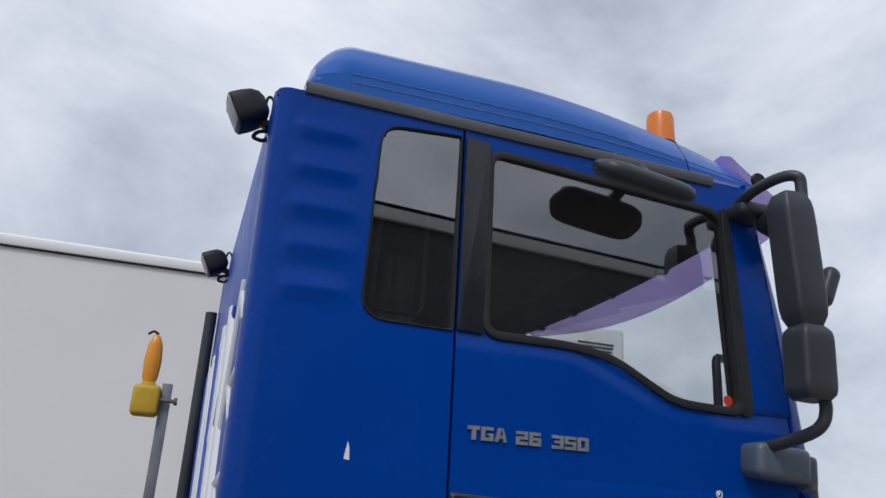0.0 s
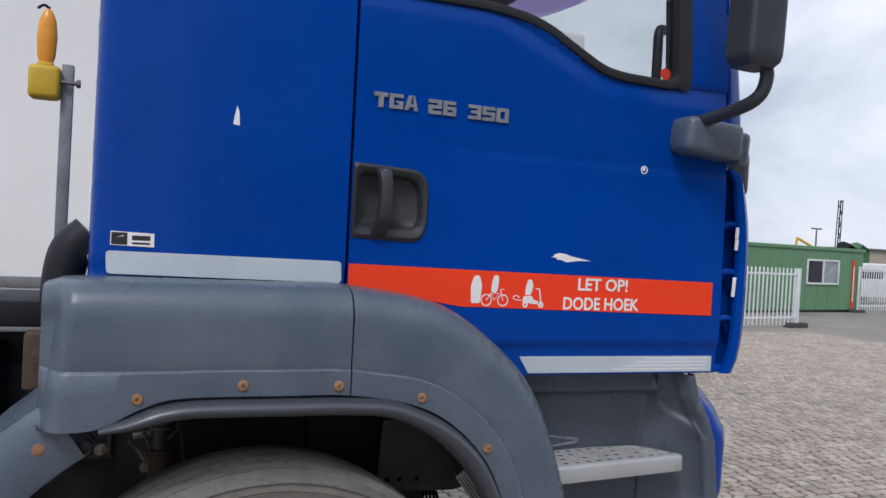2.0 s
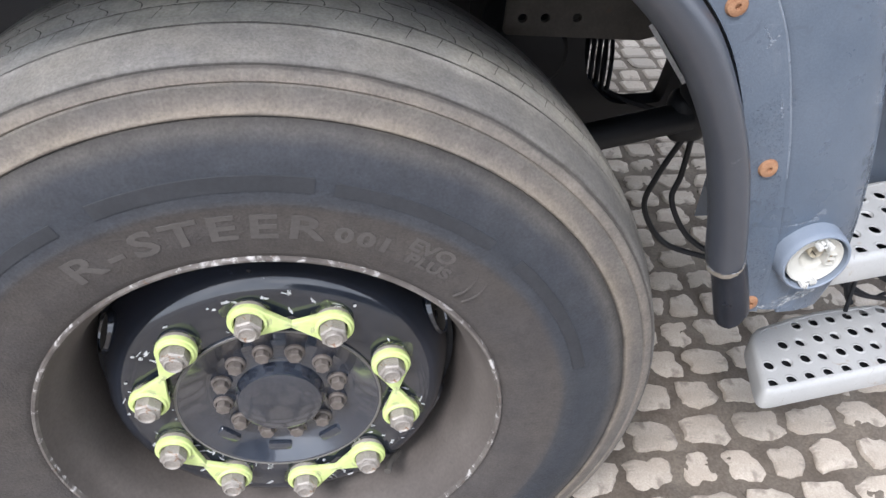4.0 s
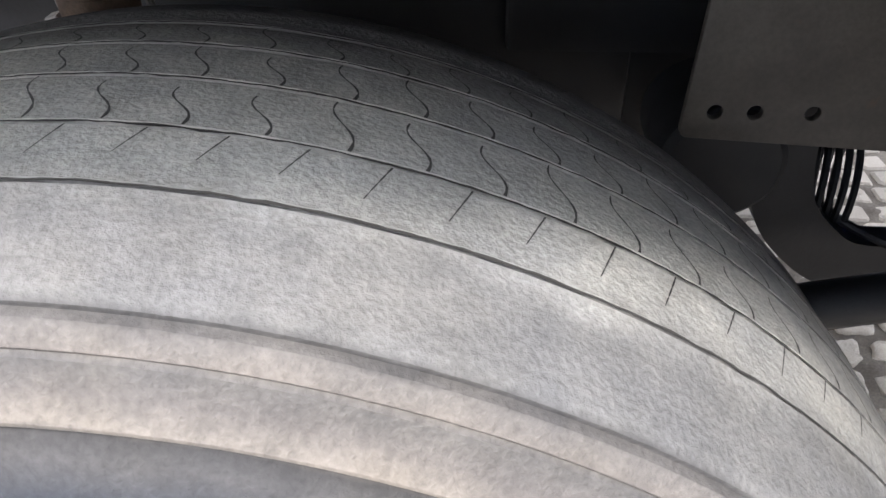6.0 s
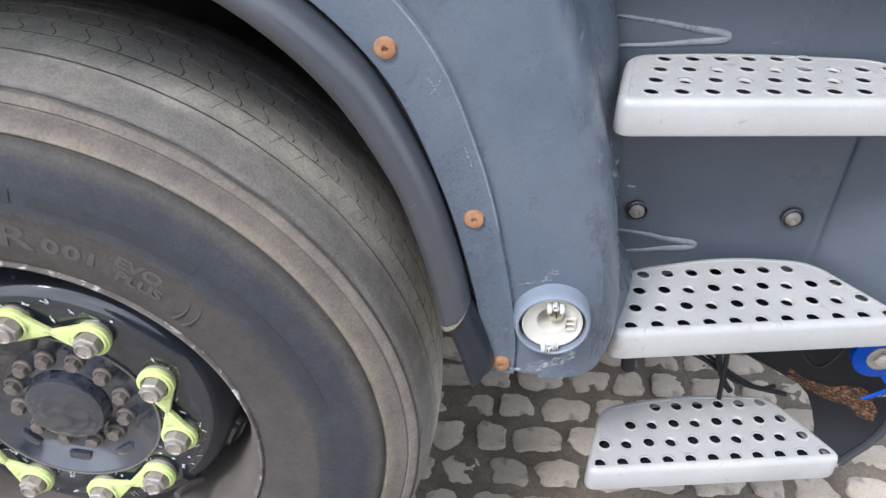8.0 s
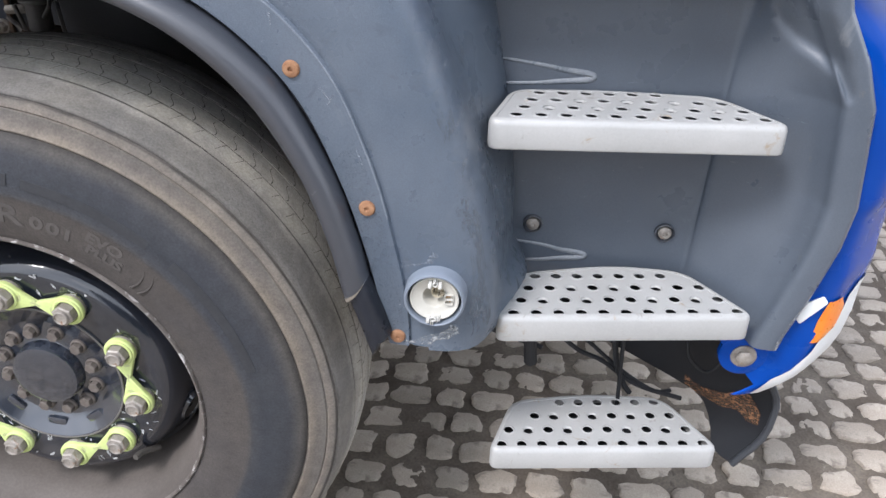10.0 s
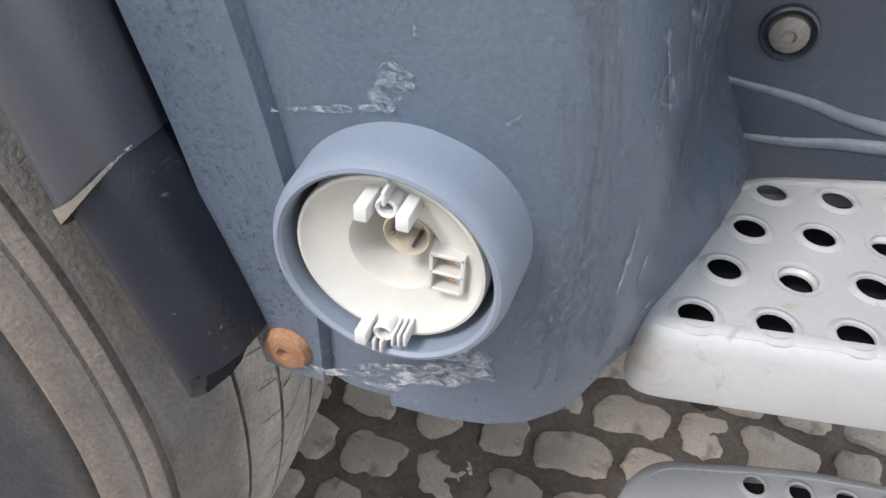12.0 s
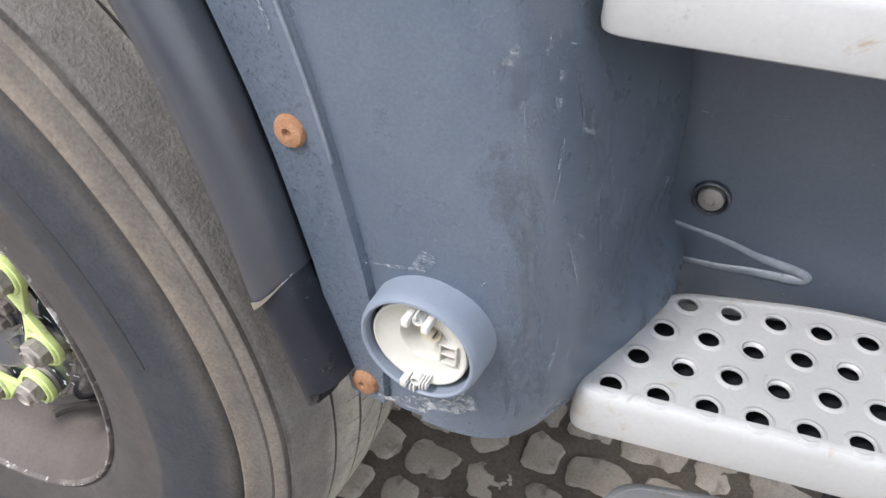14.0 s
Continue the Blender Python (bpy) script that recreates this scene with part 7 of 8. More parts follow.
for i, p in enumerate(hk):
    a, c = hk[max(0, i - 1)], hk[min(len(hk) - 1, i + 1)]
    t = Vector((c[0] - a[0], 0, c[2] - a[2])).normalized()
    o = Vector((-t.z, 0, t.x)) * 0.032
    rows.append([(p[0] + o.x, p[1] - 0.02, p[2] + o.z), (p[0] + o.x, p[1] + 0.02, p[2] + o.z), (p[0] - o.x, p[1] + 0.02, p[2] - o.z), (p[0] - o.x, p[1] - 0.02, p[2] - o.z)])
sheet(b, rows, True)
part("tow_bracket", b, CHASSIS, truck, "black curved steel bracket")
b = B()
for k in range(5):
    c = (0.552 + 0.012 * k, 0.62, 0.735 - 0.002 * k)
    b = B()
    tube(b, [(c[0] + 0.05 * math.cos(a) * 0.25, c[1] + 0.055 * math.cos(a), c[2] + 0.06 * math.sin(a)) for a in [2 * math.pi * i / 20 for i in range(21)]], 0.0045, 6, False)
    part("hose_ring", b, BLACK, truck, "ring of a black corrugated hose")
b = B()
rbox(b, (0.700, 0.46, 0.712), (0.07, 0.06, 0.09), 0.02, 3)
rbox(b, (0.70, 0.40, 0.86), (0.08, 0.10, 0.20), 0.02, 3)
part("cable_clamp", b, CHASSIS, truck)
for pts in ([(0.70, 0.44, 0.69), (0.665, 0.44, 0.60), (0.655, 0.44, 0.53), (0.70, 0.42, 0.46), (0.78, 0.40, 0.435), (0.84, 0.38, 0.43)],
            [(0.71, 0.44, 0.69), (0.71, 0.44, 0.60), (0.70, 0.43, 0.55), (0.74, 0.41, 0.48), (0.80, 0.38, 0.45), (0.85, 0.36, 0.44)],
            [(0.52, 0.62, 0.74), (0.60, 0.56, 0.70), (0.70, 0.48, 0.695)]):
    b = B()
    tube(b, smooth_path(pts, 8), 0.0055, 8)
    part("cable", b, RUBBER, truck, "loose black cable loop")
TAG = Matrix.Translation((0.613, 0.385, 0.870)) @ Matrix.Rotation(radians(52), 4, "Y")
b = B()
rbox(b, (0, 0, 0), (0.125, 0.003, 0.032), 0.001, 1)
bmesh.ops.transform(b, matrix=TAG, verts=b.verts)
tag = part("label_strip", b, surf("worn_label", (0.74, 0.73, 0.72), (0.55, 0.54, 0.53), scale=40, rough=0.6, grain=0.15), truck, "worn pale label strip")
b = B()
for k in range(3):
    rbox(b, (-0.004, -0.0022, -0.008 + 0.008 * k), (0.095, 0.0006, 0.0022), 0)
bmesh.ops.transform(b, matrix=TAG, verts=b.verts)
part("label_bar", b, CHASSIS, tag)
# damper and fittings behind the wheel top
DX, DY = -0.218, 0.585
b = B()
cyl(b, (DX, DY, 0.97), (DX, DY, 1.17), 0.024, None, 20, 0.003)
damper = part("damper", b, STEEL_DARK, truck, "grimy damper behind the wheel")
for z0, z1, r in ((0.905, 0.962, 0.040), (0.962, 0.972, 0.043), (0.70, 0.905, 0.030)):
    b = B()
    cyl(b, (DX, DY, z0), (DX, DY, z1), r, None, 24, 0.004)
    part("damper_joint", b, RUST_DARK if r > 0.035 else STEEL_DARK, damper, "brown rubber and rust round the joint")
for z0, z1, r in ((1.026, 1.036, 0.034), (1.042, 1.052, 0.036), (1.058, 1.070, 0.034)):
    b = B()
    cyl(b, (DX, DY, z0), (DX, DY, z1), r, None, 24, 0.003)
    part("damper_collar", b, STEEL_DIRTY, damper, "dull steel collar")
b = B()
cyl(b, (DX - 0.070, DY, 1.008), (DX - 0.024, DY, 1.012), 0.009, None, 12, 0.002)
part("air_fitting", b, NUT_STEEL, damper, "pale steel fitting")
b = B()
cyl(b, (-0.256, 0.575, 0.928), (-0.256, 0.555, 0.928), 0.013, None, 6, 0.002)
part("damper_bolt", b, NUT_STEEL, damper, "pale bolt head")
for pts in ([(-0.30, 0.60, 0.99), (-0.275, 0.60, 0.965), (-0.256, 0.58, 0.94)], [(-0.172, 0.56, 1.07), (-0.176, 0.56, 1.03), (-0.20, 0.57, 1.00)], [(-0.168, 0.57, 1.08), (-0.164, 0.57, 1.00), (-0.155, 0.57, 0.93)], [(-0.262, 0.575, 1.02), (-0.246, 0.57, 0.98), (-0.236, 0.57, 0.94)]):
    b = B()
    tube(b, smooth_path(pts, 5), 0.0045, 8)
    part("air_line", b, STEEL_DARK, damper, "thin grey air line")
b = B()
rbox(b, (-0.475, 0.684, 1.06), (0.264, 0.010, 0.268), 0.004)
frame_plate = part("frame_plate", b, PLATE_NAVY, truck, "dark chassis plate with bolts and worn edge")
b = B()
rbox(b, (-0.475, 0.678, 0.930), (0.270, 0.010, 0.010), 0.003)
rbox(b, (-0.347, 0.678, 1.060), (0.010, 0.010, 0.268), 0.003)
part("plate_edge", b, RUST_DARK, frame_plate, "brown worn plate edge")
for x in (-0.368, -0.410, -0.452, -0.494):
    b = B()
    cyl(b, (x, 0.680, 0.948), (x, 0.674, 0.948), 0.017, None, 20, 0.001)
    cyl(b, (x, 0.676, 0.948), (x, 0.660, 0.948), 0.0125, None, 6, 0.002)
    cyl(b, (x, 0.662, 0.948), (x, 0.650, 0.948), 0.0065, None, 12, 0.001)
    part("frame_bolt", b, NUT_STEEL, frame_plate, "dirty steel frame bolt")
# rear half of the mudguard below the joint
b = B()
rows = []
for k in range(13):
    a = radians(123 + 50 * k / 12)
    rows.append([(r * math.cos(a), y, 0.53 + r * math.sin(a)) for r, y in ((0.690, 0.060), (0.690, 0.052), (0.698, 0.048), (0.75, 0.044), (0.800, 0.048), (0.820, 0.065), (0.825, 0.16), (0.825, 0.34))])
sheet(b, rows)
low_guard = part("mudguard_lower", b, GREY, truck, "lower grey plastic mudguard section")
for (x, z) in ((-0.459, 1.127),):
    b = B()
    lathe(b, [(0.004, 0.012), (-0.001, 0.012), (-0.004, 0.007), (-0.004, 0.0)], 16, at=(x, 0.045, z))
    part("rivet", b, RUST, low_guard)
b = B()
rbox(b, (-0.410, 0.070, 1.098), (0.13, 0.012, 0.030), 0.006, 2, Matrix.Rotation(radians(-42), 4, "Y"))
cyl(b, (-0.375, 0.066, 1.130), (-0.375, 0.052, 1.130), 0.011, None, 6, 0.001)
part("guard_strut", b, BLACK, truck)
# chassis parts behind the cab
b = B()
rbox(b, (-2.55, 0.60, 1.345), (4.14, 0.30, 0.062), 0.006)
part("side_member", b, CHASSIS, truck, "dark steel member behind the cab")
b = B()
rbox(b, (-2.55, 0.44, 1.309), (4.14, 0.02, 0.010), 0.002)
part("side_member_edge", b, GALV, truck)
b = B()
rbox(b, (-0.508, 0.40, 1.245), (0.046, 0.08, 0.128), 0.004)
part("rusty_box", b, RUST_DARK, truck, "rust-brown steel box bracket")
b = B()
rbox(b, (-2.7, 0.60, 1.05), (4.2, 0.20, 0.40), 0.02)
part("side_tank", b, CHASSIS, truck)
# rear wheels and body stubs so that the truck stands
for x in (-3.4, -4.75):
    for y in (0.03, 2.2):
        b = B()
        lathe(b, [(0.0, 0.29), (-0.01, 0.30), (-0.02, 0.40), (0.0, 0.50), (0.03, 0.53), (0.28, 0.53), (0.30, 0.50), (0.30, 0.29), (0.10, 0.28), (0.08, 0.0)], 48, at=(x, y, 0.53))
        part("rear_wheel", b, TYRE_BLACK, truck, "dark rear wheel")
b = B()
lathe(b, [(0.0, 0.29), (-0.01, 0.30), (-0.02, 0.40), (0.0, 0.50), (0.03, 0.53), (0.28, 0.53), (0.30, 0.50), (0.30, 0.29), (0.10, 0.28), (0.08, 0.0)], 48, at=(0, 2.2, 0.53))
part("front_wheel", b, TYRE_BLACK, truck)


# ---------------------------------------------------------------- ground
FALL = 0.022


def gz(y):
    """The yard falls gently away beyond the truck."""
    return -FALL * min(max(0.0, y), 60.0)


b = B()
ys = [-400, -60, -12, -4, 0, 2, 6, 12, 20, 40, 60, 400]
sheet(b, [[(x, y, gz(y) - 0.009) for x in (-400, -60, -12, -3, 0, 3, 8, 16, 30, 60, 400)] for y in ys])
ground = single("ground", b, SAND, "sandy dirt between weathered stone pavers", "ground", kind="structure")


def far_paving():
    """Beyond the laid stones the same paving carries on as a surface."""
    m = surf("far_paving", (0.27, 0.245, 0.215), (0.33, 0.30, 0.265), scale=0.5, rough=0.85, grain=0.1, gscale=40, bump=0.0, stains=(((0.22, 0.20, 0.175), 0.3, 0.35),))
    n, l = m.node_tree.nodes, m.node_tree.links
    b_ = n["Principled BSDF"]
    src = b_.inputs["Base Color"].links[0].from_socket
    tc = n.new("ShaderNodeTexCoord")
    br = n.new("ShaderNodeTexBrick")
    br.inputs["Scale"].default_value = 1.0
    br.inputs["Brick Width"].default_value = 0.115
    br.inputs["Row Height"].default_value = 0.098
    br.inputs["Mortar Size"].default_value = 0.010
    br.inputs["Color1"].default_value = (1.05, 1.05, 1.05, 1)
    br.inputs["Color2"].default_value = (0.85, 0.85, 0.85, 1)
    br.inputs["Mortar"].default_value = (0.45, 0.43, 0.40, 1)
    l.new(tc.outputs["Object"], br.inputs["Vector"])
    x = n.new("ShaderNodeMixRGB")
    x.blend_type = "MULTIPLY"
    x.inputs[0].default_value = 1.0
    l.new(src, x.inputs[1])
    l.new(br.outputs[0], x.inputs[2])
    l.new(x.outputs[0], b_.inputs["Base Color"])
    return m


PX0, PX1, PY0, PY1 = -2.6, 15.0, -3.0, 13.0
b = B()
for x0, x1, y0, y1 in ((PX1, 300, -60, 300), (-300, PX0, -60, 300), (PX0, PX1, PY1, 300), (PX0, PX1, -60, PY0)):
    yy = [y for y in (y0, -30, -12, -3, 0, 5, 13, 25, 60, y1) if y0 <= y <= y1]
    yy = sorted(set(yy))
    sheet(b, [[(x, y, gz(y) - 0.004) for x in (x0, (x0 + x1) / 2, x1)] for y in yy])
single("pavement", b, far_paving(), "wide yard of weathered stone pavers", "pavement", kind="structure")

# ---------------------------------------------------------------- neighbouring white lorry
lorry = thing("box_lorry", (-4, 6.5, gz(6.5)), "white box lorry parked beside with cooling unit", "truck")
LY = 5.3
b = B()
prof = [(LY + 0.02, 0.84), (LY, 0.86), (LY, 0.985), (LY + 0.012, 0.99), (LY + 0.012, 3.635), (LY + 0.02, 3.64), (LY + 0.02, 3.652), (LY - 0.01, 3.655), (LY - 0.018, 3.69), (LY - 0.005, 3.735), (LY + 0.04, 3.765), (LY + 0.12, 3.775), (LY + 2.4, 3.775), (LY + 2.45, 3.70), (LY + 2.45, 0.84)]
sheet(b, [[(x, y, z) for y, z in prof] for x in (-14.0, -9.0, -4.0, 0.0, 2.50)])
vs0 = [b.verts.new((2.50, y, z)) for y, z in prof]
b.faces.new(vs0)
vs1 = [b.verts.new((-14.0, y, z)) for y, z in prof]
b.faces.new(vs1)
part("box_body", b, TRAILER_WHITE, lorry, "plain white box body")
b = B()
rbox(b, (-5.75, LY - 0.004, 1.035), (16.5, 0.02, 0.085), 0.006)
part("side_rail", b, GALV, lorry, "grey bottom rail")
b = B()
rbox(b, (-5.75, LY + 0.002, 3.645), (16.5, 0.03, 0.005), 0.0)
part("rail_gap", b, BLACK, lorry)
b = B()
rbox(b, (3.18, LY + 1.2, 3.05), (1.36, 2.2, 1.36), 0.06, 3)
unit = part("cooling_unit", b, WHITE, lorry, "white cooling unit with black louvres")
for k in range(3):
    b = B()
    rbox(b, (3.50, LY + 0.095, 3.525 - 0.04 * k), (0.42 - 0.02 * k, 0.02, 0.018), 0.004)
    part("louvre", b, BLACK, unit)
b = B()
rows = []
for x, z in ((3.90, 3.26), (4.05, 3.29), (4.35, 3.22), (4.65, 3.06), (4.95, 2.75), (5.15, 2.3), (5.2, 1.8), (5.2, 0.7)):
    rows.append([(x, LY + 0.10, 0.7), (x, LY + 0.06, z - 0.20), (x, LY + 0.12, z - 0.03), (x, LY + 0.30, z), (x, LY + 1.2, z + 0.03), (x, LY + 2.1, z), (x, LY + 2.3, z - 0.1), (x, LY + 2.3, 0.7)])
sheet(b, rows)
part("cab", b, WHITE, lorry, "white lorry cab")
b = B()
rbox(b, (4.45, LY + 0.075, 2.2), (0.8, 0.03, 0.7), 0.02)
part("cab_window", b, PILLAR, lorry)
b = B()
rbox(b, (5.35, LY - 0.05, 3.05), (0.10, 0.22, 0.45), 0.03, 3)
part("mirror", b, MIRROR_BLACK, lorry)
b = B()
rbox(b, (-4.5, LY + 1.2, 0.80), (18.5, 1.0, 0.22), 0.02)
part("frame", b, CHASSIS, lorry)
for x in (-12.0, -10.7, 4.4):
    for y in (LY + 0.1, LY + 2.0):
        b = B()
        lathe(b, [(0.0, 0.29), (0.0, 0.47), (0.03, 0.5), (0.27, 0.5), (0.30, 0.47), (0.30, 0.0)], 32, at=(x, y, gz(LY) + 0.505))
        part("wheel", b, TYRE_BLACK, lorry)

# long warehouse behind the camera, seen in the window glass
shed = thing("warehouse", (30, -36, 0), "long grey metal-clad warehouse with pale roof edge", "building")
SHED_TURN = Matrix.Translation((4, -29, 0)) @ Matrix.Rotation(radians(-7), 4, "Z")


def shed_part(name, c, size, r, mat, label=""):
    bm = B()
    rbox(bm, c, size, r)
    bmesh.ops.transform(bm, matrix=SHED_TURN, verts=bm.verts)
    part(name, bm, mat, shed, label)


shed_part("wall", (30.0, -8.0, 7.3), (60.0, 16.0, 14.6), 0.05, TRAILER_DARK, "grey metal cladding")
shed_part("fascia", (30.0, 0.1, 14.25), (60.4, 0.3, 0.58), 0.05, WHITE)
shed_part("roof_edge", (30.0, 0.1, 14.63), (60.6, 0.4, 0.13), 0.05, BLACK, "black roof edge")
for k in range(5):
    shed_part("loading_door", (6 + 11.0 * k, 0.05, 2.3), (4.2, 0.12, 4.6), 0.02, GALV, "grey roller door")

# ---------------------------------------------------------------- site cabin, fences and the distance
ZC = gz(20.0)
cabin = thing("site_cabin", (21.5, 21.0, ZC), "green metal site office cabin with white window", "cabin")
CA = math.atan2(0.7, 3.5)
CM = Matrix.Translation((21.9, 19.8, ZC)) @ Matrix.Rotation(CA, 4, "Z")


def cabin_part(name, boxes, mat, parent, label=""):
    bm = B()
    for c, s, r in boxes:
        rbox(bm, c, s, r, 1)
    bmesh.ops.transform(bm, matrix=CM, verts=bm.verts)
    return part(name, bm, mat, parent, label)


wall = cabin_part("wall", [((-1.3, 1.25, 1.17), (9.6, 2.5, 2.20), 0.03)], GREEN, cabin)
for k in range(13):
    cabin_part("wall_seam", [((-5.7 + 0.7 * k, -0.004, 1.15), (0.012, 0.012, 2.05), 0.002)], GREEN, wall)
cabin_part("roof_edge", [((-1.3, 1.25, 2.31), (9.7, 2.6, 0.13), 0.02)], GREEN, cabin, "green roof edge")
cabin_part("base_frame", [((-1.3, 1.25, 0.05), (9.5, 2.4, 0.10), 0.01)], CHASSIS, cabin)
win = cabin_part("window", [((0.90, -0.02, 1.88), (1.98, 0.05, 0.07), 0.01), ((0.90, -0.02, 1.04), (1.98, 0.05, 0.07), 0.01), ((-0.06, -0.02, 1.46), (0.07, 0.05, 0.90), 0.01), ((1.86, -0.02, 1.46), (0.07, 0.05, 0.90), 0.01), ((0.90, -0.02, 1.46), (0.08, 0.05, 0.84), 0.01)], WHITE, cabin, "white window frame")
cabin_part("pane", [((0.40, -0.008, 1.46), (0.92, 0.012, 0.80), 0.0)], PILLAR, win)
cabin_part("pane", [((1.40, -0.008, 1.46), (0.92, 0.012, 0.80), 0.0)], surf("pale_pane", (0.40, 0.44, 0.46), (0.22, 0.25, 0.26), scale=2.0, rough=0.1, bump=0.0), win)
cabin_part("sign_strip", [((2.85, -0.02, 1.05), (0.14, 0.02, 1.80), 0.005)], ORANGE_BAND, cabin, "narrow red sign strip")
cabin_part("sign_bar", [((2.85, -0.035, 1.05), (0.05, 0.006, 1.30), 0.0)], STICKER_WHITE, cabin)


def fence_panel(p0, p1, z, h, gap, label):
    """A white steel bar fence between two points."""
    p0, p1 = Vector(p0), Vector(p1)
    f = thing("fence", (p0.x, p0.y, z), label, "fence", "yard fences")
    d = p1 - p0
    n = int(d.length / gap)
    ang = Matrix.Rotation(math.atan2(d.y, d.x), 4, "Z")
    c = (p0 + p1) / 2
    for zz in (0.26, h - 0.16):
        bm = B()
        rbox(bm, (c.x, c.y, z + zz), (d.length, 0.04, 0.05), 0.006, 1, ang)
        part("rail", bm, WHITE, f)
    for k in range(n + 1):
        q = p0 + d * (k / n)
        bm = B()
        rbox(bm, (q.x, q.y, z + 0.06 + (h - 0.06) / 2), (0.035, 0.03, h - 0.06), 0.006, 1, ang)
        part("picket", bm, WHITE, f)
    for q, w in ((p0, 0.07), (p1, 0.10)):
        bm = B()
        rbox(bm, (q.x, q.y, z + h / 2), (w, w, h), 0.008, 1, ang)
        part("post", bm, WHITE, f)
        bm = B()
        rbox(bm, (q.x, q.y, z + 0.06), (0.7, 0.26, 0.13), 0.02, 2, ang)
        part("foot", bm, surf("rubber_foot_block", (0.05, 0.05, 0.052), (0.08, 0.08, 0.082), scale=6, rough=0.85, grain=0.1) if "rubber_foot_block" not in bpy.data.materials else bpy.data.materials["rubber_foot_block"], f, "dark recycled fence foot")
    return f


fence_panel((12.6, 13.7), (15.85, 14.25), gz(14.2), 1.55, 0.155, "white steel bar fence panel on dark feet")
fence_panel((24.9, 20.25), (32.5, 22.0), gz(21), 1.75, 0.17, "white steel bar fence beside the green cabin")

# parked white van behind the fence
van = thing("van", (33.0, 26.5, gz(26)), "white van parked behind the fence", "van")
b = B()
rows = []
for x, z in ((29.6, 0.75), (29.7, 1.0), (30.6, 1.12), (31.4, 1.75), (32.0, 1.90), (35.0, 1.92), (35.2, 1.0), (35.2, 0.4)):
    zz = gz(26)
    rows.append([(x, 26.0, zz + 0.35), (x, 25.95, zz + 0.5 * z + 0.1), (x, 26.05, zz + z), (x, 27.0, zz + z + 0.04), (x, 27.9, zz + z), (x, 28.0, zz + 0.35)])
sheet(b, rows)
part("body", b, WHITE, van)
b = B()
rbox(b, (32.3, 26.0, gz(26) + 1.42), (1.4, 0.06, 0.45), 0.03, 2)
part("window", b, PILLAR, van)
for x in (30.6, 34.2):
    b = B()
    lathe(b, [(0.0, 0.0), (0.0, 0.2), (0.0, 0.31), (0.2, 0.33), (0.22, 0.0)], 24, at=(x, 25.95, gz(26) + 0.33))
    part("wheel", b, TYRE_BLACK, van)

# distant sheds and machines over the cabin roof
FAR_BEIGE = surf("far_beige_wall", (0.36, 0.31, 0.25), (0.42, 0.37, 0.30), scale=0.2, rough=0.8, grain=0.03, bump=0)
FAR_GREY = surf("far_grey_wall", (0.14, 0.15, 0.15), (0.19, 0.20, 0.20), scale=0.2, rough=0.8, grain=0.03, bump=0)
shed = thing("shed", (52, 40, gz(40)), "distant beige and grey warehouse", "warehouse")
b = B()
rbox(b, (50, 42, gz(40) + 1.55), (5.8, 6, 3.1), 0.05, 1)
part("wall", b, FAR_BEIGE, shed)
b = B()
rbox(b, (58.5, 41, gz(40) + 1.6), (12, 5, 3.2), 0.05, 1)
part("wall", b, FAR_GREY, shed)
b = B()
rbox(b, (50, 42, gz(40) + 3.15), (6.0, 6.4, 0.12), 0.03, 1)
part("roof", b, FAR_GREY, shed)
exc = thing("excavator", (31, 29, gz(29)), "yellow excavator boom behind the cabin", "excavator")
b = B()
rbox(b, (29.5, 29.0, gz(29) + 0.5), (2.6, 2.2, 1.0), 0.1, 2)
part("track", b, CHASSIS, exc)
b = B()
rbox(b, (29.3, 29.0, gz(29) + 1.6), (2.0, 2.0, 1.2), 0.12, 2)
part("cab", b, YELLOW, exc)
b = B()
tube(b, [(30.40, 28.9, 1.6), (30.44, 28.9, 2.15), (30.48, 28.9, 2.44), (30.78, 28.9, 2.33), (31.42, 28.9, 2.08), (31.6, 28.9, 1.9)], 0.07, 6)
part("boom", b, YELLOW, exc, "yellow boom")
mast = thing("lattice_mast", (33.9, 29.6, gz(30)), "dark lattice mast in the distance", "mast")
for dx, dy in ((-0.14, -0.14), (0.14, -0.14), (0.14, 0.14), (-0.14, 0.14)):
    b = B()
    tube(b, [(33.9 + dx * 0.6, 29.6 + dy * 0.6, gz(30)), (34.0 + dx * 0.5, 29.6 + dy * 0.5, 4.6)], 0.028, 5)
    part("leg", b, CHASSIS, mast)
for k in range(16):
    b = B()
    z = -0.4 + 0.31 * k
    s = 1 if k % 2 else -1
    tube(b, [(33.92 - 0.08 * s, 29.52, z), (33.92 + 0.08 * s, 29.52, z + 0.31)], 0.022, 4)
    part("brace", b, CHASSIS, mast)
sl = thing("street_lamp", (33.4, 30.5, gz(30)), "slim grey twin street lamp", "street lamp")
b = B()
tube(b, [(33.4, 30.5, gz(30)), (33.4, 30.5, 3.05)], 0.05, 6)
part("pole", b, GALV, sl)
b = B()
tube(b, [(33.05, 30.5, 3.05), (33.75, 30.5, 3.05)], 0.045, 6)
part("arm", b, GALV, sl)
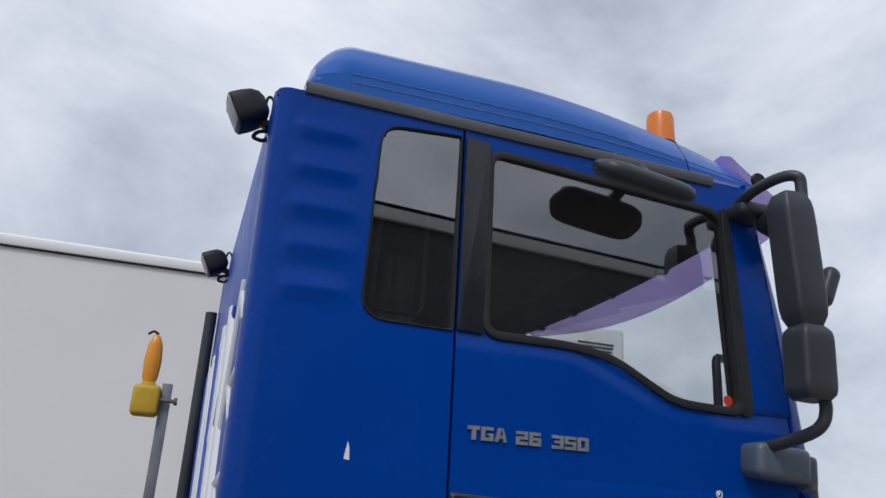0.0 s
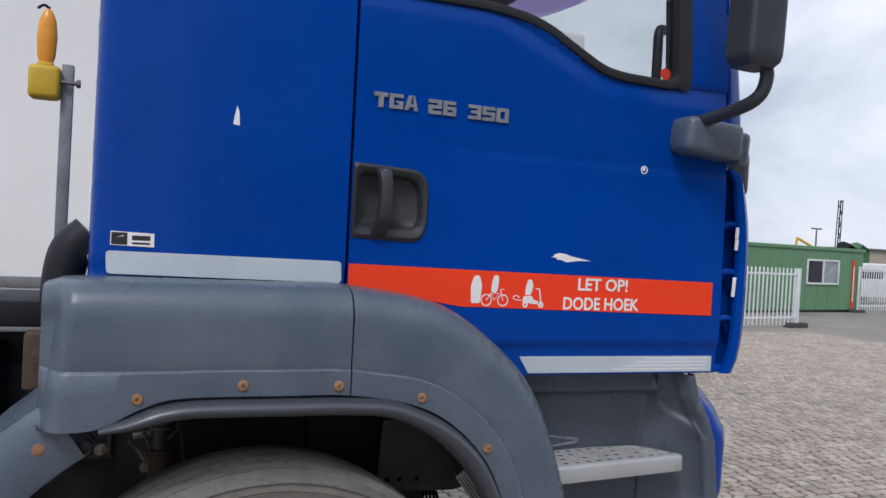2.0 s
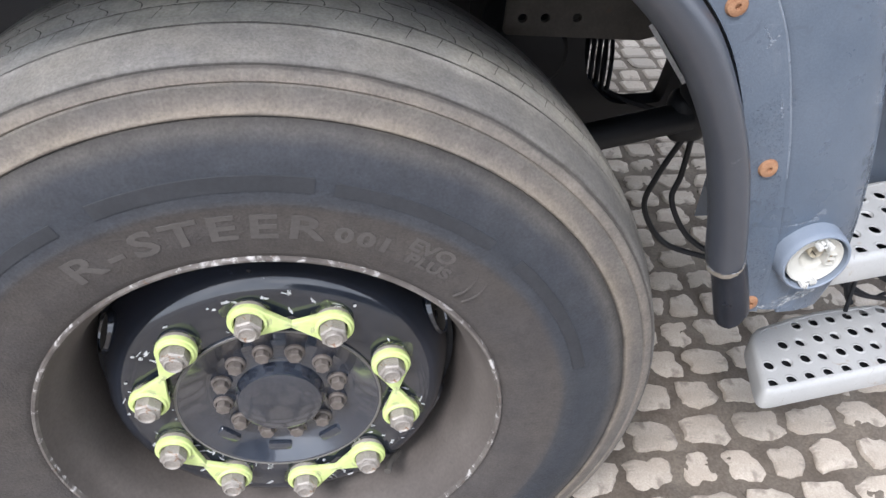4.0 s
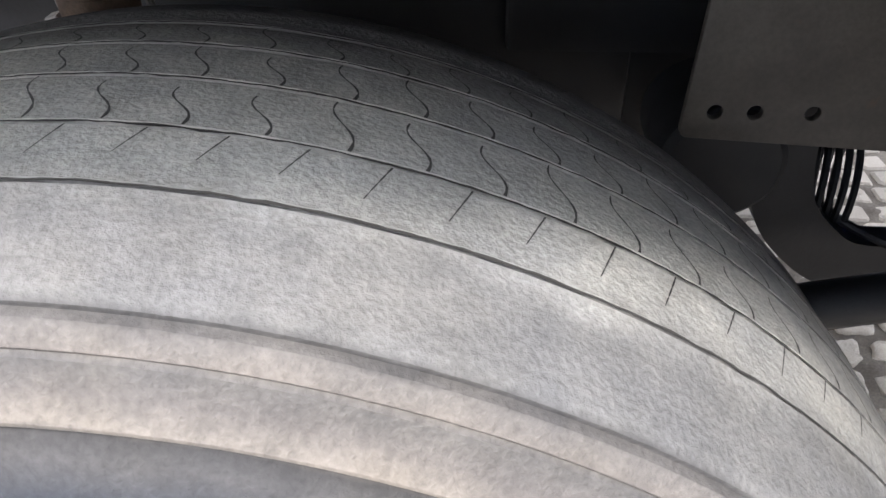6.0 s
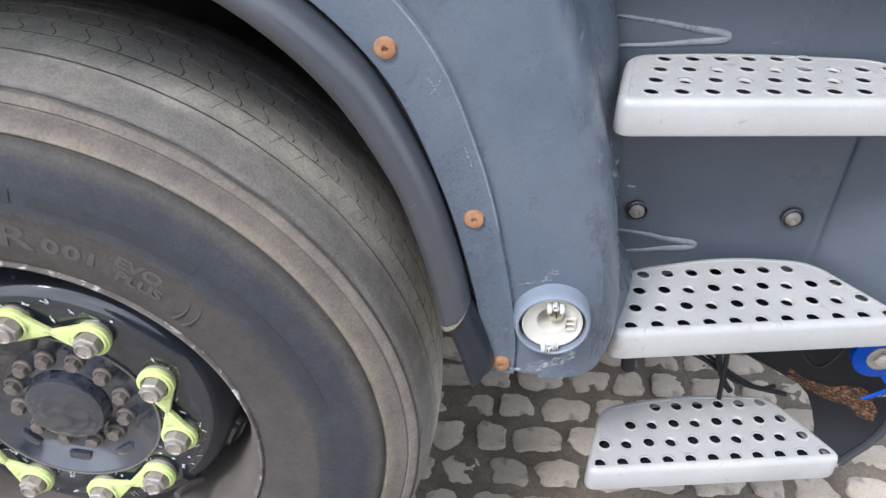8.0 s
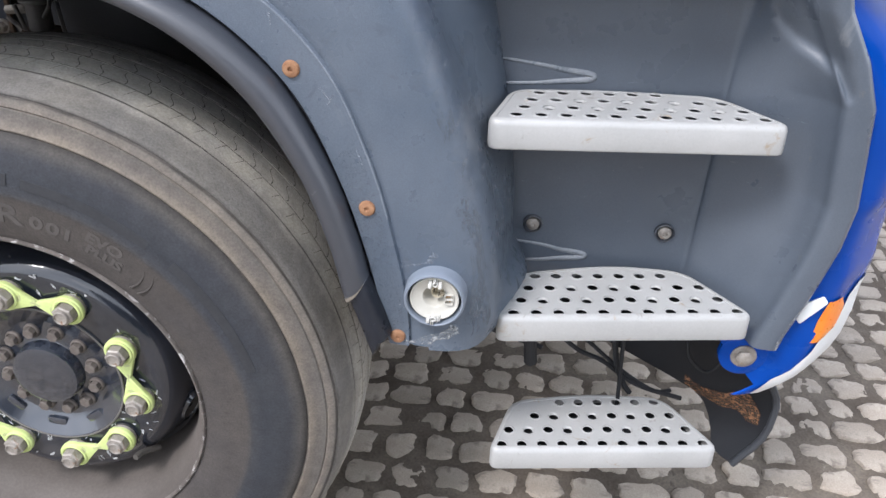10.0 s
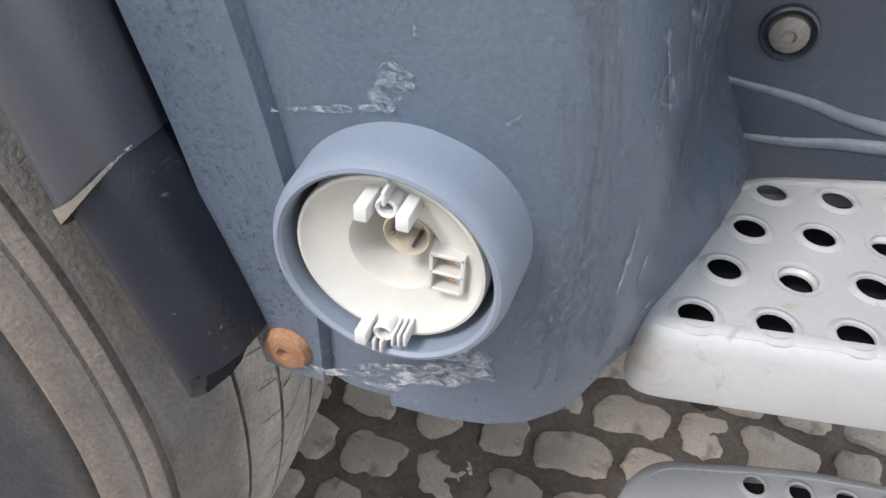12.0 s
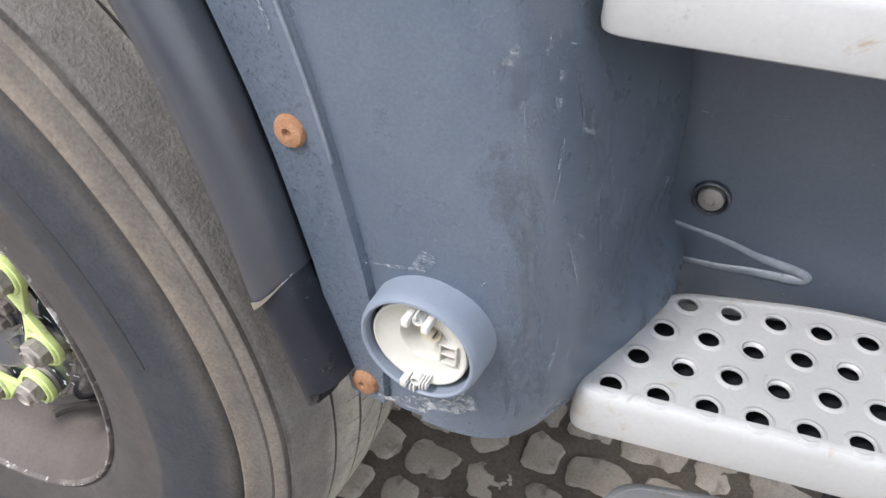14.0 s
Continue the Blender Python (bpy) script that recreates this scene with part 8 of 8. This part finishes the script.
for x, c, name in ((35.1, BLACK, "dark"), (36.0, GREEN, "green")):
    tp = thing("tarpaulin_peak", (x, 30.0, gz(30)), f"{name} peaked tarpaulin on a stack", "tarpaulin")
    b = B()
    rows = [[(x - 0.36, 30 + dy, gz(30)), (x - 0.36, 30 + dy, 2.1), (x - 0.29, 30 + dy, 2.46 if dy == 0 else 2.35), (x - 0.05, 30 + dy, 2.24), (x + 0.30, 30 + dy, 2.06), (x + 0.30, 30 + dy, gz(30))] for dy in (-0.4, 0, 0.4)]
    sheet(b, rows)
    part("sheet", b, c, tp)

# ---------------------------------------------------------------- stone pavers
PITCH_Y = 0.098
NX0, NX1, NY0, NY1 = 0.22, 2.02, -0.33, 1.50


def paver_ring(L, W, rnd, scale=1.0, dz=0.0):
    """Eight corners of an irregular rounded block."""
    hx, hy = L / 2, W / 2
    c = []
    for sx, sy in ((-1, -1), (1, -1), (1, 1), (-1, 1)):
        px, py = sx * hx * (1 + rnd.uniform(-0.16, 0.06)), sy * hy * (1 + rnd.uniform(-0.16, 0.06))
        k = rnd.uniform(0.10, 0.30)
        a = (px, py - sy * hy * k * 1.1)
        d = (px - sx * hx * k, py)
        c += [a, d] if sx * sy > 0 else [d, a]
    return c


def paver_geometry(L, W, rnd):
    """Top, worn edge and sides of one block: 24 points."""
    r = paver_ring(L, W, rnd)
    crown = rnd.uniform(0.001, 0.004)
    tx, ty = rnd.uniform(-0.02, 0.02), rnd.uniform(-0.02, 0.02)
    rise = rnd.uniform(-0.004, 0.002)
    v = [(x * 1.02, y * 1.02, -0.030) for x, y in r]
    v += [(x, y, -0.005 + rise + tx * x + ty * y) for x, y in r]
    v += [(x * 0.84, y * 0.82, crown * 0.5 + rise + tx * x + ty * y) for x, y in r]
    f = []
    for o in (0, 8):
        for i in range(8):
            j = (i + 1) % 8
            f.append((o + i, o + j, o + 8 + j, o + 8 + i))
    f.append(tuple(range(16, 24)))
    return v, f


rnd = random.Random(77)
near, verts, faces = [], [], []
row = 0
y = PY0
while y < PY1:
    x = PX0 + rnd.uniform(0, 0.12)
    while x < PX1:
        L = rnd.uniform(0.088, 0.132)
        cx, cy = x + L / 2, y + rnd.uniform(-0.004, 0.004)
        # a little waviness along the course
        cy += 0.010 * math.sin(cx * 1.7 + 0.3 * row) * 0.6
        if NX0 < cx < NX1 and NY0 < cy < NY1:
            near.append((cx, cy, L))
        else:
            v, f = paver_geometry(L - 0.015, PITCH_Y - 0.015, rnd)
            o = len(verts)
            z = gz(cy)
            verts += [(cx + p[0], cy + p[1], z + p[2]) for p in v]
            faces += [tuple(o + i for i in q) for q in f]
        x += L
    y += PITCH_Y
    row += 1
me = bpy.data.meshes.new("pavers")
me.from_pydata(verts, [], faces)
me.materials.append(PAVER_FAR)
me.update()
pv = new("pavers", me)
pv.parent = ground
tagged(pv, "weathered grey-beige stone pavers with dirt joints", kind="stuff")


def worn_paver(L, W, rnd):
    """A near stone: broken, uneven outline and a dented worn top."""
    n = 22
    ph = [rnd.uniform(0, 6.28) for _ in range(6)]
    hx, hy = L / 2, W / 2
    ring = []
    for i in range(n):
        a = 2 * math.pi * i / n + rnd.uniform(-0.06, 0.06)
        c, s_ = math.cos(a), math.sin(a)
        q = 1.0 / (abs(c) ** 4.5 + abs(s_) ** 4.5) ** (1 / 4.5)
        q *= 0.93 + 0.065 * math.sin(2 * a + ph[0]) + 0.065 * math.sin(3 * a + ph[1]) + 0.05 * math.sin(5 * a + ph[2]) + 0.03 * math.sin(8 * a + ph[3]) + rnd.uniform(-0.06, 0.035)
        ring.append((hx * q * c, hy * q * s_))
    tx, ty = rnd.uniform(-0.03, 0.03), rnd.uniform(-0.03, 0.03)
    rise = rnd.uniform(-0.003, 0.003)
    v = []
    for k, (sc, z) in enumerate(((1.0, -0.030), (1.0, -0.007), (0.90, -0.001), (0.55, 0.0012))):
        for x, y in ring:
            j = 1 + (rnd.uniform(-0.05, 0.03) if k == 2 else 0)
            v.append((x * sc * j, y * sc * j, z + (rise + tx * x + ty * y + (rnd.uniform(-0.0012, 0.0012) if k > 1 else 0) if k else 0)))
    f = [(o * n + i, o * n + (i + 1) % n, o * n + n + (i + 1) % n, o * n + n + i) for o in range(3) for i in range(n)]
    f.append(tuple(range(3 * n, 4 * n)))
    return v, f


kinds = []
for k in range(30):
    v, f = worn_paver(0.098 if k % 3 else 0.108, PITCH_Y - 0.013, rnd)
    m2 = bpy.data.meshes.new("paver")
    m2.from_pydata(v, [], f)
    m2.materials.append(PAVER)
    m2.update()
    m2.shade_smooth()
    m2.set_sharp_from_angle(angle=radians(40))
    kinds.append(m2)
for cx, cy, L in near:
    ob = new("paver", rnd.choice(kinds))
    ob.location = (cx, cy, gz(cy))
    ob.rotation_euler = (0, 0, rnd.choice((0, math.pi)) + rnd.uniform(-0.05, 0.05))
    ob.scale = ((L - 0.015) / 0.100, rnd.uniform(0.94, 1.04), 1)
    ob.parent = ground

# uneven dirt that fills the joints and creeps over the edges of the nearest stones
b = B()
DX, DY = steps(0.05, 2.60, 0.0128), steps(-0.60, 1.95, 0.0128)
sheet(b, [[(x, y, gz(y) - 0.0068 + 0.0110 * noise.noise((x * 15, y * 15, 0.3)) + 0.006 * noise.noise((x * 55, y * 55, 2.1)) - (0.02 if x < 0.07 or x > 2.58 or y < -0.58 or y > 1.93 else 0)) for x in DX] for y in DY])
tagged(part("dirt", b, SAND, ground, "brown dirt in the joints"), kind="stuff")
